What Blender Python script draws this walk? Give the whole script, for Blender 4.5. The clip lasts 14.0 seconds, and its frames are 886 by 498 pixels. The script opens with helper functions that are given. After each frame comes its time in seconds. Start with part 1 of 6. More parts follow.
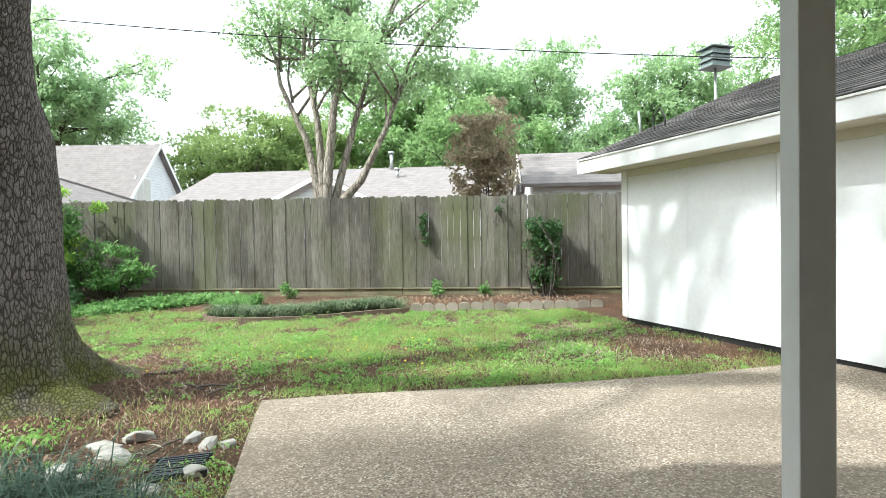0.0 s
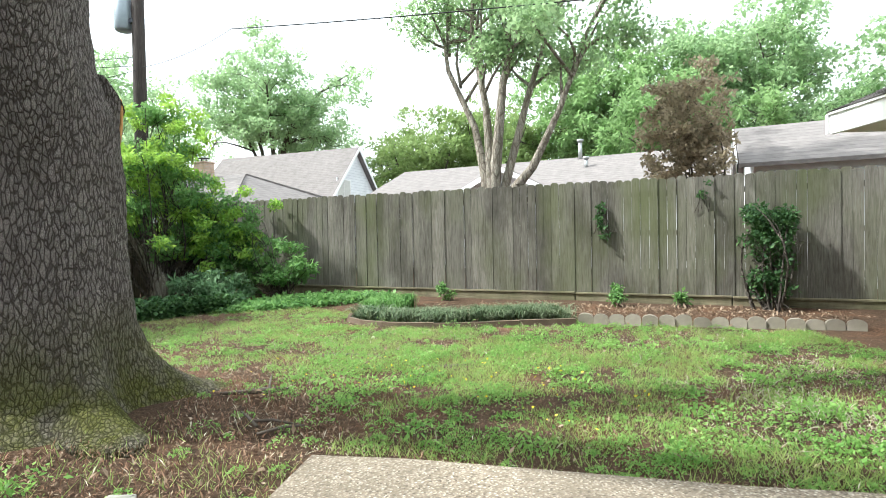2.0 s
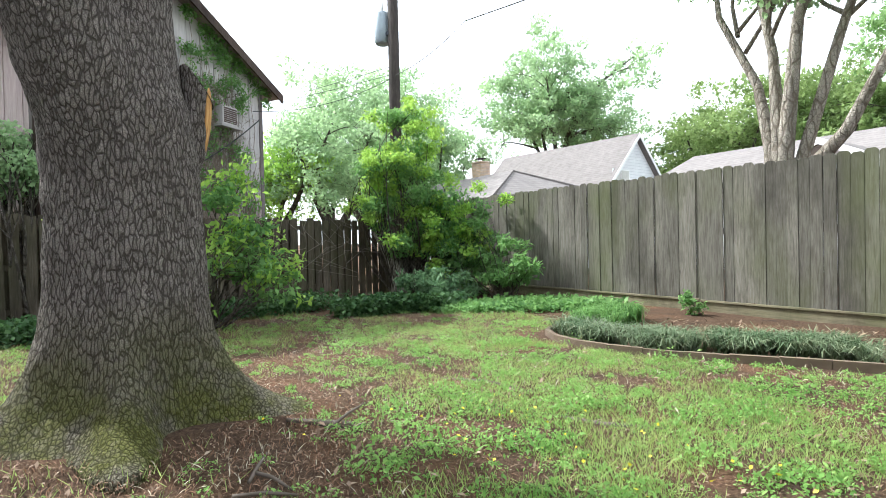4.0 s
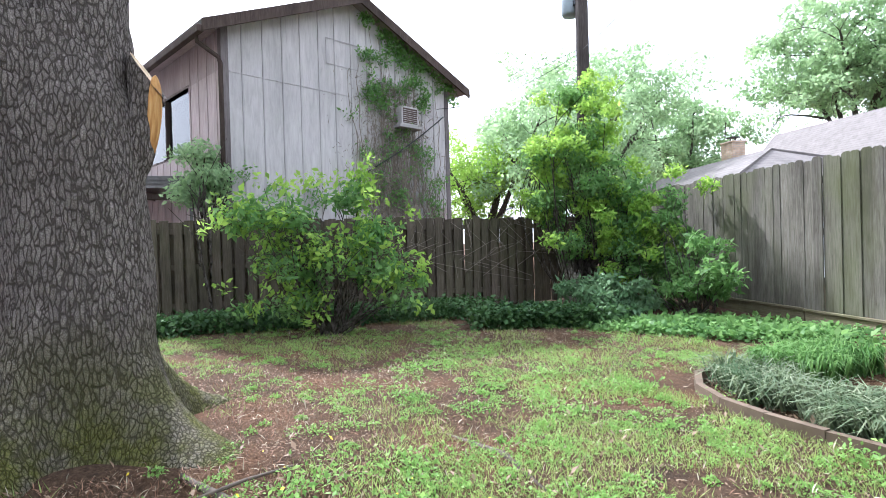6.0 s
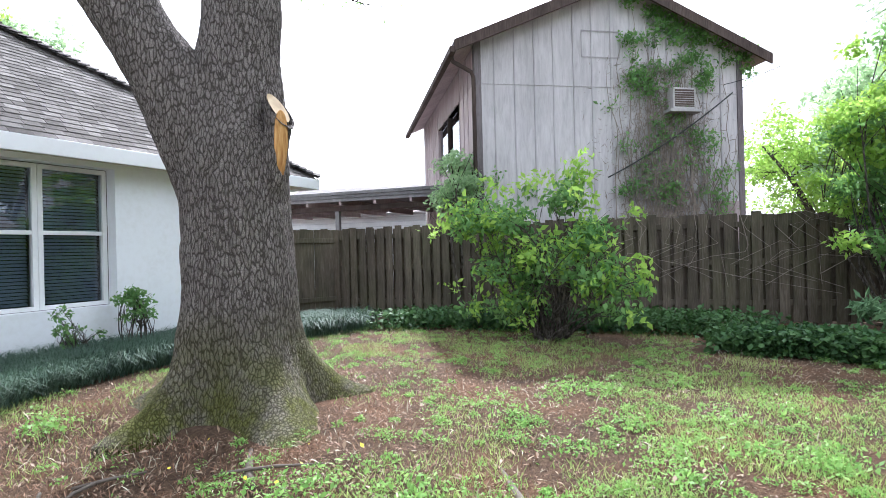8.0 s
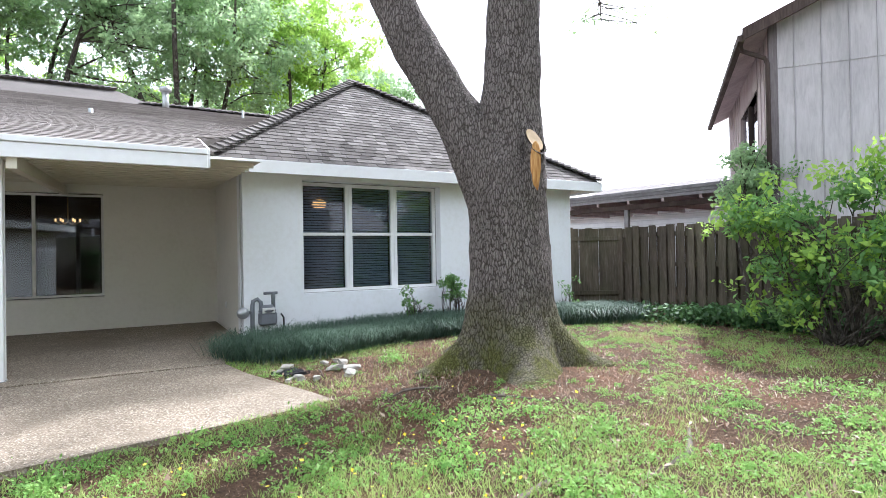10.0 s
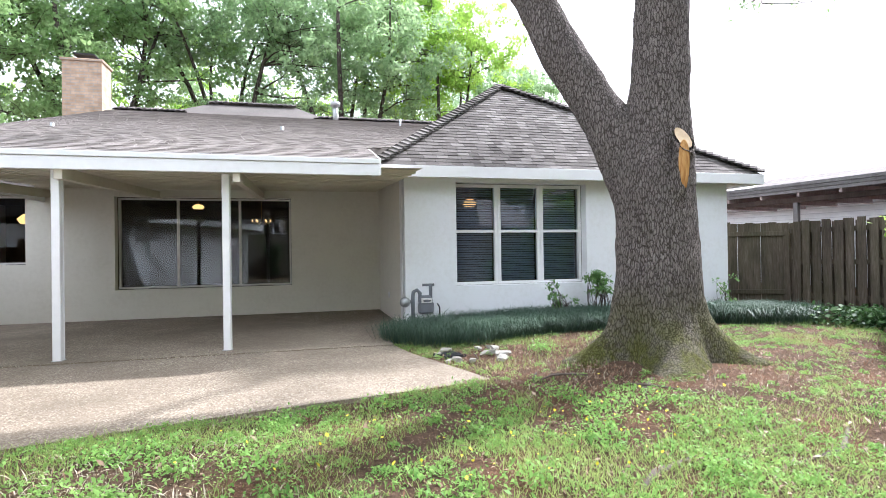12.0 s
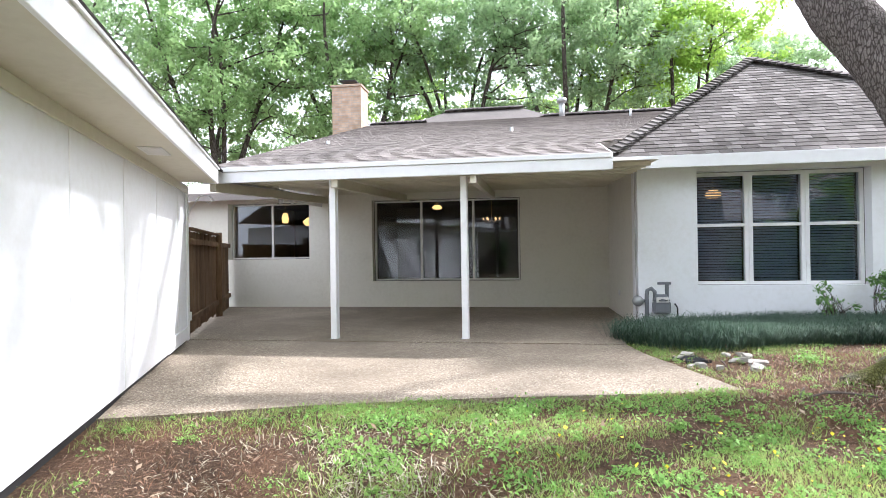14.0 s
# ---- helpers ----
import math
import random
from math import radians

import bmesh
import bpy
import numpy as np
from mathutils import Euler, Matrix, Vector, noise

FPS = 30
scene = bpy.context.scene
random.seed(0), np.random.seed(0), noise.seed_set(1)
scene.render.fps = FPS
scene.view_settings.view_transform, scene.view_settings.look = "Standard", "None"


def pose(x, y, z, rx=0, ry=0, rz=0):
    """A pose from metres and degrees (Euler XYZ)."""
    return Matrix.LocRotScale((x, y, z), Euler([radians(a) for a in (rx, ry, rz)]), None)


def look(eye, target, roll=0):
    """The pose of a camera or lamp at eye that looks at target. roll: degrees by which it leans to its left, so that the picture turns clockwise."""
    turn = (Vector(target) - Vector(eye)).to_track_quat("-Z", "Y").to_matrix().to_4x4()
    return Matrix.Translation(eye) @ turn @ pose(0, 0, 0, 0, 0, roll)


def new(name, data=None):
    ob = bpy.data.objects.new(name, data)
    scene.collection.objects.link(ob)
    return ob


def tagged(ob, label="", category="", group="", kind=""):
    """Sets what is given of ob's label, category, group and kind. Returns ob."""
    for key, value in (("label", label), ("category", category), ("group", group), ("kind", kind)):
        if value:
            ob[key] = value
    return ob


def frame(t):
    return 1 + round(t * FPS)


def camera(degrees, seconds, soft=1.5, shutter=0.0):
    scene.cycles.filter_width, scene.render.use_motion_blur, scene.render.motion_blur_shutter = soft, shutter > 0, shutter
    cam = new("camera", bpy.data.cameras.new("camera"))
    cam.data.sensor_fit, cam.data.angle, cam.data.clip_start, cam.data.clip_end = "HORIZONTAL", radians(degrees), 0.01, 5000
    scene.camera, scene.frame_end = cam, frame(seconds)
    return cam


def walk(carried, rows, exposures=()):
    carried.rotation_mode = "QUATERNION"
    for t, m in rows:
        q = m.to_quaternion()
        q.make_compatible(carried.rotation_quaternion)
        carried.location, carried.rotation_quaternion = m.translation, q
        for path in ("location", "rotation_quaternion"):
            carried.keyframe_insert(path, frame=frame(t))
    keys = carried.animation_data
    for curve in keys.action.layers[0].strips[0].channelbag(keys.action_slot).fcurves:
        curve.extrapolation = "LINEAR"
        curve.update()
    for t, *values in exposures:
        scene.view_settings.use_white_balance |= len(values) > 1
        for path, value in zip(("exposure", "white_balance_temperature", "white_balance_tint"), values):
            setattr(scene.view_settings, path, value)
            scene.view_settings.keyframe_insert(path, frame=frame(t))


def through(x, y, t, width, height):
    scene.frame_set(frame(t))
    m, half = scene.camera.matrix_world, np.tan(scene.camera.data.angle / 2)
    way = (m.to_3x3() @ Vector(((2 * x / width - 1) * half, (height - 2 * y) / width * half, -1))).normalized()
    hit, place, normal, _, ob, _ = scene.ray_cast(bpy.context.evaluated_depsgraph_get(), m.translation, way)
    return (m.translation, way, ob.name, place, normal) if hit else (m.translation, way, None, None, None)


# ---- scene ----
cam = camera(78.5, 14.0, 0.8)
METRES, EYE, TILT, LEAN, TURN = 9.75, 1.25, 0.0, 0.0, 4.0
ROWS = [
    (0.0, 0.0, 0.0, 0.0, -0.02, -1.08, 0.92),
    (0.5, 0.0087, 0.041, -0.003, 2.75, -1.08, 0.98),
    (1.0, 0.0156, 0.0845, -0.0038, 7.85, -1.04, 1.03),
    (1.5, 0.0236, 0.1283, -0.0019, 12.77, -1.05, 1.02),
    (2.0, 0.0357, 0.1714, -0.0046, 20.7, -1.03, 1.11),
    (2.5, 0.0523, 0.2178, -0.0076, 28.0, -0.95, 1.1),
    (3.0, 0.0634, 0.2652, -0.0063, 36.61, -0.9, 1.14),
    (5.5, 0.0497, 0.5373, -0.0058, 71.36, -0.6, 1.54),
    (6.0, 0.029, 0.5942, -0.0032, 78.98, -0.52, 1.58),
    (6.5, 0.0038, 0.6454, -0.0015, 88.58, -0.38, 1.6),
    (7.0, -0.0218, 0.6919, -0.0001, 96.63, -0.2, 1.58),
    (7.5, -0.0316, 0.7249, -0.0007, 103.19, -0.02, 1.55),
    (8.0, -0.0196, 0.7619, -0.0002, 113.97, 0.14, 1.43),
    (8.5, -0.0017, 0.7965, -0.0021, 122.97, 0.33, 1.32),
    (9.0, 0.0129, 0.8296, -0.0028, 133.19, 0.54, 1.18),
    (11.5, 0.0573, 0.9308, -0.0014, 156.42, 0.35, 0.93),
    (12.0, 0.0654, 0.9316, -0.0016, 161.41, 0.28, 0.84),
    (12.5, 0.0706, 0.9345, -0.0003, 169.52, 0.27, 0.85),
    (13.0, 0.0734, 0.9359, -0.0006, 176.54, 0.26, 0.8),
    (13.5, 0.0746, 0.9364, -0.0015, 181.65, 0.25, 0.76),
    (14.0, 0.0757, 0.9371, -0.0018, 184.66, 0.24, 0.81),
]
EXPOSURES = [(0.0, 1.18, 5900, 4), (3.0, 1.12, 5950, 4), (5.8, 1.3, 5550, 14), (7.2, 1.36, 5550, 13), (9.0, 1.34, 5600, 13), (14.0, 1.46, 5800, 15)]
walk(cam, [(t, pose(0, 0, EYE, TILT, LEAN, TURN) @ pose(METRES * x, METRES * y, METRES * z, 90 + pitch, roll, yaw)) for t, x, y, z, yaw, pitch, roll in ROWS], EXPOSURES)

# ---------------------------------------------------------------- light
world = bpy.data.worlds.new("sky")
scene.world = world
world.use_nodes = True
_wn = world.node_tree
_sky = _wn.nodes.new("ShaderNodeTexSky")
_sky.sky_type, _sky.sun_disc = "NISHITA", False
SUN = Vector((-0.82, -0.42, 1.0)).normalized()
_sky.sun_elevation = math.asin(SUN.z)
_sky.sun_rotation = math.atan2(SUN.x, SUN.y)
_sky.air_density, _sky.dust_density, _sky.ozone_density = 1.0, 6.0, 0.6
_bg = _wn.nodes["Background"]
_bg.inputs["Strength"].default_value = 0.15
_haze = _wn.nodes.new("ShaderNodeMix")
_haze.data_type = "RGBA"
_haze.inputs[0].default_value = 0.7
_haze.inputs[7].default_value = (9.0, 9.0, 8.9, 1)
_wn.links.new(_sky.outputs[0], _haze.inputs[6])
_wn.links.new(_haze.outputs[2], _bg.inputs["Color"])
_sun = new("sun", bpy.data.lights.new("sun", "SUN"))
_sun.data.energy, _sun.data.angle, _sun.data.color = 3.6, radians(1.6), (1.0, 0.96, 0.90)
_sun.matrix_world = look(SUN * 30, (0, 0, 0))


# ---------------------------------------------------------------- materials
def socket(node, value):
    return node.outputs[value] if isinstance(value, (int, str)) else value


class Shader:
    """A small builder for node materials."""

    def __init__(self, name, rough=0.8, metal=0.0, spec=0.3):
        self.m = bpy.data.materials.new(name)
        self.m.use_nodes = True
        self.t = self.m.node_tree
        self.b = self.t.nodes["Principled BSDF"]
        self.b.inputs["Roughness"].default_value = rough
        self.b.inputs["Metallic"].default_value = metal
        self.b.inputs["Specular IOR Level"].default_value = spec
        self.co = self.t.nodes.new("ShaderNodeTexCoord").outputs["Object"]

    def link(self, a, b):
        self.t.links.new(a, b)

    def world_coords(self):
        self.co = self.t.nodes.new("ShaderNodeNewGeometry").outputs["Position"]
        return self

    def scaled(self, sx, sy, sz):
        n = self.t.nodes.new("ShaderNodeMapping")
        n.inputs["Scale"].default_value = (sx, sy, sz)
        self.link(self.co, n.inputs["Vector"])
        return n.outputs[0]

    def noise(self, scale, detail=4.0, rough=0.55, co=None, warp=0.0):
        n = self.t.nodes.new("ShaderNodeTexNoise")
        n.inputs["Scale"].default_value = scale
        n.inputs["Detail"].default_value = detail
        n.inputs["Roughness"].default_value = rough
        n.inputs["Distortion"].default_value = warp
        self.link(co or self.co, n.inputs["Vector"])
        return n.outputs["Fac"]

    def cells(self, scale, co=None, feature="F1", out="Distance"):
        n = self.t.nodes.new("ShaderNodeTexVoronoi")
        n.feature = feature
        n.inputs["Scale"].default_value = scale
        self.link(co or self.co, n.inputs["Vector"])
        return n.outputs[out]

    def ramp(self, fac, stops):
        n = self.t.nodes.new("ShaderNodeValToRGB")
        while len(n.color_ramp.elements) < len(stops):
            n.color_ramp.elements.new(0.5)
        for e, (p, c) in zip(n.color_ramp.elements, stops):
            e.position = p
            e.color = (*c, 1) if hasattr(c, "__len__") else (c, c, c, 1)
        self.link(fac, n.inputs[0])
        return n.outputs[0]

    def mix(self, fac, a, b, how="MIX"):
        n = self.t.nodes.new("ShaderNodeMix")
        n.data_type, n.blend_type = "RGBA", how
        for sock, v in ((n.inputs[0], fac), (n.inputs[6], a), (n.inputs[7], b)):
            if isinstance(v, (int, float)):
                sock.default_value = v if sock.type == "VALUE" else (v, v, v, 1)
            elif isinstance(v, tuple):
                sock.default_value = (*v, 1)
            else:
                self.link(v, sock)
        return n.outputs[2]

    def island(self):
        return self.t.nodes.new("ShaderNodeNewGeometry").outputs["Random Per Island"]

    def each(self):
        return self.t.nodes.new("ShaderNodeObjectInfo").outputs["Random"]

    def colour(self, c):
        if isinstance(c, tuple):
            self.b.inputs["Base Color"].default_value = (*c, 1)
        else:
            self.link(c, self.b.inputs["Base Color"])
        return self

    def bump(self, h, strength=0.3, distance=0.01):
        n = self.t.nodes.new("ShaderNodeBump")
        n.inputs["Strength"].default_value, n.inputs["Distance"].default_value = strength, distance
        self.link(h, n.inputs["Height"])
        self.link(n.outputs[0], self.b.inputs["Normal"])
        return self

    def roughness(self, r):
        self.link(r, self.b.inputs["Roughness"])
        return self


def leaf_material(name, dark, mid, light, through=0.5, rough=0.55):
    s = Shader(name, rough, spec=0.25)
    c = s.ramp(s.island(), [(0.0, dark), (0.55, mid), (1.0, light)])
    c = s.mix(s.ramp(s.noise(0.9, 2), [(0.35, 0.0), (0.7, 1.0)]), c, s.mix(0.55, c, light))
    s.colour(c)
    tr = s.t.nodes.new("ShaderNodeBsdfTranslucent")
    s.link(s.mix(0.5, c, light), tr.inputs["Color"])
    mx = s.t.nodes.new("ShaderNodeMixShader")
    mx.inputs[0].default_value = through
    s.link(s.b.outputs[0], mx.inputs[1])
    s.link(tr.outputs[0], mx.inputs[2])
    s.link(mx.outputs[0], s.t.nodes["Material Output"].inputs["Surface"])
    return s.m


def paint_material(name, base, grime=(0.55, 0.53, 0.46), amount=0.35, rough=0.6):
    s = Shader(name, rough, spec=0.3)
    f = s.mix(1.0, s.noise(2.2, 6, 0.65), s.noise(14, 4), "MULTIPLY")
    g = s.ramp(f, [(0.2, 0.0), (0.42, amount)])
    s.colour(s.mix(g, base, grime))
    return s.bump(s.noise(60, 3), 0.12, 0.004).m


def wood_material(name, a, b, c, moss=0.0, grain=(18, 18, 1.2), rough=0.85, stained=0.7):
    s = Shader(name, rough, spec=0.15).world_coords()
    g = s.noise(3.0, 8, 0.65, s.scaled(*grain), 0.6)
    col = s.ramp(g, [(0.25, a), (0.5, b), (0.78, c)])
    per = s.each()
    col = s.mix(0.8, col, s.mix(1.0, col, s.ramp(per, [(0.0, 0.74), (1.0, 1.16)]), "MULTIPLY"))
    stain = s.ramp(s.noise(1.1, 6, 0.7, s.scaled(1.5, 1.5, 0.5)), [(0.42, 0.0), (0.68, stained)])
    col = s.mix(stain, col, tuple(v * 0.45 for v in a))
    if moss:
        mz = s.ramp(s.noise(0.9, 4, 0.6, s.scaled(1, 1, 0.5)), [(0.45, 0.0), (0.75, moss)])
        col = s.mix(mz, col, (0.10, 0.115, 0.045))
    return s.colour(col).bump(g, 0.5, 0.006).m


WHITE = paint_material("white_paint", (0.83, 0.84, 0.85), (0.62, 0.60, 0.55), 0.25)
WHITE_TRIM = paint_material("white_trim_paint", (0.82, 0.82, 0.81), (0.6, 0.59, 0.55), 0.18, 0.45)
CREAM = paint_material("cream_wall_paint", (0.72, 0.69, 0.60), (0.52, 0.48, 0.38), 0.25)
SOFFIT = paint_material("cream_soffit_paint", (0.62, 0.58, 0.47), (0.45, 0.40, 0.30), 0.3)
FENCE = wood_material("weathered_fence_board", (0.075, 0.067, 0.054), (0.175, 0.162, 0.136), (0.27, 0.256, 0.225), 0.75)
FENCE_DARK = wood_material("dark_old_fence_board", (0.06, 0.05, 0.04), (0.125, 0.10, 0.075), (0.21, 0.18, 0.145), 0.35)
GATE_WOOD = wood_material("brown_stained_cedar", (0.10, 0.06, 0.035), (0.20, 0.125, 0.07), (0.30, 0.20, 0.12))
ROT_BOARD = wood_material("mossy_rot_board", (0.15, 0.13, 0.085), (0.26, 0.23, 0.15), (0.36, 0.32, 0.22), 0.6, (1.2, 18, 18))
BARN = wood_material("grey_weathered_panel", (0.42, 0.39, 0.385), (0.54, 0.505, 0.50), (0.63, 0.595, 0.59), 0.0, (5, 5, 0.7), stained=0.3)
BARN_SEAM = wood_material("grey_panel_batten", (0.36, 0.335, 0.33), (0.46, 0.43, 0.425), (0.54, 0.51, 0.50), 0.0, (9, 9, 0.8), stained=0.3)
CORNER = wood_material("faded_brown_corner_board", (0.12, 0.10, 0.10), (0.18, 0.155, 0.155), (0.25, 0.22, 0.22))
CARPORT_METAL = wood_material("weathered_carport_metal", (0.16, 0.15, 0.15), (0.21, 0.20, 0.20), (0.27, 0.26, 0.26), 0.0, (3, 3, 3), 0.6, 0.4)
BARN_RED = wood_material("faded_red_brown_siding", (0.36, 0.28, 0.275), (0.47, 0.385, 0.375), (0.57, 0.49, 0.48), 0.0, (9, 9, 0.8), stained=0.35)
BARN_TRIM = wood_material("dark_brown_trim", (0.05, 0.035, 0.03), (0.09, 0.065, 0.055), (0.14, 0.11, 0.10))
POLE_WOOD = wood_material("creosoted_pole", (0.03, 0.025, 0.022), (0.06, 0.05, 0.045), (0.10, 0.085, 0.075))
CUT_WOOD = Shader("fresh_cut_wood", 0.75)
_g = CUT_WOOD.noise(4, 6, 0.6, CUT_WOOD.scaled(12, 12, 1.5))
CUT_WOOD = CUT_WOOD.colour(CUT_WOOD.ramp(_g, [(0.3, (0.30, 0.13, 0.035)), (0.55, (0.50, 0.27, 0.09)), (0.8, (0.62, 0.42, 0.20))])).bump(_g, 0.4, 0.01).m
CUT_FACE = Shader("pale_sawn_end", 0.8)
_g = CUT_FACE.noise(9, 5)
CUT_FACE = CUT_FACE.colour(CUT_FACE.ramp(_g, [(0.3, (0.30, 0.21, 0.12)), (0.7, (0.46, 0.35, 0.21))])).m


def bark_material(name, a, b, c, moss=None, scale=24.0, crack=0.05):
    """Long plates parted by dark furrows, with finer checks across them."""
    s = Shader(name, 0.95, spec=0.1).world_coords()
    wob = s.t.nodes.new("ShaderNodeTexNoise")
    wob.inputs["Scale"].default_value, wob.inputs["Detail"].default_value = scale * 0.4, 4
    s.link(s.co, wob.inputs["Vector"])
    co = s.mix(0.55 / scale, s.co, wob.outputs["Color"], "LINEAR_LIGHT")

    def stretched(z):
        mp = s.t.nodes.new("ShaderNodeMapping")
        mp.inputs["Scale"].default_value = (1, 1, z)
        s.link(co, mp.inputs["Vector"])
        return mp.outputs[0]

    edge = s.cells(scale, stretched(0.26), "DISTANCE_TO_EDGE")
    small = s.cells(scale * 2.1, stretched(0.7), "DISTANCE_TO_EDGE")
    fine = s.noise(scale * 5, 6, 0.75)
    plate = s.ramp(edge, [(0.0, 0.0), (crack, 0.15), (crack * 2.2, 0.75), (crack * 5, 1.0)])
    check = s.ramp(small, [(0.0, 0.4), (0.12, 1.0)])
    col = s.ramp(fine, [(0.36, b), (0.5, tuple((p + q) / 2 for p, q in zip(b, c))), (0.64, c)])
    col = s.mix(1.0, col, s.ramp(s.cells(scale, stretched(0.26), out="Color"), [(0.1, 0.8), (0.9, 1.2)]), "MULTIPLY")
    col = s.mix(s.ramp(s.noise(1.6, 4), [(0.4, 0.0), (0.75, 0.5)]), col, b)
    shape = s.mix(1.0, plate, check, "MULTIPLY")
    col = s.mix(shape, a, col)
    if moss:
        geo = s.t.nodes.new("ShaderNodeSeparateXYZ")
        s.link(s.co, geo.inputs[0])
        low = s.ramp(geo.outputs["Z"], [(0.2, 1.0), (0.9, 0.0)])
        f = s.mix(1.0, low, s.ramp(s.noise(3.4, 5, 0.65), [(0.38, 0.3), (0.58, 1.0)]), "MULTIPLY")
        col = s.mix(s.mix(1.0, f, s.ramp(fine, [(0.3, 0.55), (0.6, 1.0)]), "MULTIPLY"), col, s.mix(shape, tuple(v * 0.35 for v in moss), moss))
    return s.colour(col).bump(s.mix(0.25, shape, fine), 1.0, 0.03).m


OAK_BARK = bark_material("furrowed_oak_bark", (0.07, 0.058, 0.051), (0.20, 0.167, 0.15), (0.46, 0.408, 0.372), (0.19, 0.20, 0.04), 40.0, 0.05)
TREE_BARK = bark_material("grey_brown_bark", (0.05, 0.042, 0.035), (0.11, 0.095, 0.08), (0.19, 0.165, 0.14), None, 12.0)
PALE_BARK = bark_material("pale_smooth_bark", (0.17, 0.145, 0.115), (0.30, 0.265, 0.22), (0.42, 0.385, 0.33), None, 9.0, 0.04)
LEAF_OAK = leaf_material("oak_leaf", (0.11, 0.20, 0.075), (0.23, 0.385, 0.145), (0.37, 0.52, 0.23), 0.6)
# paler, greyer greens: the haze over far trees is mixed into the colour
LEAF_FAR = leaf_material("haze_paled_leaf", (0.16, 0.26, 0.13), (0.28, 0.43, 0.21), (0.42, 0.56, 0.3), 0.6)
LEAF_LIME = leaf_material("young_bright_leaf", (0.12, 0.25, 0.04), (0.25, 0.46, 0.07), (0.45, 0.63, 0.13), 0.55)
LEAF_BUSH = leaf_material("shrub_leaf", (0.06, 0.145, 0.045), (0.13, 0.275, 0.085), (0.26, 0.44, 0.14), 0.5)
LEAF_IVY = leaf_material("dark_ivy_leaf", (0.018, 0.05, 0.02), (0.04, 0.10, 0.035), (0.10, 0.19, 0.06), 0.25, 0.6)
LEAF_BLUE = leaf_material("blue_green_leaf", (0.07, 0.145, 0.07), (0.14, 0.26, 0.125), (0.26, 0.4, 0.2), 0.35)
LEAF_LIRIOPE = leaf_material("liriope_blade", (0.03, 0.06, 0.045), (0.06, 0.11, 0.075), (0.125, 0.195, 0.13), 0.25, 0.5)
LEAF_BROWN = leaf_material("dead_brown_leaf", (0.15, 0.12, 0.075), (0.30, 0.245, 0.16), (0.46, 0.39, 0.27), 0.5)
LEAF_LITTER = leaf_material("dry_leaf_litter", (0.11, 0.06, 0.035), (0.22, 0.135, 0.08), (0.42, 0.33, 0.235), 0.15)
GRASS = leaf_material("lawn_grass", (0.12, 0.215, 0.045), (0.25, 0.375, 0.09), (0.47, 0.56, 0.2), 0.45)
CLOVER = leaf_material("low_weed_leaf", (0.085, 0.22, 0.04), (0.18, 0.38, 0.08), (0.36, 0.55, 0.16), 0.45)
YELLOW = leaf_material("yellow_flower", (0.65, 0.50, 0.02), (0.80, 0.65, 0.03), (0.85, 0.75, 0.08), 0.2)

_s = Shader("lawn_soil", 0.95, spec=0.1).world_coords()
_b = _s.noise(34, 8, 0.8)
_e = _s.cells(70, out="Color")
_c = _s.ramp(_b, [(0.3, (0.035, 0.023, 0.016)), (0.48, (0.088, 0.056, 0.037)), (0.62, (0.16, 0.105, 0.068)), (0.8, (0.33, 0.26, 0.18))])
_c = _s.mix(_s.ramp(_s.noise(1.3, 5), [(0.48, 0.0), (0.66, 0.55)]), _c, _s.ramp(_e, [(0.2, (0.10, 0.048, 0.026)), (0.6, (0.21, 0.11, 0.062)), (0.9, (0.33, 0.2, 0.12))]))
_c = _s.mix(_s.ramp(_s.noise(2.4, 4, 0.6), [(0.58, 0.0), (0.7, 0.6)]), _c, (0.045, 0.035, 0.028))
SOIL = _s.colour(_c).bump(_b, 1.0, 0.03).m

_s = Shader("exposed_aggregate_concrete", 0.85, spec=0.25).world_coords()
_v = _s.cells(75, out="Color")
_d = _s.cells(75)
_c = _s.ramp(_v, [(0.15, (0.10, 0.075, 0.052)), (0.45, (0.31, 0.25, 0.18)), (0.7, (0.48, 0.41, 0.315)), (0.95, (0.66, 0.60, 0.50))])
_c = _s.mix(_s.ramp(_d, [(0.25, 0.0), (0.55, 0.7)]), _c, (0.20, 0.165, 0.125))
_c = _s.mix(_s.ramp(_s.noise(0.8, 7, 0.65), [(0.40, 0.0), (0.62, 0.6)]), _c, (0.16, 0.13, 0.095))
AGGREGATE = _s.colour(_c).bump(_d, 0.5, 0.006).m


def shingle_material(name, a, b, c):
    s = Shader(name, 0.95, spec=0.12).world_coords()
    add, per = s.t.nodes.new("ShaderNodeMath"), s.t.nodes.new("ShaderNodeMath")
    per.operation = "FRACT"
    s.link(s.each(), add.inputs[0])
    s.link(s.island(), add.inputs[1])
    s.link(add.outputs[0], per.inputs[0])
    col = s.ramp(per.outputs[0], [(0.1, tuple(v * 0.8 for v in a)), (0.4, a), (0.65, b), (0.92, c)])
    col = s.mix(1.0, col, s.ramp(s.noise(90, 3, 0.8), [(0.3, 0.65), (0.7, 1.25)]), "MULTIPLY")
    col = s.mix(s.ramp(s.noise(0.7, 5), [(0.45, 0.0), (0.7, 0.5)]), col, tuple(v * 0.6 for v in a))
    return s.colour(col).bump(s.noise(120, 2), 0.4, 0.004).m


SHINGLE = shingle_material("brown_grey_shingle", (0.275, 0.245, 0.225), (0.305, 0.272, 0.25), (0.34, 0.305, 0.284))
SHINGLE_DARK = shingle_material("grey_shingle", (0.135, 0.122, 0.113), (0.17, 0.155, 0.145), (0.225, 0.207, 0.194))


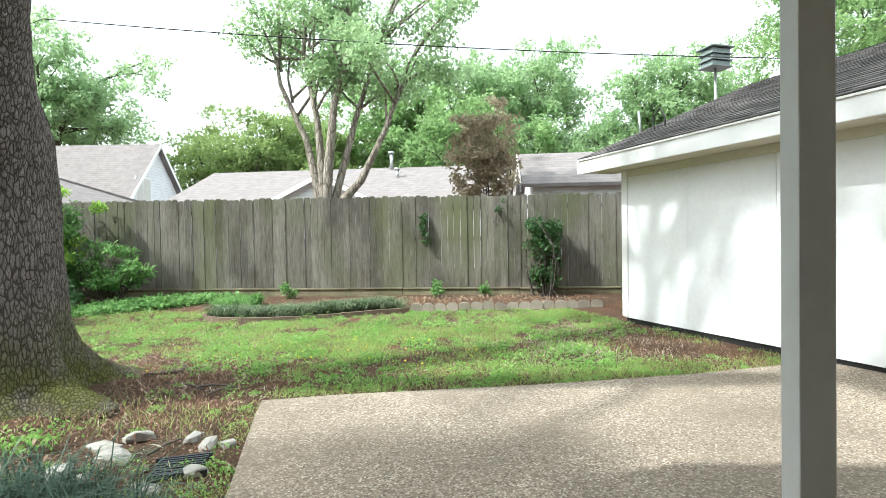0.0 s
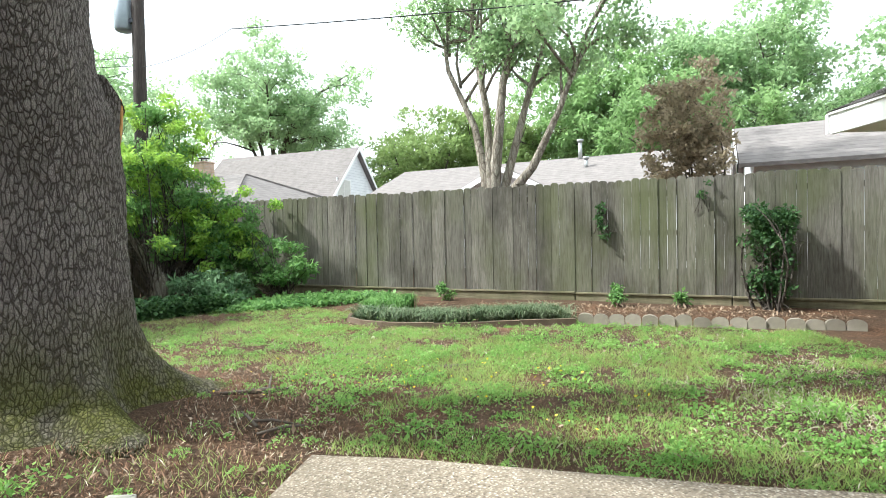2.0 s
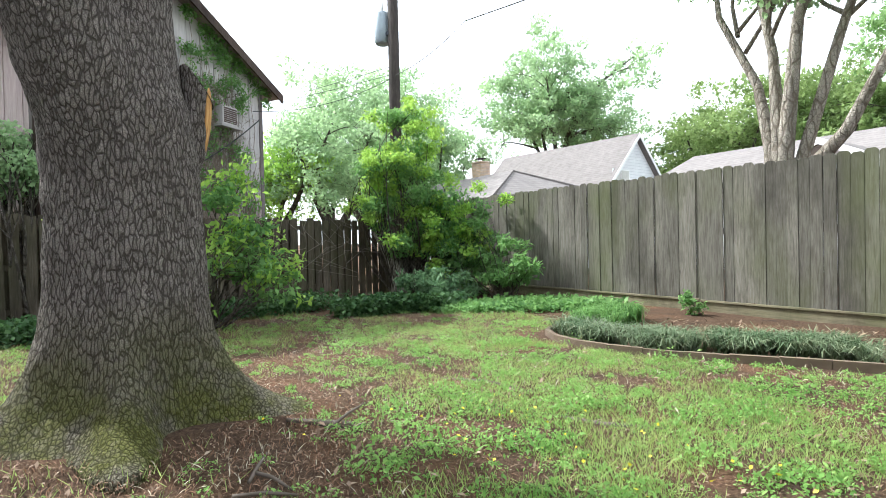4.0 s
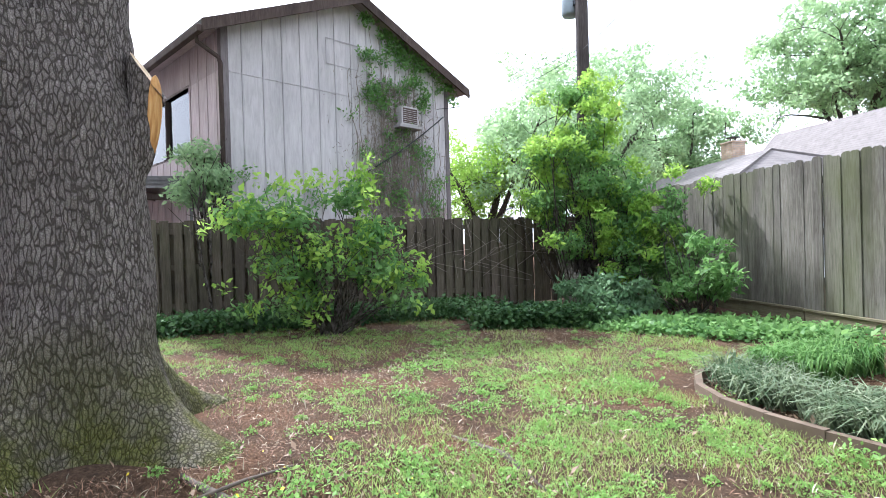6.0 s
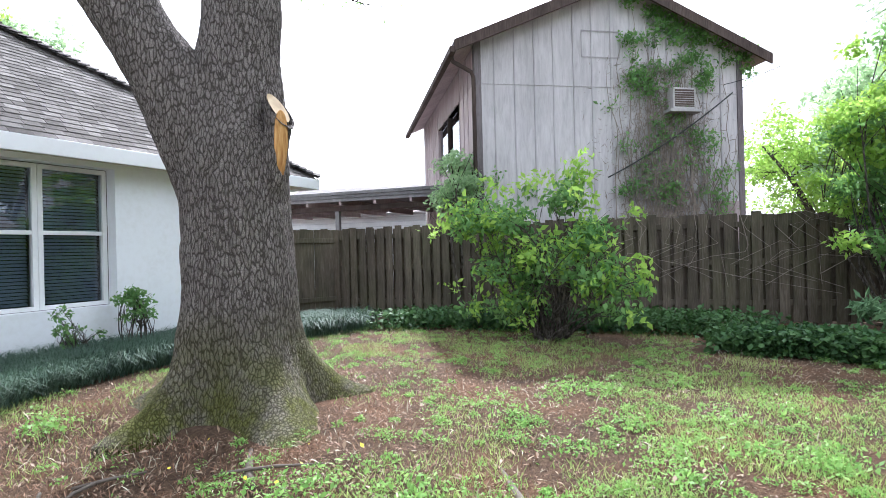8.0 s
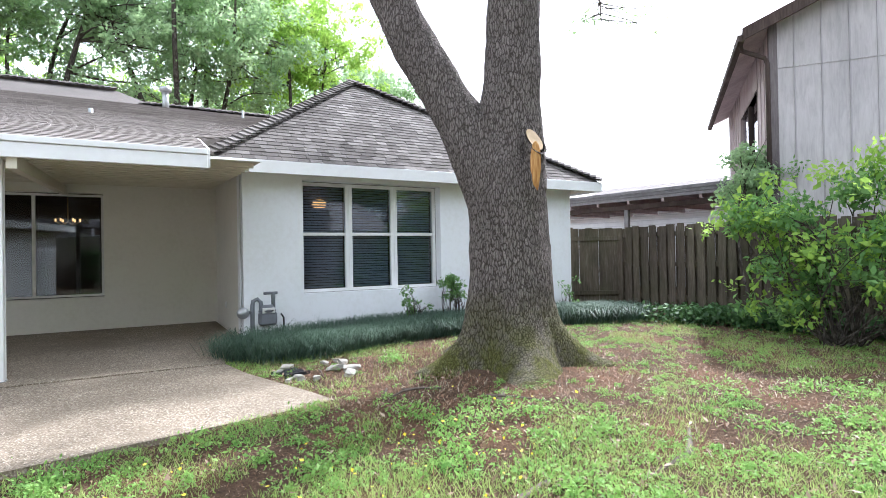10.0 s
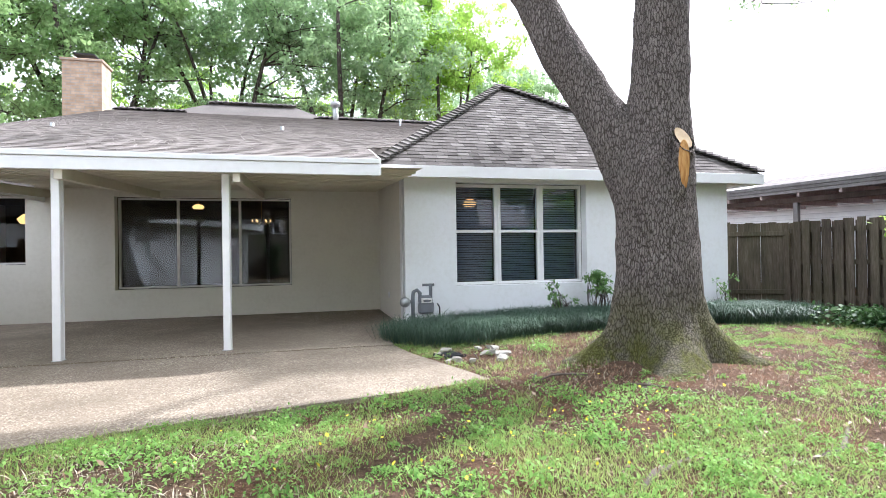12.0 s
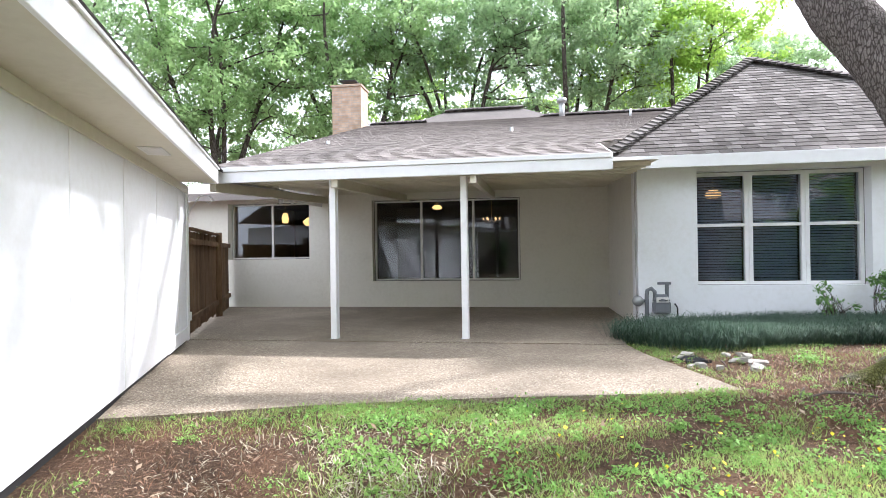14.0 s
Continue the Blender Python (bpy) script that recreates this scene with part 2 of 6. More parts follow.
SHINGLE_GARAGE = shingle_material("dark_grey_shingle", (0.075, 0.07, 0.066), (0.11, 0.102, 0.096), (0.155, 0.144, 0.136))


def lined_material(name, a, b, pitch, dark, axis="Z", rough=0.9):
    """Distant courses: thin dark joints every pitch metres along an axis."""
    s = Shader(name, rough, spec=0.15).world_coords()
    sep = s.t.nodes.new("ShaderNodeSeparateXYZ")
    s.link(s.co, sep.inputs[0])
    m = s.t.nodes.new("ShaderNodeMath")
    m.operation = "FRACT"
    d = s.t.nodes.new("ShaderNodeMath")
    d.operation, d.inputs[1].default_value = "DIVIDE", pitch
    s.link(sep.outputs[axis], d.inputs[0])
    s.link(d.outputs[0], m.inputs[0])
    col = s.ramp(s.noise(3, 6, 0.7), [(0.3, a), (0.7, b)])
    col = s.mix(s.ramp(m.outputs[0], [(0.0, 0.8), (0.16, 0.0)]), col, dark)
    return s.colour(col).bump(m.outputs[0], 0.5, 0.02).m


FAR_ROOF = lined_material("far_shingle_roof", (0.16, 0.145, 0.138), (0.24, 0.218, 0.208), 0.11, (0.10, 0.09, 0.085))
LAP_SIDING = lined_material("white_lap_siding", (0.66, 0.67, 0.69), (0.78, 0.79, 0.80), 0.15, (0.42, 0.43, 0.46))

_s = Shader("tan_chimney_brick", 0.9, spec=0.2)
_br = _s.t.nodes.new("ShaderNodeTexBrick")
_br.inputs["Color1"].default_value, _br.inputs["Color2"].default_value = (0.42, 0.29, 0.20, 1), (0.52, 0.38, 0.28, 1)
_br.inputs["Mortar"].default_value = (0.36, 0.33, 0.29, 1)
_br.inputs["Scale"].default_value, _br.inputs["Mortar Size"].default_value = 1.0, 0.008
_br.inputs["Brick Width"].default_value, _br.inputs["Row Height"].default_value = 0.21, 0.075
_mp = _s.t.nodes.new("ShaderNodeCombineXYZ")
_sp = _s.t.nodes.new("ShaderNodeSeparateXYZ")
_s.link(_s.co, _sp.inputs[0])
_ad = _s.t.nodes.new("ShaderNodeMath")
_s.link(_sp.outputs["X"], _ad.inputs[0])
_s.link(_sp.outputs["Y"], _ad.inputs[1])
_s.link(_ad.outputs[0], _mp.inputs["X"])
_s.link(_sp.outputs["Z"], _mp.inputs["Y"])
_s.link(_mp.outputs[0], _br.inputs["Vector"])
BRICK = _s.colour(_s.mix(0.5, _br.outputs["Color"], _s.mix(1.0, _br.outputs["Color"], _s.ramp(_s.noise(6, 4), [(0.3, 0.6), (0.7, 1.3)]), "MULTIPLY"))).bump(_br.outputs["Fac"], -0.5, 0.01).m


def plain(name, base, rough=0.6, metal=0.0, spots=0.25, scale=8):
    s = Shader(name, rough, metal)
    s.colour(s.mix(s.ramp(s.noise(scale, 5), [(0.4, 0.0), (0.75, spots)]), base, tuple(v * 0.55 for v in base)))
    return s.bump(s.noise(scale * 6, 2), 0.08, 0.003).m


METER_GREY = plain("grey_meter_paint", (0.19, 0.20, 0.215), 0.45)
PIPE = plain("galvanised_pipe", (0.42, 0.43, 0.43), 0.45, 0.6)
# near-black tone that paints an unlit interior
DARK = plain("shade_dark_pane", (0.035, 0.033, 0.03), 0.9)
# the dimness of the unlit rooms is put into this near-black colour
ROOM = plain("shade_dark_room_wall", (0.05, 0.045, 0.04), 0.9)
BLIND = plain("slate_blind_slat", (0.36, 0.40, 0.5), 0.5)
ALUMINIUM = plain("pale_aluminium_frame", (0.62, 0.61, 0.57), 0.4, 0.2)
STONE = plain("pale_limestone", (0.35, 0.335, 0.295), 0.9, 0, 0.75, 9)
EDGING = plain("weathered_concrete_edging", (0.30, 0.265, 0.215), 0.9, 0, 0.6, 7)
BROWN_EDGE = plain("brown_clay_edging", (0.17, 0.125, 0.09), 0.9, 0, 0.5, 7)
BLACK = plain("black_rubber", (0.03, 0.03, 0.03), 0.6)
IRON = plain("dark_iron_grate", (0.06, 0.065, 0.075), 0.5, 0.7)
TRANSFORMER = plain("grey_transformer_steel", (0.33, 0.38, 0.42), 0.45, 0.2)
PLATE = plain("white_plastic", (0.72, 0.71, 0.68), 0.4, 0, 0.1)
BRASS = plain("brass_fixture", (0.5, 0.36, 0.16), 0.3, 0.8)
TWIG = plain("dry_grey_twig", (0.25, 0.205, 0.17), 0.9)
MULCH = plain("root_wood", (0.13, 0.105, 0.085), 0.9, 0, 0.5, 15)
BIRDHOUSE = plain("green_grey_birdhouse_metal", (0.20, 0.24, 0.23), 0.5, 0.3)

_s = Shader("window_glass")
_gl = _s.t.nodes.new("ShaderNodeBsdfGlossy")
_gl.inputs["Roughness"].default_value = 0.0
_gl.inputs["Color"].default_value = (0.95, 0.97, 1, 1)
_tp = _s.t.nodes.new("ShaderNodeBsdfTransparent")
_tp.inputs["Color"].default_value = (0.82, 0.86, 0.88, 1)
_fr = _s.t.nodes.new("ShaderNodeFresnel")
_fr.inputs[0].default_value = 1.6
_mx = _s.t.nodes.new("ShaderNodeMixShader")
_s.link(_fr.outputs[0], _mx.inputs[0])
_s.link(_tp.outputs[0], _mx.inputs[1])
_s.link(_gl.outputs[0], _mx.inputs[2])
_s.link(_mx.outputs[0], _s.t.nodes["Material Output"].inputs["Surface"])
GLASS = _s.m

_s = Shader("lit_lamp_glass")
_s.b.inputs["Emission Color"].default_value = (1.0, 0.52, 0.16, 1)
_s.b.inputs["Emission Strength"].default_value = 1.0
LAMP = _s.colour((0.8, 0.6, 0.35)).m


# ---------------------------------------------------------------- builders
def mesh_of(name, verts, faces, material, smooth=False):
    me = bpy.data.meshes.new(name)
    me.from_pydata([tuple(v) for v in verts], [], faces)
    me.materials.append(material)
    if smooth:
        me.polygons.foreach_set("use_smooth", [True] * len(me.polygons))
    me.update()
    return me


def quads_mesh(name, quads, material):
    """A mesh from an array of loose polygons (n, k, 3)."""
    n, k = quads.shape[:2]
    me = bpy.data.meshes.new(name)
    me.vertices.add(n * k)
    me.vertices.foreach_set("co", np.ascontiguousarray(quads, dtype=np.float32).ravel())
    me.loops.add(n * k)
    me.loops.foreach_set("vertex_index", np.arange(n * k, dtype=np.int32))
    me.polygons.add(n)
    me.polygons.foreach_set("loop_start", np.arange(0, n * k, k, dtype=np.int32))
    me.polygons.foreach_set("loop_total", np.full(n, k, dtype=np.int32))
    me.materials.append(material)
    me.update(calc_edges=True)
    return me


def thing(name, label, category, m=None, group="", kind=""):
    ob = new(name)
    ob.empty_display_size = 0.1
    if m is not None:
        ob.matrix_world = m
    return tagged(ob, label, category, group, kind)


def put(name, me, parent=None, label="", m=None):
    """Links a mesh as one object, under a parent or on its own; m is in the parent's space."""
    ob = new(name, me)
    if parent is not None:
        ob.parent = parent
    if m is not None:
        ob.matrix_local = m
    if label:
        ob["label"] = label
    return ob


def part(name, bm, material, parent, label="", m=None):
    me = bpy.data.meshes.new(name)
    bm.to_mesh(me)
    bm.free()
    me.materials.append(material)
    return put(name, me, parent, label, m)


def slab_bm(x0, y0, z0, x1, y1, z1, bevel=0.0, bm=None):
    bm = bm or bmesh.new()
    r = bmesh.ops.create_cube(bm, size=1.0)
    for v in r["verts"]:
        v.co = Vector((x0 + (v.co.x + 0.5) * (x1 - x0), y0 + (v.co.y + 0.5) * (y1 - y0), z0 + (v.co.z + 0.5) * (z1 - z0)))
    if bevel:
        bmesh.ops.bevel(bm, geom=list({e for v in r["verts"] for e in v.link_edges}), offset=bevel, segments=1, affect="EDGES")
    return bm


def box(name, x0, y0, z0, x1, y1, z1, material, parent=None, bevel=0.0, label=""):
    return part(name, slab_bm(min(x0, x1), min(y0, y1), min(z0, z1), max(x0, x1), max(y0, y1), max(z0, z1), bevel), material, parent, label)


class Tubes:
    """Collects tapered tubes along paths into one mesh."""

    def __init__(self):
        self.v, self.f = [], []

    def add(self, path, radii, sides=8, cap=True):
        path = [Vector(p) for p in path]
        start = len(self.v)
        ref = Vector((0.31, 0.77, 0.55))
        for i, p in enumerate(path):
            d = (path[min(i + 1, len(path) - 1)] - path[max(i - 1, 0)]).normalized()
            a = d.cross(ref)
            if a.length < 0.05:
                a = d.cross(Vector((1, 0, 0)))
            a.normalize()
            b = d.cross(a)
            for k in range(sides):
                w = 2 * math.pi * k / sides
                self.v.append(p + (a * math.cos(w) + b * math.sin(w)) * radii[i])
        for i in range(len(path) - 1):
            for k in range(sides):
                j = (k + 1) % sides
                q = start + i * sides
                self.f.append((q + k, q + j, q + sides + j, q + sides + k))
        if cap:
            self.f.append(tuple(start + k for k in reversed(range(sides))))
            self.f.append(tuple(start + (len(path) - 1) * sides + k for k in range(sides)))
        return self

    def mesh(self, name, material, smooth=True):
        return mesh_of(name, self.v, self.f, material, smooth)


def leaf_quads(rng, centres, size, width=0.5, up=0.3, spread=0.35):
    """Kite-shaped leaves at the given places, turned at random and a little towards the sky."""
    n = len(centres)
    a = rng.normal(size=(n, 3))
    a[:, 2] -= 0.3
    a /= np.linalg.norm(a, axis=1)[:, None] + 1e-9
    nrm = rng.normal(size=(n, 3))
    nrm[:, 2] += up * 3
    b = np.cross(a, nrm)
    b /= np.linalg.norm(b, axis=1)[:, None] + 1e-9
    L = (size * (1 + spread * rng.normal(size=n)).clip(0.45, 1.9))[:, None]
    c = centres
    fold = np.cross(b, a) * L * 0.08
    return np.stack([c, c + a * L * 0.45 + b * L * width * 0.5 + fold, c + a * L, c + a * L * 0.45 - b * L * width * 0.5 + fold], axis=1)


def blob_points(rng, n, clumps, radius):
    """Points gathered round clump centres, denser outside than within."""
    k = rng.integers(0, len(clumps), n)
    d = rng.normal(size=(n, 3))
    d /= np.linalg.norm(d, axis=1)[:, None]
    r = radius * rng.random(n) ** 0.45
    return np.asarray(clumps)[k] + d * r[:, None] * np.array([1.0, 1.0, 0.7])


def bend(rng, a, b, steps=5, wobble=0.12, rise=0.1):
    a, b = np.asarray(a, float), np.asarray(b, float)
    out = []
    L = np.linalg.norm(b - a)
    side = rng.normal(size=3) * wobble * L
    for i in range(steps + 1):
        t = i / steps
        out.append(a + (b - a) * t + side * math.sin(math.pi * t) + np.array([0, 0, rise * L * math.sin(math.pi * t)]))
    return out


def tree(name, label, base, height, crown, radii, trunk_r, bark, leaf, seed, clumps=26, clump_r=1.1, leaves=9000, leaf_size=0.2, stems=1, fork=0.35, group="background trees", category="tree", lean=(0, 0)):
    """A tree: a tapered, forked trunk with limbs out to clumps of leaves in an uneven crown. crown: its middle above the base."""
    rng = np.random.default_rng(seed)
    root = thing(name, label, category, pose(*base), group)
    tb = Tubes()
    mid, rad = np.array([lean[0], lean[1], crown]), np.array(radii, float)
    pts = []
    while len(pts) < clumps:
        d = rng.normal(size=3)
        d /= np.linalg.norm(d)
        pts.append(mid + d * rad * (rng.random() ** 0.45) * rng.uniform(0.75, 1.08))
    forked = max(crown * fork, 0.3)
    knots = []
    start = np.array([0.0, 0.0, -0.1])
    head = np.array([lean[0] * 0.3 + rng.normal() * 0.12, lean[1] * 0.3 + rng.normal() * 0.12, forked])
    if stems == 1:
        path = bend(rng, start, head, 5, 0.04, 0)
        tb.add(path, [trunk_r * (1.35 if i == 0 else 1 - 0.25 * i / 5) for i in range(6)], 10, False)
    for k in range(max(stems, 5)):
        w = 2 * math.pi * (k + rng.uniform(-0.3, 0.3)) / max(stems, 5)
        out = rng.uniform(0.3, 0.95)
        end = mid + rad * np.array([math.cos(w) * out, math.sin(w) * out, rng.uniform(0.15, 0.85) * (1.1 - 0.6 * out)])
        low = head if stems == 1 else start + np.array([rng.normal() * 0.14, rng.normal() * 0.14, 0])
        path = bend(rng, low - np.array([0, 0, 0.15]), end, 9, 0.07, 0.07)
        r0 = trunk_r * rng.uniform(0.5, 0.72)
        rs = [r0 * (1 - 0.8 * i / 9) for i in range(10)]
        tb.add(path, rs, 8, False)
        knots += [(path[i], rs[i]) for i in range(2, 10)]
        pts += [path[9], path[7] + rng.normal(size=3) * clump_r * 0.5]
    kp = np.array([p for p, _ in knots])
    for p in pts:
        gap = np.linalg.norm(kp - p, axis=1) + 1.2 * np.clip(kp[:, 2] - p[2], 0, None)
        q, r1 = knots[int(np.argmin(gap))]
        r0 = min(r1 * 0.6, 0.012 + 0.014 * np.linalg.norm(q - p))
        limb = bend(rng, q, p, 5, 0.1, 0.06)
        tb.add(limb, [r0 * (1 - 0.8 * k / 5) for k in range(6)], 5, False)
        for _ in range(4):
            tip = p + rng.normal(size=3) * clump_r * 0.65
            tb.add(bend(rng, limb[3], tip, 3, 0.1, 0.05), [r0 * 0.4, r0 * 0.28, r0 * 0.18, r0 * 0.07], 4, False)
    put("trunk", tb.mesh("trunk", bark), root)
    sprays = np.repeat(np.array(pts), 6, axis=0)
    sprays = sprays + rng.normal(size=sprays.shape) * clump_r * np.array([0.62, 0.62, 0.4])
    c = blob_points(rng, leaves, sprays, clump_r * 0.5)
    put("crown", quads_mesh("crown", leaf_quads(rng, c, leaf_size), leaf), root)
    return root


def ground_z(x, y):
    m = 0.10 * np.exp(-(((x + 3.7) / 1.7) ** 2 + ((y - 3.9) / 1.9) ** 2))
    up = lambda v: 0.5 + 0.5 * np.tanh(v)
    bed = 0.10 * up((y - 9.9) / 0.24) * up((3.4 - x) / 0.6) * up((x + 12) / 0.6) * (y < 13)
    return -0.025 + m + bed + 0.012 * np.sin(x * 2.1 + y) * np.sin(y * 1.7 - x * 0.6)


# ---------------------------------------------------------------- ground and slab
def axis_steps(lo, hi, fine, far):
    inner = list(np.arange(lo, hi + 1e-6, fine))
    out, step, v = [], 1.0, hi
    while v < far:
        v += step
        step *= 1.7
        out.append(v)
    low, step, v = [], 1.0, lo
    while v > -far:
        v -= step
        step *= 1.7
        low.append(v)
    return low[::-1] + inner + out


def build_ground():
    xs, ys = axis_steps(-12, 6, 0.15, 900), axis_steps(-3, 13, 0.15, 900)
    gx, gy = np.meshgrid(xs, ys)
    gz = ground_z(gx, gy)
    under = (gx > -1.25) & (gx < 8) & (gy < np.clip(4.4 + 0.27 * (gx + 0.4), 4.0, 5.3)) & (gx < 5 - 0.45 * (gy - 2.1))
    gz = np.where(under, -0.16, np.where((gx > -3.0) & (gx < 4.5) & (gy < 6.0), np.minimum(gz, -0.012), gz))
    verts = np.stack([gx, gy, gz], -1).reshape(-1, 3)
    w = len(xs)
    faces = [(j * w + i, j * w + i + 1, (j + 1) * w + i + 1, (j + 1) * w + i) for j in range(len(ys) - 1) for i in range(w - 1)]
    return tagged(put("ground", mesh_of("ground", verts, faces, SOIL, True)), "bare brown soil and thin patchy lawn", "ground", kind="structure")


build_ground()



def prism(name, outline, z0, z1, material, parent=None, label=""):
    bm = bmesh.new()
    top = [bm.verts.new((x, y, z1)) for x, y in outline]
    low = [bm.verts.new((x, y, z0)) for x, y in outline]
    bm.faces.new(top)
    bm.faces.new(low[::-1])
    for i in range(len(outline)):
        j = (i + 1) % len(outline)
        bm.faces.new((top[j], top[i], low[i], low[j]))
    bmesh.ops.recalc_face_normals(bm, faces=bm.faces)
    return part(name, bm, material, parent, label)


# the patio is two pours with a joint along the row of posts
tagged(prism("pavement", [(-1.165, 1.96), (-1.28, 2.6), (-1.62, 3.7), (-1.74, 4.14), (-1.2, 4.3), (0.45, 4.62), (1.9, 5.0), (2.9, 5.36), (3.32, 5.5), (5.05, 1.96)], -0.14, 0.0, AGGREGATE), "exposed aggregate concrete patio slab, stained and worn", "patio", kind="structure")
tagged(prism("pavement", [(-1.6, -2.75), (-1.6, 0.17), (-1.3, 0.6), (-1.16, 1.945), (5.06, 1.945), (7.4, -2.75)], -0.14, 0.012, AGGREGATE), "covered exposed aggregate concrete patio", "patio", kind="structure")

# ---------------------------------------------------------------- house
WALL_Y, WING_Y, WING_X0, WING_X1 = -2.75, 0.18, -7.95, -1.63


def wall_with_holes(name, a, b, z0, z1, thick, holes, material, label, parent=None):
    """A wall from a to b in the plan with rectangular holes (s0, s1, z0, z1); thickness goes to its right-hand side."""
    a, b = Vector((*a, 0)), Vector((*b, 0))
    u = (b - a).normalized()
    n = Vector((u.y, -u.x, 0))
    L = (b - a).length
    ss = sorted({0.0, L, *[h[0] for h in holes], *[h[1] for h in holes]})
    zs = sorted({z0, z1, *[h[2] for h in holes], *[h[3] for h in holes]})
    bm = bmesh.new()
    solid = lambda i, k: 0 <= i < len(ss) - 1 and 0 <= k < len(zs) - 1 and not any(h[0] <= (ss[i] + ss[i + 1]) / 2 <= h[1] and h[2] <= (zs[k] + zs[k + 1]) / 2 <= h[3] for h in holes)
    grid = {}

    def vert(i, k, d):
        if (i, k, d) not in grid:
            p = a + u * ss[i] + n * d * thick
            grid[i, k, d] = bm.verts.new((p.x, p.y, zs[k]))
        return grid[i, k, d]

    for i in range(len(ss) - 1):
        for k in range(len(zs) - 1):
            if not solid(i, k):
                continue
            q = [(i, k), (i + 1, k), (i + 1, k + 1), (i, k + 1)]
            bm.faces.new([vert(*c, 0) for c in q])
            bm.faces.new([vert(*c, 1) for c in q[::-1]])
            for (c, d, oi, ok) in ((q[0], q[1], i, k - 1), (q[1], q[2], i + 1, k), (q[2], q[3], i, k + 1), (q[3], q[0], i - 1, k)):
                if not solid(oi, ok):
                    bm.faces.new([vert(*d, 0), vert(*c, 0), vert(*c, 1), vert(*d, 1)])
    bmesh.ops.recalc_face_normals(bm, faces=bm.faces)
    ob = part(name, bm, material, parent, label)
    return tagged(ob, label, "wall", kind="structure") if parent is None else ob


# openings in wall coordinates
wall_with_holes("wall_patio", (7.9, WALL_Y), (-1.63, WALL_Y), 0.0, 2.62, 0.18, [(7.9 - 6.95, 7.9 - 4.96, 1.10, 2.40), (7.9 - 3.48, 7.9 - 0.21, 0.58, 2.39)], CREAM, "cream painted back wall under the patio roof")
wall_with_holes("wall_wing_side", (-1.63, WING_Y), (-1.63, WALL_Y), -0.05, 2.62, 0.0001 + 0.16, [], CREAM, "cream painted side wall of the wing")
wall_with_holes("wall_wing", (-1.63, WING_Y + 0.003), (WING_X0, WING_Y + 0.003), -0.1, 2.60, 0.18, [(0.88, 3.30, 0.65, 2.40)], WHITE, "white painted stucco panel wall of the wing")
wall_with_holes("wall_wing_end", (WING_X0, WING_Y), (WING_X0, -8.2), -0.1, 2.64, -0.16, [], WHITE, "white painted end wall of the wing")
tagged(box("wall_left_return", 7.72, WALL_Y - 0.19, 0, 7.9, -8.1, 2.64, CREAM), "cream painted return wall beside the gate", "wall", kind="structure")
tagged(box("wall_breezeway", 7.9, -3.9, 0, 12, -3.72, 2.6, CREAM), "cream painted wall behind the gate fence", "wall", kind="structure")
# inner surfaces coloured near black in place of indoor shade
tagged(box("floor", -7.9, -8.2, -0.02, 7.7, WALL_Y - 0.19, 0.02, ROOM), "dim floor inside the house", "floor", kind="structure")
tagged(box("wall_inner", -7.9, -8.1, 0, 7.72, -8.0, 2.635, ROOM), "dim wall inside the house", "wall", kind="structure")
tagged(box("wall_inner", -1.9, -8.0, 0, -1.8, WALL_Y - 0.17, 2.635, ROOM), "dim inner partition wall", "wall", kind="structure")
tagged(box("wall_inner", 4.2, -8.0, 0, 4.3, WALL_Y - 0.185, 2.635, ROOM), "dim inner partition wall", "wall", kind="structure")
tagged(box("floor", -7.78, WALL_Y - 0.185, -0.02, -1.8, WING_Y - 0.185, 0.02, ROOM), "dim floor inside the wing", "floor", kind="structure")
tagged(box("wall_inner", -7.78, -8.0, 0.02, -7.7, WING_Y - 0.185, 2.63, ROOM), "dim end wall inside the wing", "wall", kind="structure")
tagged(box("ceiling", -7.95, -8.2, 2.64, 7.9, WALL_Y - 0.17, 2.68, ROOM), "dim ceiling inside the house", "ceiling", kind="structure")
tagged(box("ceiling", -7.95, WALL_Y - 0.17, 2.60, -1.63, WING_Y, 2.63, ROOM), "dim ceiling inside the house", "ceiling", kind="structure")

# trim on the white wing: corner boards, base course, window casing
for x0, x1 in ((-1.80, -1.615), (-7.97, -7.80)):
    tagged(box("trim", x0, WING_Y + 0.003, -0.08, x1, WING_Y + 0.028, 2.5, WHITE_TRIM, None, 0.004), "white painted corner board", "trim", kind="structure")
tagged(box("trim", -1.632, WING_Y - 0.15, -0.02, -1.606, WING_Y + 0.028, 2.5, WHITE_TRIM, None, 0.004), "white painted corner board", "trim", kind="structure")
for x0, x1 in ((-5.10, -2.36),):
    for z0, z1, a, b in ((0.50, 0.62, x0, x1), (2.40, 2.465, x0, x1), (0.62, 2.40, x0, x0 + 0.12), (0.62, 2.40, x1 - 0.12, x1)):
        tagged(box("trim", a, WING_Y + 0.004, z0, b, WING_Y + 0.036, z1, WHITE, None, 0.003), "white painted window casing board", "trim", kind="structure")
for x0, x1, z0, z1 in ((0.09, 3.60, 0.46, 2.46), (4.84, 7.07, 0.98, 2.47)):
    for a, b, c, d in ((x0, z0, x1, z0 + 0.10), (x0, z1 - 0.06, x1, z1), (x0, z0 + 0.10, x0 + 0.10, z1 - 0.06), (x1 - 0.10, z0 + 0.10, x1, z1 - 0.06)):
        tagged(box("trim", a, WALL_Y + 0.001, b, c, WALL_Y + 0.022, d, CREAM, None, 0.003), "cream painted window casing board", "trim", kind="structure")
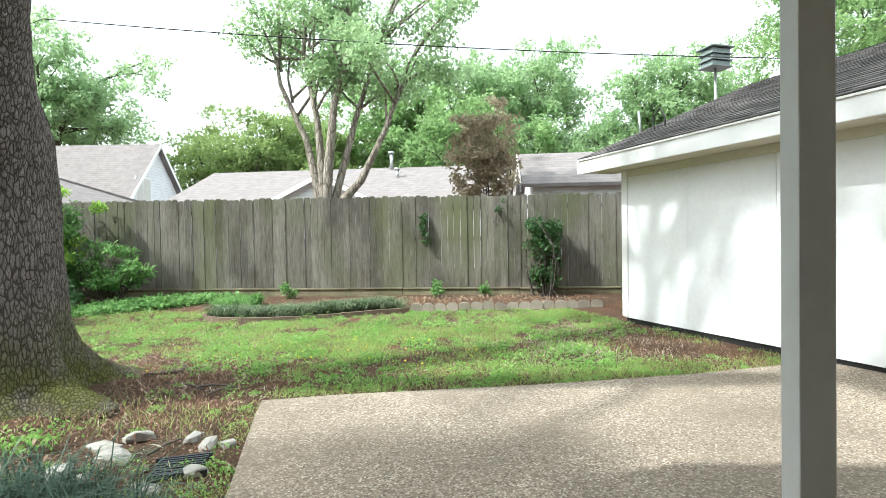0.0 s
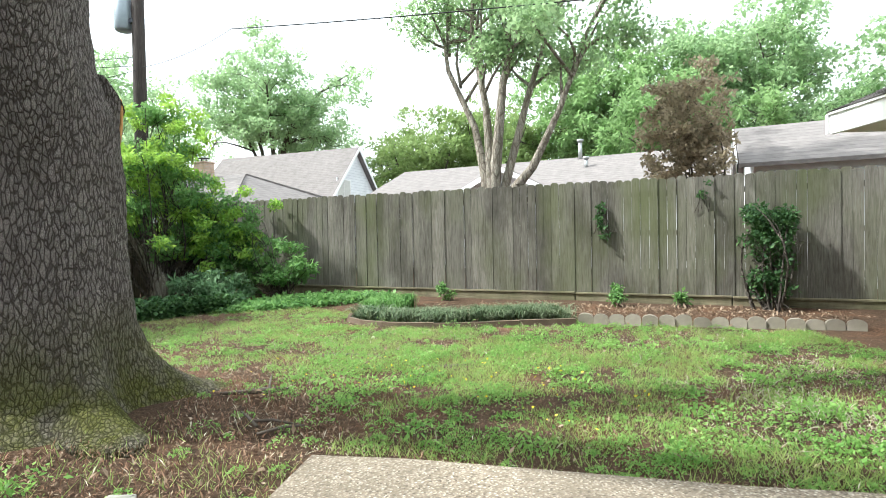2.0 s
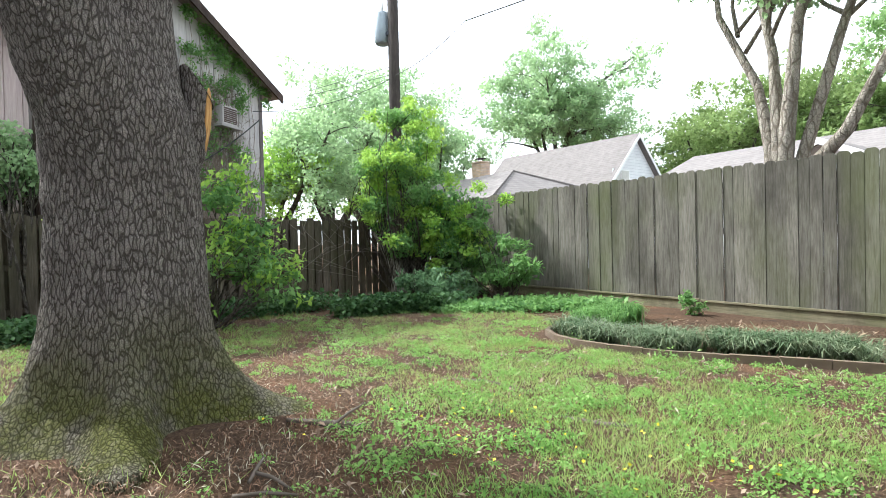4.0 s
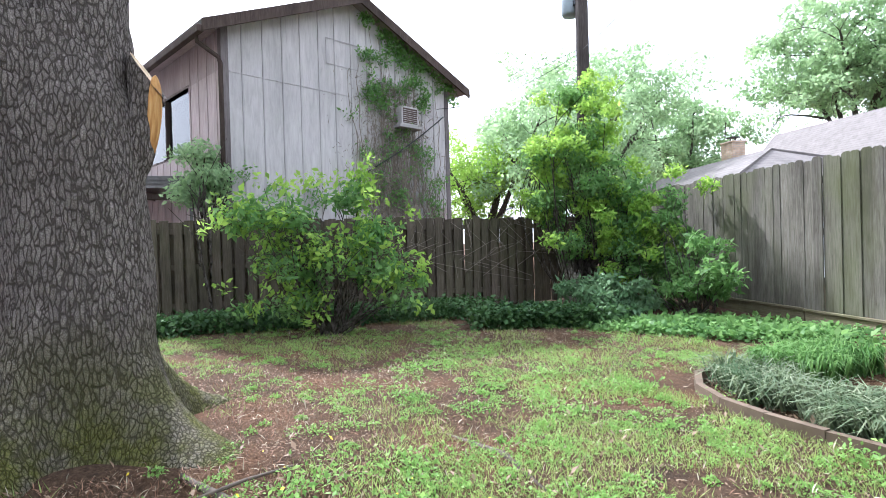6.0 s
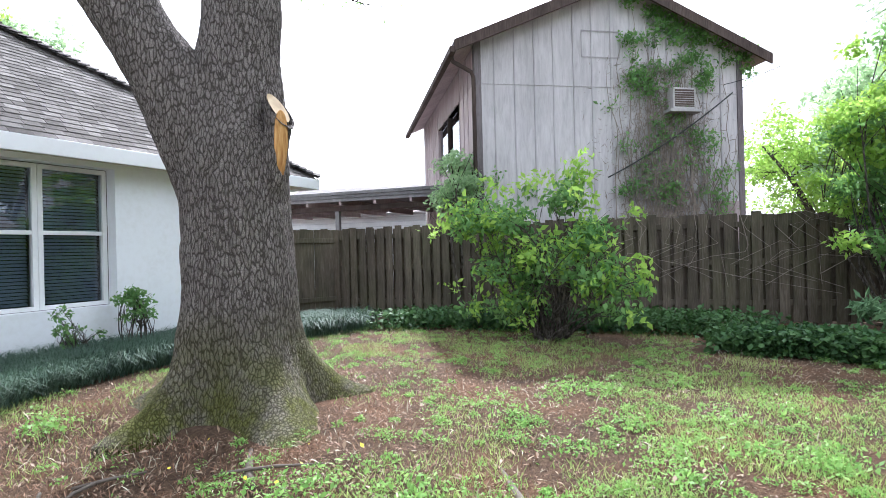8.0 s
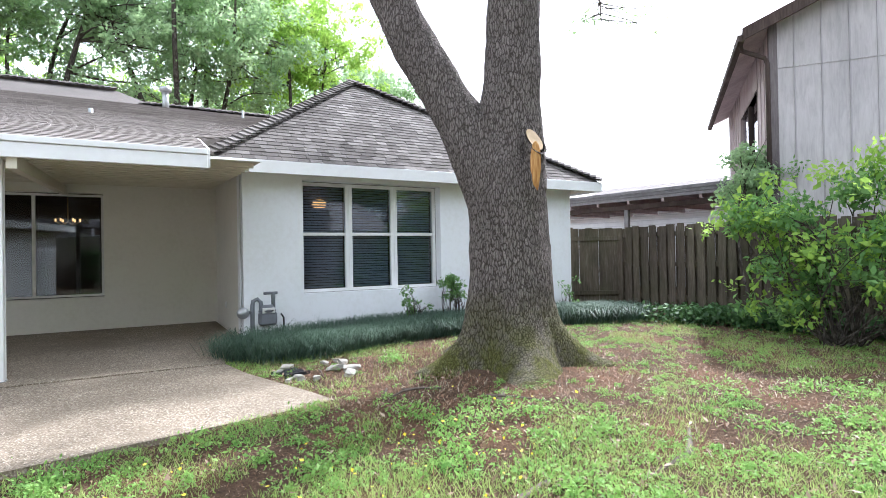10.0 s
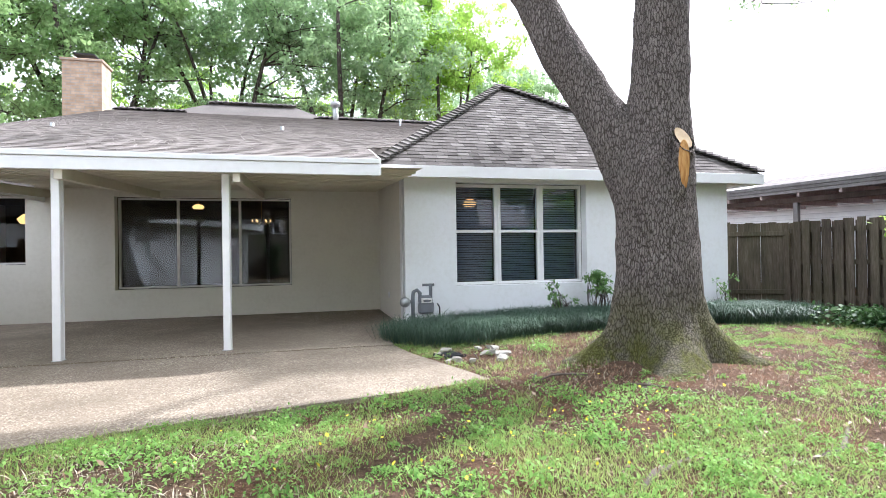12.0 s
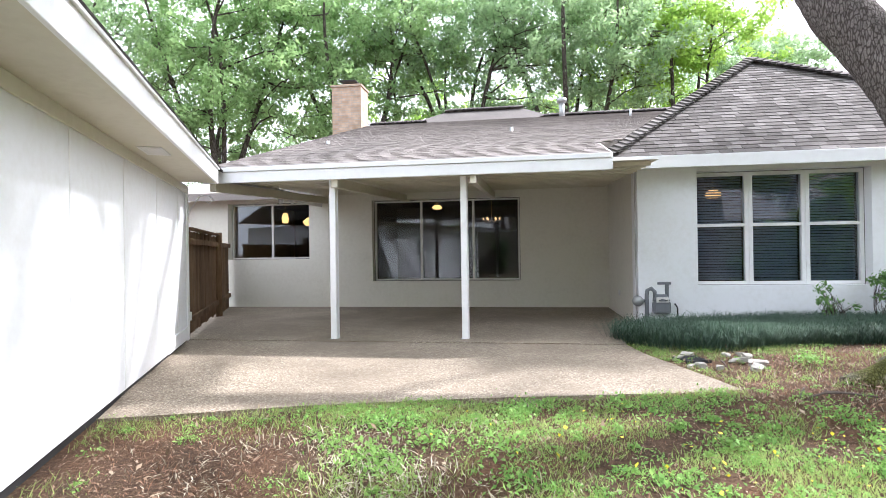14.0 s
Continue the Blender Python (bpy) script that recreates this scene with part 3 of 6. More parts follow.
tagged(box("baseboard", -1.6, WALL_Y, 0.012, 7.2, WALL_Y + 0.012, 0.05, BROWN_EDGE), "dark sill line at the foot of the wall", "baseboard", kind="structure")


def pane(name, x0, x1, z0, z1, y, parent):
    ob = box(name, x0, y - 0.003, z0, x1, y + 0.003, z1, GLASS, parent)
    ob.visible_shadow = False
    return ob


def double_hung(name, x0, x1, z0, z1, y, label):
    w = thing(name, label, "window", group="wing windows", kind="structure")
    t = 0.055
    bm = slab_bm(x0, y - 0.06, z0, x0 + t, y + 0.02, z1)
    slab_bm(x1 - t, y - 0.06, z0, x1, y + 0.02, z1, 0, bm)
    slab_bm(x0 + t, y - 0.06, z1 - t, x1 - t, y + 0.02, z1, 0, bm)
    slab_bm(x0 + t, y - 0.06, z0, x1 - t, y + 0.02, z0 + t * 0.9, 0, bm)
    part("window_frame", bm, WHITE_TRIM, w)
    zm = z0 + (z1 - z0) * 0.53
    box("meeting_rail", x0 + t, y - 0.05, zm - 0.025, x1 - t, y + 0.008, zm + 0.025, WHITE_TRIM, w, 0.003)
    pane("pane", x0 + t, x1 - t, zm + 0.025, z1 - t, y - 0.012, w)
    pane("pane", x0 + t, x1 - t, z0 + t * 0.9, zm - 0.025, y - 0.03, w)
    q = []
    z = z0 + 0.06
    while z < z1 - 0.06:
        q.append([(x0 + 0.06, y - 0.10, z), (x1 - 0.06, y - 0.10, z), (x1 - 0.06, y - 0.128, z + 0.032), (x0 + 0.06, y - 0.128, z + 0.032)])
        z += 0.042
    put("blind", quads_mesh("blind", np.array(q), BLIND), w, "slate blue slatted venetian blind, half open")
    return w


for i in range(3):
    double_hung("window_%d" % (i + 1), -4.93 + i * 0.807, -4.93 + (i + 1) * 0.807 - 0.004, 0.655, 2.395, WING_Y - 0.03, "white double-hung window with dark blinds behind the glass")
tagged(box("window_sill", -4.975, WING_Y + 0.004, 0.622, -2.485, WING_Y + 0.05, 0.652, WHITE_TRIM, None, 0.004), "white window sill below the wing windows", "window sill", kind="structure")


def slider(name, x0, x1, z0, z1, bars, label):
    w = thing(name, label, "window", kind="structure")
    y, t = WALL_Y - 0.05, 0.035
    bm = slab_bm(x0, y - 0.04, z0, x0 + t, y + 0.04, z1)
    slab_bm(x1 - t, y - 0.04, z0, x1, y + 0.04, z1, 0, bm)
    slab_bm(x0 + t, y - 0.04, z1 - t, x1 - t, y + 0.04, z1, 0, bm)
    slab_bm(x0 + t, y - 0.04, z0, x1 - t, y + 0.04, z0 + t, 0, bm)
    part("window_frame", bm, ALUMINIUM, w)
    for b in bars:
        box("mullion", b - 0.025, y - 0.03, z0 + t, b + 0.025, y + 0.03, z1 - t, ALUMINIUM, w, 0.003)
    edges = [x0 + t, *bars, x1 - t]
    for a, b in zip(edges, edges[1:]):
        pane("pane", a + 0.02, b - 0.02, z0 + t, z1 - t, y, w)
    return w


slider("window_4", 0.22, 3.47, 0.59, 2.38, (1.23, 2.40), "wide aluminium picture window with dark room behind")
slider("window_5", 4.97, 6.94, 1.11, 2.39, (5.94,), "aluminium sliding window of the kitchen")
_d = tagged(put("door_1", bpy.data.meshes.new("door_1")), "white half-glazed door behind the gate fence", "door", kind="structure")
box("door_panel", 8.0, -3.73, 0.02, 8.85, -3.68, 2.05, WHITE_TRIM, _d, 0.01)
# opaque dark pane: the unlit room behind is painted into its colour
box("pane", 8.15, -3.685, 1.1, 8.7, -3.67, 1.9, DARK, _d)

# roof planes: shingles in courses, real slabs with their own edges
PIECES = []


def roof_plane(name, origin, along, upslope, inside, length, rise, material, label, width=0.30, expose=0.135, parts=0, seed=1, thick=0.008):
    """Deck plus shingle courses. along and upslope are unit vectors in the plane, inside(s, v) tells what the plane covers."""
    rng = np.random.default_rng(seed)
    o, u, w = Vector(origin), Vector(along), Vector(upslope)
    n = u.cross(w).normalized()
    if n.z < 0:
        n = -n
    rows, v = [], 0.0
    count = 0
    while v < rise:
        s = -rng.random() * width
        while s < length:
            ww = width * rng.uniform(0.75, 1.3)
            a, b = max(s, 0.0), min(s + ww - 0.006, length)
            lo, hi = inside(v + expose * 0.5)
            a, b = max(a, lo), min(b, hi)
            if b - a > 0.03:
                lift = rng.uniform(0.0, 0.004)
                rows.append((a, b, v, lift))
            s += ww
        v += expose
    poly = []
    for i, (a, b, v, lift) in enumerate(rows):
        p = o + u * a + w * v + n * (thick + lift + 0.006)
        q = o + u * b + w * v + n * (thick + lift + 0.006)
        r = o + u * b + w * (v + expose * 1.08) + n * (lift + 0.006)
        t = o + u * a + w * (v + expose * 1.08) + n * (lift + 0.006)
        p2, q2 = p - n * (thick + 0.006), q - n * (thick + 0.006)
        if count < parts:
            PIECES.append((name, [p, q, r, t, p2, q2], material))
            count += 1
        else:
            poly.append([p, q, r, t])
            poly.append([p2, q2, q, p])
            poly.append([p2, p, t, t])
            poly.append([q, q2, r, r])
    me = quads_mesh("shingle_courses", np.array([[tuple(c) for c in f] for f in poly]), material)
    return me


def roof_thing(name, label):
    return thing(name, label, "roof", kind="structure")


wing_roof = roof_thing("roof_wing", "hipped wing roof of grey asphalt shingles")
main_roof = roof_thing("roof_main", "low brown-grey asphalt shingle roof over house and patio")
EAVE_Y, PATIO_EAVE_Y = 0.72, 1.95
XL, XR = -8.45, -1.12      # wing eaves
PEAK = Vector((-4.38, -2.45, 4.93))
ZE = 2.60


def tri_face(a, b, c, mat, name, seed, parts=0):
    """A triangular hip face with base a-b and apex c."""
    a, b, c = Vector(a), Vector(b), Vector(c)
    u = (b - a).normalized()
    foot = a + u * (c - a).dot(u)
    w = (c - foot).normalized()
    H, Lb, ft = (c - foot).length, (b - a).length, (foot - a).length
    inside = lambda v: (ft * v / H, Lb - (Lb - ft) * v / H) if v < H else (0, -1)
    return roof_plane(name, a, u, w, inside, Lb, H, mat, "", 0.2, 0.125, seed=seed, parts=parts, thick=0.009)


put("front_slope", tri_face((XL, EAVE_Y, ZE), (XR, EAVE_Y, ZE), PEAK, SHINGLE_DARK, "wing", 3, 300), wing_roof)
deck = [(XL, EAVE_Y, ZE), (XR, EAVE_Y, ZE), tuple(PEAK), (XL, -6.0, ZE), (XR, -6.0, ZE), (PEAK.x, -7.0, PEAK.z)]
put("deck", mesh_of("deck", deck, [(0, 1, 2), (1, 4, 5, 2), (3, 0, 2, 5)], SHINGLE_DARK), wing_roof)
_up = (PEAK - Vector((XR, PEAK.y, ZE))).normalized()
_H = (PEAK - Vector((XR, PEAK.y, ZE))).length
put("side_slope", roof_plane("wing", (XR, -6.0, ZE), (0, 1, 0), _up, lambda v: (0, 6.0 + EAVE_Y - (EAVE_Y - PEAK.y) * v / _H), 6.0 + EAVE_Y, _H, SHINGLE_DARK, "", seed=5), wing_roof)
_up2 = (PEAK - Vector((XL, PEAK.y, ZE))).normalized()
_H2 = (PEAK - Vector((XL, PEAK.y, ZE))).length
put("side_slope", roof_plane("wing", (XL, -6.0, ZE), (0, 1, 0), _up2, lambda v: (0, 6.0 + EAVE_Y - (EAVE_Y - PEAK.y) * v / _H2), 6.0 + EAVE_Y, _H2, SHINGLE_DARK, "", seed=6), wing_roof)


def hip_caps(a, b, material, parent, size=0.26, step=0.135):
    """Folded cap shingles along a hip, each one a piece."""
    a, b = Vector(a), Vector(b)
    d = (b - a).normalized()
    side = d.cross(Vector((0, 0, 1))).normalized()
    n = side.cross(d).normalized()
    v = [-side * size * 0.5 - n * 0.05, n * 0.012, side * size * 0.5 - n * 0.05]
    w = [p + d * size for p in v]
    verts = [p + n * 0.085 for p in v] + [p + n * 0.03 for p in w] + [p + n * 0.03 for p in v]
    me = mesh_of("ridge_cap", verts, [(0, 1, 4, 3), (1, 2, 5, 4), (6, 7, 1, 0), (7, 8, 2, 1)], material)
    k, L = 0.0, (b - a).length
    while k < L - 0.1:
        put("ridge_cap", me, parent, "", Matrix.Translation(a + d * k + n * 0.02))
        k += step


hip_caps((XR, EAVE_Y, ZE), PEAK, SHINGLE_DARK, wing_roof)
hip_caps((XL, EAVE_Y, ZE), PEAK, SHINGLE_DARK, wing_roof)

# main slope from the patio eave up to the ridge
RIDGE_Y, RIDGE_Z, PZ = -6.4, 4.98, 2.47
_w = Vector((0, RIDGE_Y - PATIO_EAVE_Y, RIDGE_Z - PZ))
_L = _w.length


def main_edge(v):
    """Where the main slope dies into the wing's hip, from its start."""
    y = PATIO_EAVE_Y - v * 8.35 / _L
    if y > 0.74:
        return 3.6
    if y > 0.175:
        return 3.6 - 0.72 * (0.74 - y) / 0.565
    return max(2.88 - 2.97 * (0.175 - y) / 6.575, 0.0)


put("front_slope", roof_plane("main", (-4.6, PATIO_EAVE_Y, PZ), (1, 0, 0), _w.normalized(), lambda v: (main_edge(v), 9.25), 9.25, _L, SHINGLE, "", 0.24, 0.14, seed=8, thick=0.009), main_roof)
put("deck", mesh_of("deck", [(-1.0, PATIO_EAVE_Y, PZ), (4.66, PATIO_EAVE_Y, PZ), (4.66, RIDGE_Y, RIDGE_Z), (-4.7, RIDGE_Y, RIDGE_Z), (-1.74, 0.175, 3.0), (-1.0, 0.74, 2.826), (4.66, -9, 3.6), (-4.6, -9, 3.6)], [(0, 1, 2, 3, 4, 5), (3, 2, 6, 7)], SHINGLE), main_roof)
put("flashing", mesh_of("flashing", [(-1.0, 0.74, 2.826), (-1.74, 0.175, 3.0), (-1.74, 0.175, 2.9), (-1.0, 0.74, 2.4)], [(0, 1, 2, 3)], SHINGLE), main_roof)
put("end_board", mesh_of("end_board", [(-1.0, PATIO_EAVE_Y, 2.474), (-1.0, 0.74, 2.83), (-1.0, 0.74, 2.40), (-1.0, PATIO_EAVE_Y, 2.26), (-1.03, PATIO_EAVE_Y, 2.474), (-1.03, 0.74, 2.83), (-1.03, 0.74, 2.40), (-1.03, PATIO_EAVE_Y, 2.26)], [(0, 1, 2, 3), (7, 6, 5, 4), (0, 4, 5, 1), (3, 2, 6, 7), (0, 3, 7, 4)], WHITE_TRIM), main_roof, "white end board of the patio roof")
put("rear_hip", mesh_of("rear_hip", [(3.5, RIDGE_Y, 4.96), (-0.8, RIDGE_Y, 4.96), (2.45, -7.4, 5.52), (0.1, -7.4, 5.52), (3.9, -9, 4.5), (-1.0, -9, 4.5)], [(0, 1, 3, 2), (0, 2, 4), (1, 5, 3), (2, 3, 5, 4)], SHINGLE_DARK), main_roof, "higher hip behind the ridge")
hip_caps((0.1, -7.4, 5.52), (2.45, -7.4, 5.52), SHINGLE_DARK, main_roof, 0.25)
hip_caps((2.9, RIDGE_Y, RIDGE_Z), (4.6, RIDGE_Y, RIDGE_Z), SHINGLE_DARK, main_roof, 0.25)
hip_caps((-4.4, RIDGE_Y, RIDGE_Z), (-0.4, RIDGE_Y, RIDGE_Z), SHINGLE_DARK, main_roof, 0.25)
put("side_roof", mesh_of("side_roof", [(4.66, -2.2, 2.62), (9.5, -2.2, 2.62), (9.5, -6.4, 3.5), (4.66, -6.4, 3.5), (4.66, -2.2, 2.45), (9.5, -2.2, 2.45)], [(0, 1, 2, 3), (0, 4, 5, 1)], SHINGLE), main_roof)

# fascias, soffits and the patio ceiling
tagged(box("fascia", XL - 0.01, EAVE_Y, 2.42, -0.6, EAVE_Y + 0.03, 2.605, WHITE_TRIM, None, 0.004), "white painted fascia board of the wing", "fascia", kind="structure")
tagged(box("fascia", XL - 0.02, -6, 2.42, XL + 0.01, EAVE_Y, 2.605, WHITE_TRIM, None, 0.004), "white painted fascia board of the wing", "fascia", kind="structure")
tagged(box("soffit", XL, WING_Y, 2.47, -0.6, EAVE_Y, 2.49, SOFFIT), "cream painted soffit of the wing", "soffit", kind="structure")
tagged(box("soffit", XL, -6, 2.47, WING_X0, WING_Y, 2.49, SOFFIT), "cream painted soffit of the wing", "soffit", kind="structure")
_f = tagged(put("fascia", bpy.data.meshes.new("fascia")), "white gutter-shaped metal fascia of the patio roof", "fascia", kind="structure")
box("fascia_board", -1.0, PATIO_EAVE_Y - 0.02, 2.25, 4.68, PATIO_EAVE_Y + 0.03, 2.40, WHITE_TRIM, _f, 0.004)
box("drip_edge", -1.0, PATIO_EAVE_Y - 0.02, 2.404, 4.68, PATIO_EAVE_Y + 0.05, 2.47, WHITE_TRIM, _f, 0.006)
tagged(box("fascia", 4.64, -2.7, 2.27, 4.68, PATIO_EAVE_Y - 0.03, 2.44, WHITE_TRIM), "white end fascia of the patio roof", "fascia", kind="structure")
_pc = tagged(put("ceiling", mesh_of("ceiling", [(-1.6, WALL_Y, 2.60), (4.66, WALL_Y, 2.60), (4.66, 1.92, 2.37), (-1.6, 1.92, 2.37)], [(0, 1, 2, 3)], SOFFIT)), "cream painted patio ceiling of ribbed metal pans", "ceiling", kind="structure")
for k in range(15):
    y = WALL_Y + 0.2 + k * 0.3
    z = 2.60 - 0.23 * (y - WALL_Y) / 4.67
    tagged(box("ceiling_rib", -1.55, y, z - 0.055, 4.6, y + 0.05, z - 0.004, SOFFIT), "cream painted rib of the patio ceiling", "ceiling rib", group="patio ceiling ribs", kind="structure")
for x in (0.78, 2.72, 4.55):
    bm = bmesh.new()
    slab_bm(x - 0.045, WALL_Y, 2.36, x + 0.045, 1.93, 2.50, 0.004, bm)
    for v in bm.verts:
        v.co.z -= 0.22 * (v.co.y - WALL_Y) / 4.67
    tagged(part("ceiling_beam", bm, SOFFIT, None), "cream painted sloping patio beam", "beam", group="patio beams", kind="structure")


def patio_post(x, y):
    p = thing("patio_post", "white square steel patio post on the slab", "post", pose(x, y, 0.0), "patio posts")
    box("shaft", -0.045, -0.045, 0.0, 0.045, 0.045, 2.27, WHITE_TRIM, p, 0.006)
    box("flange", -0.05, -0.065, 0.004, 0.05, -0.0455, 2.25, WHITE_TRIM, p, 0.002)
    box("base_plate", -0.06, -0.075, 0.0, 0.06, 0.055, 0.016, PIPE, p)
    return p


patio_post(0.94, 1.65)
patio_post(2.80, 1.76)

# ---------------------------------------------------------------- garage
GP, GQ = Vector((2.11, 8.18, 0)), Vector((4.85, 2.1, 0))
GU = (GQ - GP).normalized()
GN = Vector((GU.y, -GU.x, 0))         # out of the wall, towards the lawn
GARAGE = Matrix((( GU.x, GN.x, 0, GP.x), (GU.y, GN.y, 0, GP.y), (0, 0, 1, 0), (0, 0, 0, 1)))
GL = (GQ - GP).length
garage = thing("garage", "white painted garage with panelled wall and dark shingle roof", "garage", GARAGE)


def gbox(name, x0, y0, z0, x1, y1, z1, mat, bevel=0.0, label=""):
    return box(name, x0, y0, z0, x1, y1, z1, mat, garage, bevel, label)


gbox("wall", 0, -0.14, 0.05, GL, 0, 2.22, WHITE)
gbox("wall", 0, -6.2, 0.05, 0.14, -0.14, 2.22, WHITE)
gbox("wall", GL - 0.14, -6.2, 0.05, GL, -0.14, 2.22, WHITE)
gbox("wall", 0, -6.34, 0.05, GL, -6.2, 2.22, WHITE)
# black strip paints the shade of the gap below the wall
gbox("foundation", 0.02, -6.3, -0.1, GL - 0.02, -0.03, 0.05, BLACK, 0, "black recessed strip standing in for the shaded gap under the wall")
gbox("corner_board", -0.02, 0.001, 0.07, 0.10, 0.022, 2.2, WHITE_TRIM, 0.003)
gbox("corner_board", GL - 0.10, 0.001, 0.03, GL + 0.02, 0.022, 2.2, WHITE_TRIM, 0.003)
gbox("skirt_board", 5.35, 0.001, 0.05, GL - 0.10, 0.018, 0.22, WHITE_TRIM, 0.003)
for s in (1.22, 2.44, 3.66, 4.88, 6.0):
    gbox("panel_joint", s - 0.006, 0.0, 0.06, s + 0.006, 0.004, 2.18, WHITE_TRIM)
gbox("frieze_board", 0, 0.001, 2.10, GL, 0.02, 2.2, CREAM, 0.003)
gbox("soffit", -0.35, -0.1, 2.2, 6.15, 0.45, 2.22, SOFFIT)
gbox("fascia", -0.40, 0.45, 2.19, 6.2, 0.48, 2.40, WHITE_TRIM, 0.004)
gbox("drip_edge", -0.40, 0.452, 2.385, 6.2, 0.50, 2.405, WHITE_TRIM)
gbox("soffit_vent", 3.6, 0.12, 2.19, 4.0, 0.32, 2.199, PLATE)
for k in range(6):
    gbox("vent_slat", 3.62, 0.14 + k * 0.03, 2.184, 3.98, 0.15 + k * 0.03, 2.19, PLATE)
_v = Vector((0, -3.5, 1.42))
for o, w, sd in (((-0.42, 0.50, 2.405), _v, 21), ((-0.42, -6.5, 2.405), Vector((0, 3.5, 1.42)), 22)):
    put("roof_slope", roof_plane("garage", o, (1, 0, 0), w.normalized(), lambda v: (0, 7.4), 7.4, w.length, SHINGLE_GARAGE, "", seed=sd), garage)
put("roof_deck", mesh_of("roof_deck", [(-0.42, 0.5, 2.40), (6.98, 0.5, 2.40), (6.98, -3.0, 3.82), (-0.42, -3.0, 3.82), (-0.42, -6.5, 2.40), (6.98, -6.5, 2.40)], [(0, 1, 2, 3), (3, 2, 5, 4), (0, 3, 4), (1, 5, 2)], SHINGLE_GARAGE), garage)
for sg, y0 in ((1, 0.5), (-1, -6.5)):
    bm = slab_bm(-0.44, 0, -0.2, -0.40, 3.5, 0.0)
    for v in bm.verts:
        v.co.z += v.co.y * 1.42 / 3.5 + 2.395
        v.co.y = y0 - sg * v.co.y
    part("rake_board", bm, WHITE_TRIM, garage)
gbox("outlet_box", GL - 0.02, 0.0, 0.3, GL + 0.02, 0.05, 0.42, PLATE, 0.004)

# gate fence between garage and house
gate_fence = thing("gate_fence", "brown cedar board fence between garage and house", "fence")
_a, _b = Vector((4.90, 2.02, 0)), Vector((6.9, -2.5, 0))
_u = (_b - _a).normalized()
_n = Vector((_u.y, -_u.x, 0))
_gm = Matrix(((_u.x, _n.x, 0, _a.x), (_u.y, _n.y, 0, _a.y), (0, 0, 1, 0), (0, 0, 0, 1)))
gate_fence.matrix_world = _gm
_gl = (_b - _a).length
_bd = bpy.data.meshes.new("board")
_bm = slab_bm(0, -0.02, 0.08, 0.135, 0, 1.58, 0.003)
_bm.to_mesh(_bd)
_bm.free()
_bd.materials.append(GATE_WOOD)
for k in range(int(_gl / 0.14)):
    put("board", _bd, gate_fence, "", Matrix.Translation((k * 0.14, random.uniform(-0.004, 0.004), random.uniform(-0.02, 0.02) - (0.12 if k > 20 else 0))))
for z in (0.25, 1.38):
    box("rail", 0, 0.003, z, _gl, 0.045, z + 0.09, GATE_WOOD, gate_fence, 0.004)
box("cap_rail", 0, -0.05, 1.60, 2.9, 0.06, 1.635, GATE_WOOD, gate_fence, 0.004)
box("post", 2.9, 0.0, 0.02, 3.0, 0.1, 1.66, GATE_WOOD, gate_fence, 0.005)

# ---------------------------------------------------------------- fences
FY = 11.3


def board_mesh(name, w, t, h, material, ears=True):
    c = 0.028 if ears else 0.0
    prof = [(0, 0), (w, 0), (w, h - c), (w - c, h), (c, h), (0, h - c)] if ears else [(0, 0), (w, 0), (w, h), (0, h)]
    n = len(prof)
    v = [(x, 0, z) for x, z in prof] + [(x, t, z) for x, z in prof]
    f = [tuple(range(n)), tuple(reversed(range(n, 2 * n)))] + [(i, i + n, (i + 1) % n + n, (i + 1) % n) for i in range(n)]
    return mesh_of(name, v, f, material)


back_fence = thing("back_fence", "tall weathered grey-brown board fence with mossy rot board", "fence", pose(0, FY, 0))
_boards = [board_mesh("board", w, 0.018, 1.93, FENCE) for w in (0.128, 0.134, 0.139)]
rng = random.Random(4)
x = -11.4
while x < 9.0:
    k = rng.randrange(3)
    put("board", _boards[k], back_fence, "", Matrix.Translation((x, rng.choice((-0.009, -0.003, 0.004, 0.008)), 0.225 + rng.uniform(-0.02, 0.02) - 0.004 * (x + 3))) @ Matrix.Rotation(rng.gauss(0, 0.0012), 4, "Y"))
    x += (0.128, 0.134, 0.139)[k] + rng.choice((0.002, 0.003, 0.004, 0.006))
x = -11.4
while x < 9:
    box("rot_board", x, -0.012, -0.08, x + 2.42, 0.028, 0.205 - 0.004 * (x + 3), ROT_BOARD, back_fence, 0.004)
    box("ledge_rail", x, -0.035, 0.207 - 0.004 * (x + 3), x + 2.42, -0.0125, 0.24 - 0.004 * (x + 3), ROT_BOARD, back_fence, 0.004)
    for z in (0.55, 1.2, 1.85):
        box("rail", x, 0.03, z, x + 2.43, 0.068, z + 0.09, FENCE, back_fence)
    box("post", x - 0.045, 0.07, -0.1, x + 0.045, 0.16, 2.05, FENCE, back_fence)
    x += 2.44

LF_A, LF_B = Vector((-9.25, 0.4, 0)), Vector((-11.35, 11.25, 0))
_u = (LF_B - LF_A).normalized()
_n = Vector((_u.y, -_u.x, 0))
left_fence = thing("side_fence", "old dark shadow-box board fence with uneven boards", "fence", Matrix(((_u.x, _n.x, 0, LF_A.x), (_u.y, _n.y, 0, LF_A.y), (0, 0, 1, 0), (0, 0, 0, 1))))
_lb = [board_mesh("board", w, 0.02, 1.72, FENCE_DARK, False) for w in (0.13, 0.14, 0.145)]
_len = (LF_B - LF_A).length
s, k = 0.0, 0
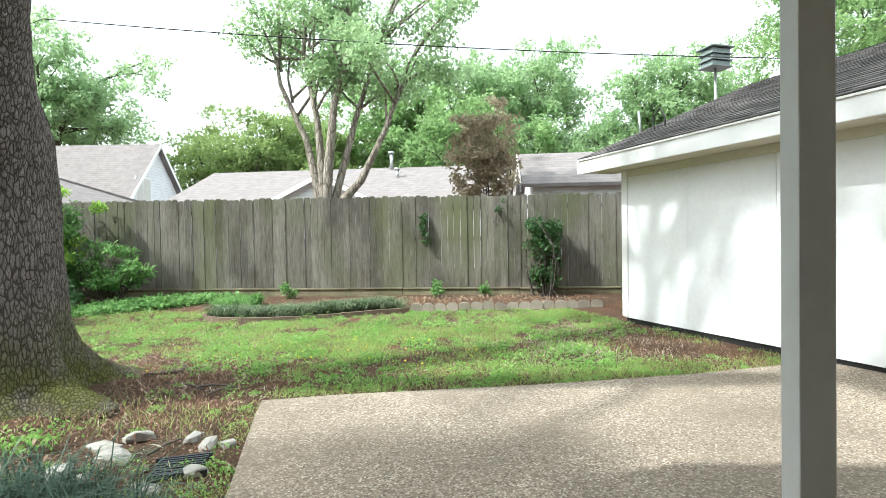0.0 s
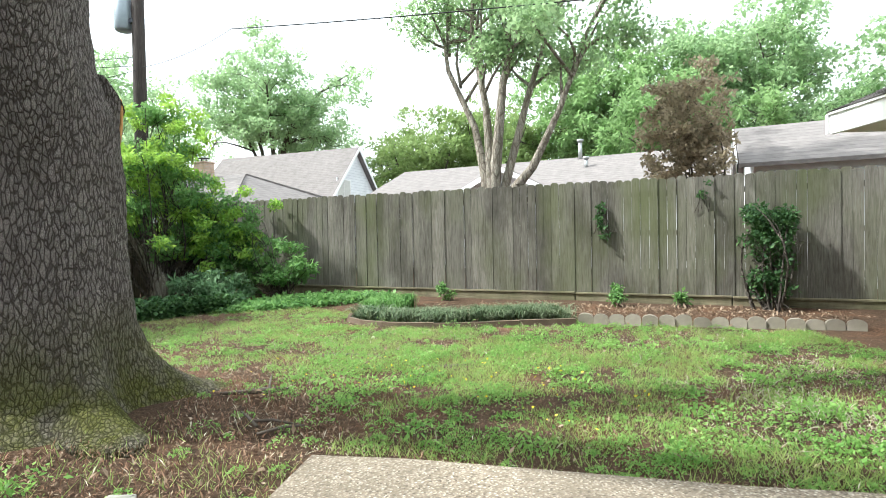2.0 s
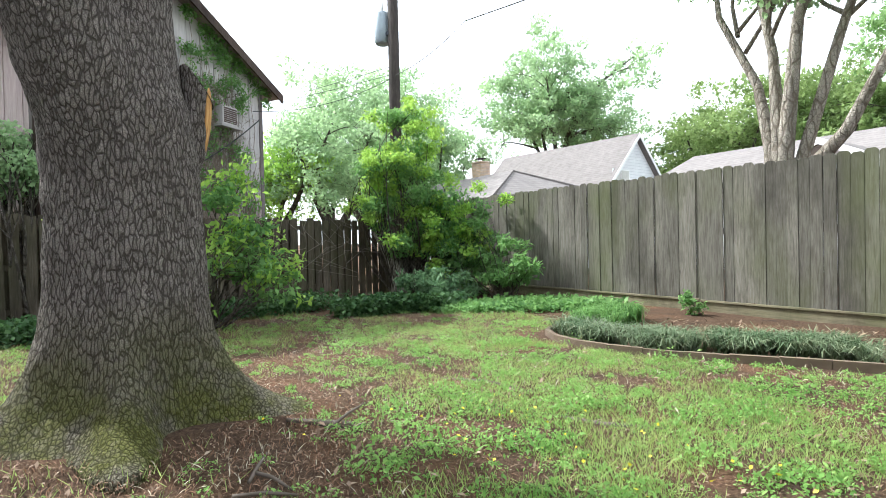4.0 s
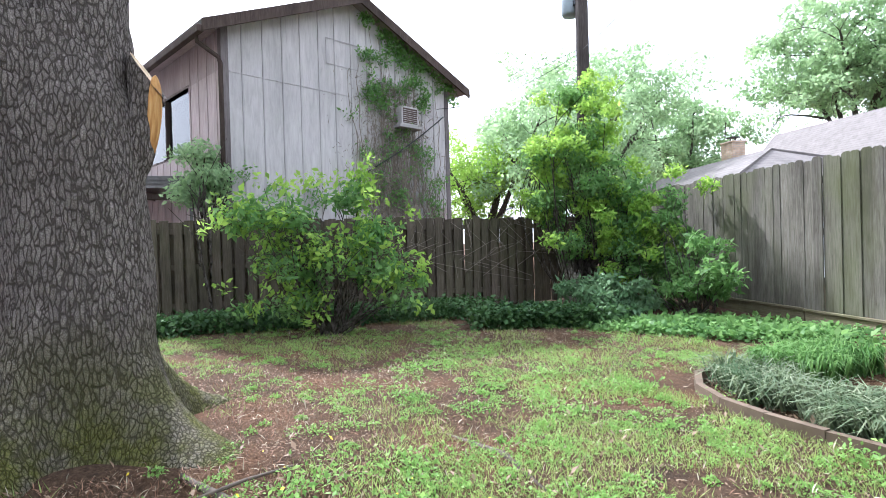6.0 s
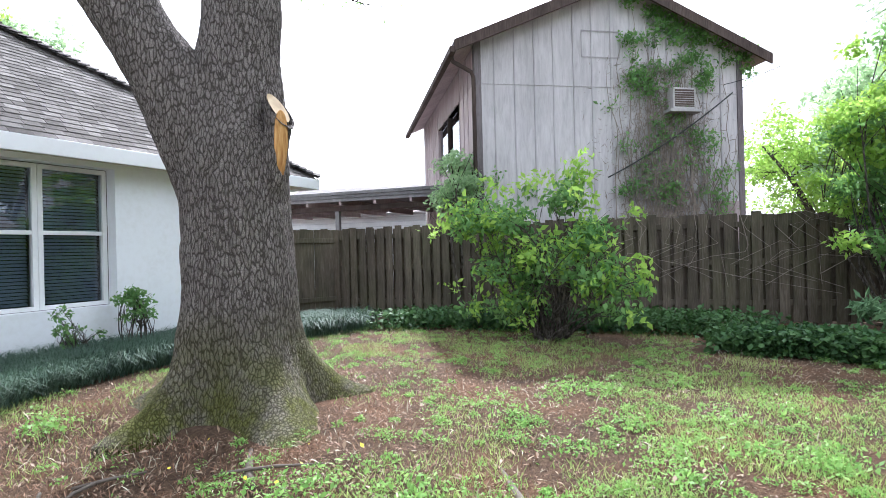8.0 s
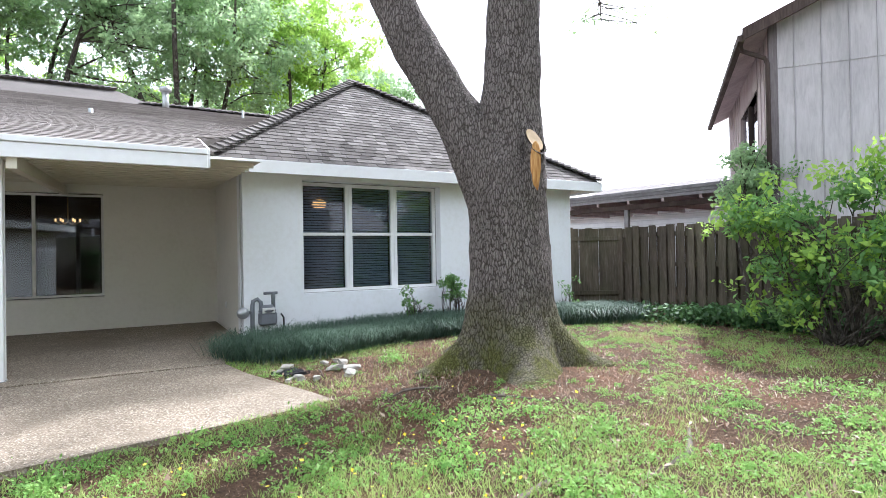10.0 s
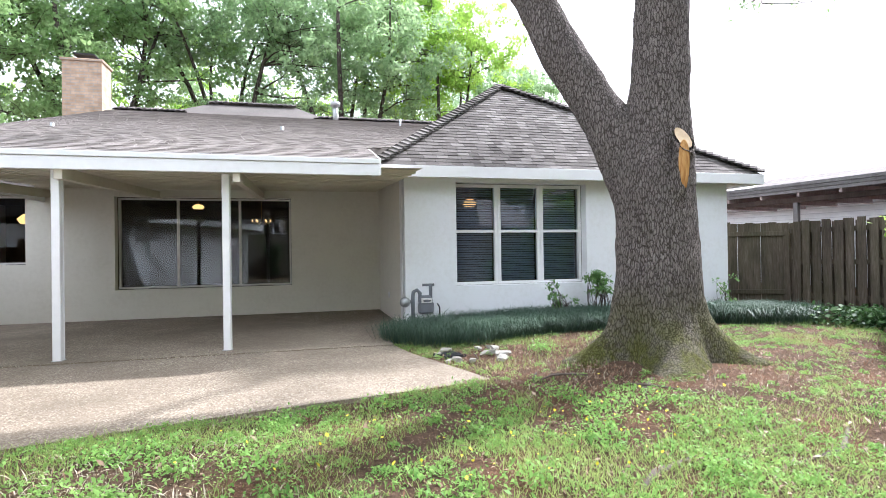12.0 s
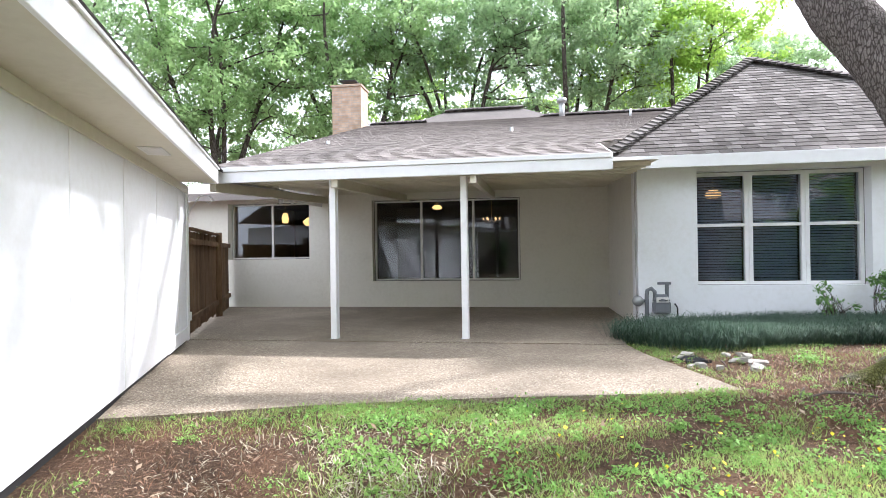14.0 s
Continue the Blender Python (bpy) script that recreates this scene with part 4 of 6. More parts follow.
while s < _len:
    put("board", rng.choice(_lb), left_fence, "", Matrix.Translation((s, 0.02 + rng.uniform(-0.006, 0.006), rng.uniform(-0.03, 0.03))) @ Matrix.Rotation(rng.gauss(0, 0.008), 4, "Y"))
    put("board", rng.choice(_lb), left_fence, "", Matrix.Translation((s + 0.095, -0.075 + rng.uniform(-0.006, 0.006), rng.uniform(-0.04, 0.02))) @ Matrix.Rotation(rng.gauss(0, 0.008), 4, "Y"))
    s += 0.19
for z in (0.25, 0.9, 1.5):
    box("rail", 0, -0.05, z, _len, 0.015, z + 0.09, FENCE_DARK, left_fence, 0.004)
s = 0.0
while s < _len:
    box("post", s - 0.05, -0.16, -0.1, s + 0.05, -0.08, 1.68, FENCE_DARK, left_fence)
    s += 2.4
side_gate = thing("side_gate", "old dark board gate beside the wing", "gate")
_a, _b = Vector((-7.97, -0.2, 0)), Vector((-9.25, 0.4, 0))
_u = (_b - _a).normalized()
_n = Vector((_u.y, -_u.x, 0))
side_gate.matrix_world = Matrix(((_u.x, _n.x, 0, _a.x), (_u.y, _n.y, 0, _a.y), (0, 0, 1, 0), (0, 0, 0, 1)))
for k in range(10):
    put("board", _lb[k % 3], side_gate, "", Matrix.Translation((k * 0.142, 0, rng.uniform(-0.02, 0.02))))
for z in (0.3, 1.45):
    box("rail", 0, 0.021, z, 1.42, 0.06, z + 0.09, FENCE_DARK, side_gate, 0.004)


# ---------------------------------------------------------------- neighbour's tall grey building
BC = Vector((-10.13, 3.19, 0))
BU = Vector((-0.615, 0.788, 0)).normalized()
BN = Vector((BU.y, -BU.x, 0))          # towards the yard
barn = thing("neighbour_building", "tall grey panelled building with brown trim and climbing vines", "building", Matrix(((BU.x, BN.x, 0, BC.x), (BU.y, BN.y, 0, BC.y), (0, 0, 1, 0), (0, 0, 0, 1))))
BL, BE, BP, BD = 5.66, 5.2, 6.42, 7.0


def gable_wall(y, t, name, mat):
    bm = bmesh.new()
    prof = [(0, 0), (BL, 0), (BL, BE), (BL / 2, BP), (0, BE)]
    a = [bm.verts.new((x, y, z)) for x, z in prof]
    b = [bm.verts.new((x, y - t, z)) for x, z in prof]
    bm.faces.new(a)
    bm.faces.new(b[::-1])
    for i in range(5):
        j = (i + 1) % 5
        bm.faces.new((a[j], a[i], b[i], b[j]))
    bmesh.ops.recalc_face_normals(bm, faces=bm.faces)
    return part(name, bm, mat, barn)


gable_wall(0, 0.15, "wall", BARN)
gable_wall(-BD + 0.15, 0.15, "wall", BARN)
for z0, z1, y0, y1 in ((0, 3.2, -6.85, -0.15), (4.45, BE, -6.85, -0.15), (3.2, 4.45, -1.6, -0.15), (3.2, 4.45, -6.85, -4.3)):
    box("wall", 0, y0, z0, 0.15, y1, z1, BARN_RED, barn)
box("wall", BL - 0.15, -6.85, 0, BL, -0.15, BE, BARN_RED, barn)
_w = put("window", bpy.data.meshes.new("window"), barn)
box("pane", 0.06, -4.3, 3.2, 0.07, -1.6, 4.45, GLASS, _w).visible_shadow = False
# added white board imitates the sky's reflection in the panes
box("roller_blind", 0.09, -4.3, 3.4, 0.10, -1.6, 4.45, WHITE_TRIM, _w, 0.0, "pale board added behind the glass in place of bright sky reflection")
box("window_frame", 0.0, -4.35, 3.15, 0.1, -1.55, 3.2, BARN_TRIM, _w)
box("window_frame", 0.0, -2.98, 3.2, 0.1, -2.92, 4.45, BARN_TRIM, _w)
box("window_frame", 0.0, -4.35, 4.45, 0.1, -1.55, 4.5, BARN_TRIM, _w)
rng = random.Random(9)
x = 0.36
while x < BL - 0.1:
    zt = BE + (BP - BE) * (1 - abs(x - BL / 2) / (BL / 2)) - 0.06
    box("batten", x - 0.012, 0.001, 1.2, x + 0.012, 0.016, zt - 0.002, BARN_SEAM, barn)
    x += 0.405 + rng.uniform(-0.02, 0.02)
for x0, x1, z in ((0.12, BL / 2 + 0.3, 4.4), (BL / 2 + 0.3, BL - 0.1, 4.33)):
    box("panel_seam", x0, 0.001, z, x1, 0.012, z + 0.02, BARN_SEAM, barn)
for a in ((2.15, 5.50, 2.95, 5.52), (2.15, 4.98, 2.95, 5.0), (2.14, 4.98, 2.16, 5.52), (2.94, 4.98, 2.96, 5.52)):
    box("hatch_trim", a[0], 0.0165, a[1], a[2], 0.022, a[3], BARN_SEAM, barn)
for k in range(16):
    y = -0.3 - k * 0.41
    box("batten", -0.014, y, 1.2, -0.001, y + 0.03, 3.14 if 1.55 < -y < 4.35 else BE - 0.02, BARN_RED, barn)
box("corner_board", -0.03, 0.001, 0, 0.10, 0.025, BE, CORNER, barn, 0.003)
box("corner_board", -0.03, -0.12, 0, -0.001, 0.0, BE, CORNER, barn, 0.003)
box("corner_board", BL - 0.10, 0.001, 0, BL + 0.03, 0.025, BE, CORNER, barn, 0.003)
box("red_panel", BL - 0.62, 0.018, 1.2, BL - 0.12, 0.03, 2.12, BARN_RED, barn, 0.003, "bare red-brown lower panel")
for sg in (0, 1):
    bm = bmesh.new()
    slab_bm(-0.45, -BD - 0.3, -0.06, BL / 2 + 0.02, 0.32, 0.06, 0, bm)
    for v in bm.verts:
        v.co.z += BE - 0.02 + (BP - BE) * max(v.co.x, -0.5) / (BL / 2) + 0.06
        if sg:
            v.co.x = BL - v.co.x
    bmesh.ops.recalc_face_normals(bm, faces=bm.faces)
    part("roof", bm, SHINGLE_GARAGE, barn, "dark shingle roof")
    bm = bmesh.new()
    slab_bm(-0.44, -BD - 0.28, -0.075, BL / 2, 0.31, -0.062, 0, bm)
    for v in bm.verts:
        v.co.z += BE - 0.02 + (BP - BE) * v.co.x / (BL / 2) + 0.06
        if sg:
            v.co.x = BL - v.co.x
    bmesh.ops.recalc_face_normals(bm, faces=bm.faces)
    part("soffit", bm, BARN_RED, barn, "faded red-brown soffit boards")
    bm = bmesh.new()
    slab_bm(-0.47, 0.32, -0.16, BL / 2, 0.36, 0.05, 0, bm)
    for v in bm.verts:
        v.co.z += BE - 0.02 + (BP - BE) * v.co.x / (BL / 2) + 0.06
        if sg:
            v.co.x = BL - v.co.x
    bmesh.ops.recalc_face_normals(bm, faces=bm.faces)
    part("rake_board", bm, BARN_TRIM, barn)
box("gutter", -0.55, -BD - 0.3, BE - 0.34, -0.44, 0.34, BE - 0.22, BARN_TRIM, barn, 0.01)
put("downspout", Tubes().add([(-0.48, 0.1, BE - 0.3), (-0.45, 0.06, BE - 0.42), (-0.1, 0.06, BE - 0.6), (-0.06, 0.06, BE - 0.7), (-0.06, 0.06, 0.2)], [0.04] * 5, 8).mesh("downspout", BARN_TRIM), barn)
ac = put("air_conditioner", bpy.data.meshes.new("air_conditioner"), barn, "old window air conditioner on a bracket")
box("case", 3.95, 0.02, 3.95, 4.45, 0.24, 4.37, BARN_SEAM, ac, 0.01)
box("grille", 3.99, 0.241, 3.99, 4.41, 0.25, 4.33, BARN_TRIM, ac, 0.0, "rusty brown grille")
for k in range(7):
    box("grille_bar", 3.99, 0.25, 4.01 + k * 0.045, 4.41, 0.256, 4.018 + k * 0.045, BARN_SEAM, ac)
box("bracket", 3.85, 0.02, 3.88, 4.55, 0.30, 3.94, BARN_SEAM, ac, 0.004)

# climbing vines on the grey wall
_r = np.random.default_rng(17)
vine = thing("wall_vine", "mostly bare vine climbing the grey wall with leafy top", "vine", barn.matrix_world.copy())
tb = Tubes()
cl = []
for k in range(90):
    x0 = _r.uniform(2.9, 5.35) if k % 3 else _r.normal(3.75, 0.35)
    top = BE + (BP - BE) * (1 - abs(x0 - BL / 2) / (BL / 2))
    z0, z1 = 1.4, _r.uniform(2.4, top)
    pts, x = [], x0
    for i in range(9):
        t = i / 8
        x += _r.normal() * 0.09
        pts.append((min(max(x, 1.2), BL), 0.05 + 0.03 * _r.random(), z0 + (z1 - z0) * t))
    tb.add(pts, [0.014 * (1 - 0.7 * i / 8) for i in range(9)], 4, False)
    for p in pts[2:]:
        if _r.random() < 0.09:
            cl.append(p)
put("stem", tb.mesh("stem", TWIG), vine)
for k in range(42):
    x = _r.uniform(BL / 2 + 0.25, BL + 0.1)
    cl += [(x, 0.1, BE + (BP - BE) * (1 - abs(x - BL / 2) / (BL / 2)) - _r.random() ** 2 * 1.2)] * 2
for x, z, n in ((3.2, 4.6, 5), (3.15, 4.3, 5), (3.5, 4.4, 3), (0.95, 2.5, 2), (0.25, 2.5, 3), (1.75, 2.2, 4), (2.9, 2.3, 3), (5.0, 2.6, 3), (4.6, 3.2, 3)):
    cl += [(x + _r.normal() * 0.12, 0.08, z + _r.normal() * 0.2) for _ in range(n)]
put("leaves", quads_mesh("leaves", leaf_quads(_r, blob_points(_r, 6500, cl, 0.24) * np.array([1, 0.6, 1]) + np.array([0, 0.06, 0]), 0.075), LEAF_BUSH), vine)
q = []
for k in range(8200):
    x = _r.normal(3.85, 0.55)
    z = 1.3 + 3.6 * _r.random() ** 1.6
    if 1.0 < x < BL:
        q.append((x, 0.03 + 0.05 * _r.random(), z))
put("dead_twig_mat", quads_mesh("dead_twig_mat", leaf_quads(_r, np.array(q), 0.13, 0.08, 0.0), TWIG), vine)

# carport behind the side fence and low roofs
carport = thing("carport", "flat brown carport roof on posts behind the fence", "carport", pose(-11.6, -1.2, 0, 0, 0, 8))
box("roof", -3.5, -3.4, 2.52, 0.9, 3.6, 2.62, CARPORT_METAL, carport)
for k in range(3):
    box("fascia", 0.9, -3.4, 2.44 + k * 0.075, 0.93 + k * 0.025, 3.6, 2.513 + k * 0.075, CARPORT_METAL, carport, 0.004)
for k in range(8):
    box("rafter", -3.4, -3.2 + k * 0.9, 2.36, 0.88, -3.14 + k * 0.9, 2.515, BARN_RED, carport)
box("beam", 0.62, -3.35, 2.24, 0.72, 3.5, 2.355, BARN_TRIM, carport, 0.004)
for y in (-3, 0.2, 3.3):
    box("post", 0.62, y, -0.1, 0.72, y + 0.1, 2.235, CARPORT_METAL, carport)


def gable_house(name, label, m, length, half, eave, ridge, wall=LAP_SIDING, roof=FAR_ROOF, over=0.3, window=None, hip=0.0):
    """Ridge runs along x from 0 to length; the gable at x = 0 faces -x."""
    h = thing(name, label, "house", m)
    prof = [(-half, 0), (half, 0), (half, eave), (0, ridge), (-half, eave)]
    if hip:
        over_end = [(-over, -half - over, eave - 0.1), (-over, half + over, eave - 0.1), (hip, 0, ridge + 0.06)]
        put("hip_face", mesh_of("hip_face", over_end, [(0, 1, 2)], roof), h)
    v = [(hip if z == ridge else 0, y, z) for y, z in prof] + [(length, y, z) for y, z in prof]
    put("wall", mesh_of("wall", v, [(4, 3, 2, 1, 0), (5, 6, 7, 8, 9), (0, 1, 6, 5), (1, 2, 7, 6), (4, 0, 5, 9)], wall), h)
    s = (ridge - eave) / half
    for sg in (-1, 1):
        a = [(hip - over * (hip == 0), 0, ridge + 0.04), (length + over, 0, ridge + 0.04), (length + over, sg * (half + over), eave - over * s + 0.04), (-over, sg * (half + over), eave - over * s + 0.04)]
        b = [(x, y, z + 0.09) for x, y, z in a]
        put("roof", mesh_of("roof", a + b, [(0, 1, 2, 3), (7, 6, 5, 4), (0, 3, 7, 4), (3, 2, 6, 7), (2, 1, 5, 6)], roof), h)
        if hip:
            continue
        c = [(-over - 0.02, 0, ridge + 0.13), (-over - 0.02, sg * (half + over), eave - over * s + 0.13), (-over - 0.02, sg * (half + over), eave - over * s - 0.08), (-over - 0.02, 0, ridge - 0.08)]
        put("rake_board", mesh_of("rake_board", c + [(x - 0.03, y, z) for x, y, z in c], [(0, 1, 2, 3), (7, 6, 5, 4), (0, 4, 5, 1), (2, 6, 7, 3)], WHITE_TRIM), h)
    if window:
        y0, z0, w, hh = window
        win = put("window", bpy.data.meshes.new("window"), h)
        box("window_frame", -0.04, y0 - 0.06, z0 - 0.06, -0.005, y0 + w + 0.06, z0 + hh + 0.06, WHITE_TRIM, win)
        box("pane", -0.05, y0, z0, -0.042, y0 + w / 2 - 0.02, z0 + hh, ALUMINIUM, win)
        box("pane", -0.05, y0 + w / 2 + 0.02, z0, -0.042, y0 + w, z0 + hh, ALUMINIUM, win)
    return h


gable_house("white_house", "white lap-sided house with grey shingle roof beyond the fence", pose(-16.9, 27.3, 0, 0, 0, 184), 9, 2.9, 3.3, 6.3, window=(0.6, 3.3, 1.3, 1.2))
gable_house("low_house", "long low house with grey shingle roof beyond the fence", pose(3.4, 27.0, 0, 0, 0, 178), 17, 5.0, 2.7, 4.75)
gable_house("low_gable_porch", "white gabled porch end with lap siding beyond the fence", pose(-6.6, 22.2, 0, 0, 0, 90), 4.0, 1.7, 3.05, 3.9)
gable_house("near_house", "low grey shingle roof close behind the fence", pose(1.6, 18.6, 0, 0, 0, -2), 9, 2.9, 2.75, 3.95)
gable_house("corner_house", "low house with striped shingle roof behind the fence corner", pose(-13.6, 18.9, 0, 0, 0, 178), 9, 3.6, 2.6, 4.0, hip=3.2)
gable_house("far_house", "far low house with pale grey roof beyond the carport", pose(-19, -9, 0, 0, 0, 105), 14, 4.5, 2.5, 3.9)
for nm, lab, p, w, z0, z1 in (("chimney", "tan brick chimney with dark metal cap behind the ridge", (5.5, -7.3), 0.46, 3.6, 6.35), ("far_chimney", "small brick chimney on a far roof", (-21.0, 20.6), 0.36, 3.6, 5.05)):
    c = thing(nm, lab, "chimney", pose(p[0], p[1], z0))
    box("brick_shaft", -w, -w * 0.8, 0, w, w * 0.8, z1 - z0, BRICK, c)
    box("crown", -w - 0.04, -w * 0.8 - 0.04, z1 - z0 + 0.001, w + 0.04, w * 0.8 + 0.04, z1 - z0 + 0.07, BRICK, c, 0.01)
    box("cap", -w * 0.55, -w * 0.5, z1 - z0 + 0.22, w * 0.55, w * 0.5, z1 - z0 + 0.26, BLACK, c)
    for sx in (-1, 1):
        box("cap_leg", sx * w * 0.45 - 0.02, -0.02, z1 - z0 + 0.07, sx * w * 0.45 + 0.02, 0.02, z1 - z0 + 0.22, BLACK, c)


def vent_pipe(x, y, z, h, r=0.05, cap=True):
    v = thing("roof_vent", "grey metal vent pipe standing on the roof", "vent", pose(x, y, z), "roof vents")
    put("pipe", Tubes().add([(0, 0, -0.1), (0, 0, h)], [r, r], 12).mesh("pipe", PIPE), v)
    if cap:
        put("cap", Tubes().add([(0, 0, h), (0, 0, h + 0.1)], [r * 1.7, r * 1.7], 12).mesh("cap", PIPE), v)
    return v


vent_pipe(-0.95, -6.2, 4.9, 0.42, 0.08)
vent_pipe(0.35, -2.0, 3.62, 0.12, 0.035, False)
vent_pipe(-2.55, -5.0, 4.5, 0.25, 0.03, False)
vent_pipe(-4.4, 27.0, 4.8, 0.75, 0.09)
vent_pipe(-3.9, 25.6, 4.2, 0.35, 0.08)
vent_pipe(3.9, -1.0, 3.3, 0.12, 0.035, False)

# ---------------------------------------------------------------- pole, wires, birdhouse
pole = thing("utility_pole", "dark creosoted utility pole with grey transformer", "utility pole", pose(-11.55, 10.4, 0))
put("shaft", Tubes().add([(0, 0, -0.3), (0.0, 0, 4), (0.0, 0, 10.5)], [0.16, 0.145, 0.12], 14).mesh("shaft", POLE_WOOD), pole)
_t = put("transformer", Tubes().add([(-0.34, -0.12, 6.25), (-0.34, -0.12, 6.3), (-0.34, -0.12, 7.0), (-0.34, -0.12, 7.04)], [0.17, 0.2, 0.2, 0.17], 18).mesh("transformer", TRANSFORMER), pole)
put("bushing", Tubes().add([(-0.34, -0.12, 7.04), (-0.34, -0.12, 7.3)], [0.04, 0.03], 8).mesh("bushing", PLATE), _t)
box("bracket", -0.2, -0.14, 6.4, 0.0, -0.06, 6.5, IRON, pole)


def wire(name, a, b, sag, r=0.007, label="black overhead service wire", n=24):
    a, b = Vector(a), Vector(b)
    pts = [a.lerp(b, i / n) - Vector((0, 0, sag * 4 * (i / n) * (1 - i / n))) for i in range(n + 1)]
    return tagged(put(name, Tubes().add(pts, [r] * (n + 1), 6).mesh(name, BLACK)), label, "wire")


wire("overhead_wire", (-11.4, 10.35, 5.35), (-9.0, 10.75, 5.95), 0.12)
wire("overhead_wire", (-9.0, 10.75, 5.95), (16, 13.2, 5.0), 0.35, 0.012)
wire("overhead_wire", (-11.6, 10.3, 5.4), (-40, -4, 7.0), 0.8)
wire("overhead_wire", (-11.6, 10.3, 5.6), (-40, -2, 7.6), 0.9)
wire("overhead_wire", (-11.5, 10.3, 5.3), tuple(barn.matrix_world @ Vector((5.2, 0.1, 4.5))), 0.25)
wire("overhead_wire", (-13.2, 7.5, 4.3), tuple(barn.matrix_world @ Vector((2.6, 0.1, 2.6))), 0.1, 0.014)
bird = thing("birdhouse", "tiered green-grey martin birdhouse on a tall pole", "birdhouse", pose(5.75, 13.7, 0, 0, 0, 20))
put("pole", Tubes().add([(0, 0, -0.1), (0, 0, 5.3)], [0.035, 0.03], 8).mesh("pole", PIPE), bird)
for k in range(3):
    box("tier", -0.26, -0.2, 5.3 + k * 0.15, 0.26, 0.2, 5.42 + k * 0.15, BIRDHOUSE, bird, 0.01)
    box("balcony", -0.31, -0.25, 5.28 + k * 0.15, 0.31, 0.25, 5.299 + k * 0.15, BIRDHOUSE, bird)
box("roof", -0.33, -0.28, 5.73, 0.33, 0.28, 5.77, BIRDHOUSE, bird, 0.01)
gv = thing("garage_vent", "thin vent pipe and cable loop on the garage roof", "vent", GARAGE @ pose(-0.3, -0.6, 2.55))
put("pipe", Tubes().add([(0, 0, 0.1), (0.05, 0.1, 0.62)], [0.02, 0.02], 8).mesh("pipe", PIPE), gv)
put("cable", Tubes().add([(0.3, 0, 0.15), (0.25, 0, 0.5), (0.4, 0, 0.6), (0.5, 0, 0.45), (0.5, 0, 0.25)], [0.012] * 5, 6).mesh("cable", BLACK), gv)

# ---------------------------------------------------------------- the big oak
OAK = Vector((-3.80, 3.90, 0))


def bark_depth(p, k=1.0):
    """Coarse unevenness; the plates are the bark's own relief."""
    return (0.010 * noise.noise(Vector((p.x * 14, p.y * 14, p.z * 7))) + 0.005 * noise.noise(Vector((p.x * 45, p.y * 45, p.z * 18)))) * k


def bark_tube(path, radii, around, along, lobes=None, k=1.0):
    """A tube with furrowed bark; lobes(angle, t) widens it."""
    path = [Vector(p) for p in path]
    verts, faces = [], []
    n = len(path) - 1
    for i in range(along + 1):
        t = i / along * n
        j = min(int(t), n - 1)
        f = t - j
        f2 = f * f * (3 - 2 * f)
        c = path[j].lerp(path[j + 1], f)
        d = (path[min(j + 1, n)] - path[j]).normalized().lerp((path[min(j + 2, n)] - path[min(j + 1, n - 1)]).normalized(), f2)
        r = radii[j] + (radii[j + 1] - radii[j]) * f
        a = Vector((1, 0, 0)) - d * d.x
        a.normalize()
        b = d.cross(a)
        for m in range(around):
            w = 2 * math.pi * m / around
            o = a * math.cos(w) + b * math.sin(w)
            rr = r * (lobes(w, i / along) if lobes else 1.0)
            p = c + o * rr
            verts.append(p + o * (bark_depth(p, k) + 0.03 * noise.noise(p * 2.2)))
    for i in range(along):
        for m in range(around):
            q = (m + 1) % around
            faces.append((i * around + m, i * around + q, (i + 1) * around + q, (i + 1) * around + m))
    return verts, faces


def oak_lobes(w, t):
    z = t * 2.8 - 0.15
    flare = math.exp(-max(z - 0.13, -0.1) / 0.22)
    lob = (0.5 + 0.5 * math.cos(w * 5 + 0.6 + 0.5 * math.sin(w * 2))) ** 2 + 0.4 * max(0.0, math.cos(w * 3 + 2.1))
    side = 0.2 * max(0.0, math.cos(w - 0.8)) ** 2 * math.exp(-((z - 1.0) / 0.9) ** 2)
    return 1.0 + side + flare * (0.22 + 0.68 * lob) + 0.05 * math.cos(w * 5 + 0.6) * math.exp(-max(z, 0) / 0.8)


oak = thing("oak_tree", "huge old oak with furrowed mossy trunk forking in two", "tree", pose(*OAK))
vs, fs = bark_tube([(0, 0, -0.15), (0, 0.0, 0.6), (0.0, 0.0, 1.4), (0.03, -0.03, 2.1), (0.10, -0.10, 2.62)], [0.45, 0.44, 0.425, 0.43, 0.33], 240, 190, oak_lobes)


def add_limb(path, radii, around, along, k=1.0):
    v2, f2 = bark_tube(path, radii, around, along, None, k)
    o = len(vs)
    vs.extend(v2)
    fs.extend([tuple(i + o for i in f) for f in f2])


add_limb([(-0.02, 0.02, 1.9), (-0.02, 0.02, 2.7), (-0.05, 0.05, 3.5), (-0.06, 0.08, 4.8), (-0.3, 0.3, 6.6), (-0.2, 0.6, 8.5)], [0.38, 0.335, 0.29, 0.265, 0.21, 0.12], 110, 190)
add_limb([(0.02, -0.02, 1.6), (0.20, -0.18, 2.25), (0.485, -0.45, 2.92), (0.78, -0.72, 3.65), (1.18, -1.08, 4.7), (1.8, -1.6, 6.2), (2.3, -1.9, 8.0)], [0.38, 0.335, 0.26, 0.25, 0.22, 0.16, 0.09], 110, 190)
add_limb([(-0.15, 0.1, 3.75), (0.2, 0.35, 4.3), (0.9, 0.9, 5.2), (1.6, 1.6, 6.6)], [0.15, 0.14, 0.12, 0.06], 60, 60)
put("trunk", mesh_of("trunk", vs, fs, OAK_BARK, True), oak)
_r = np.random.default_rng(33)
tb = Tubes()
tips = []
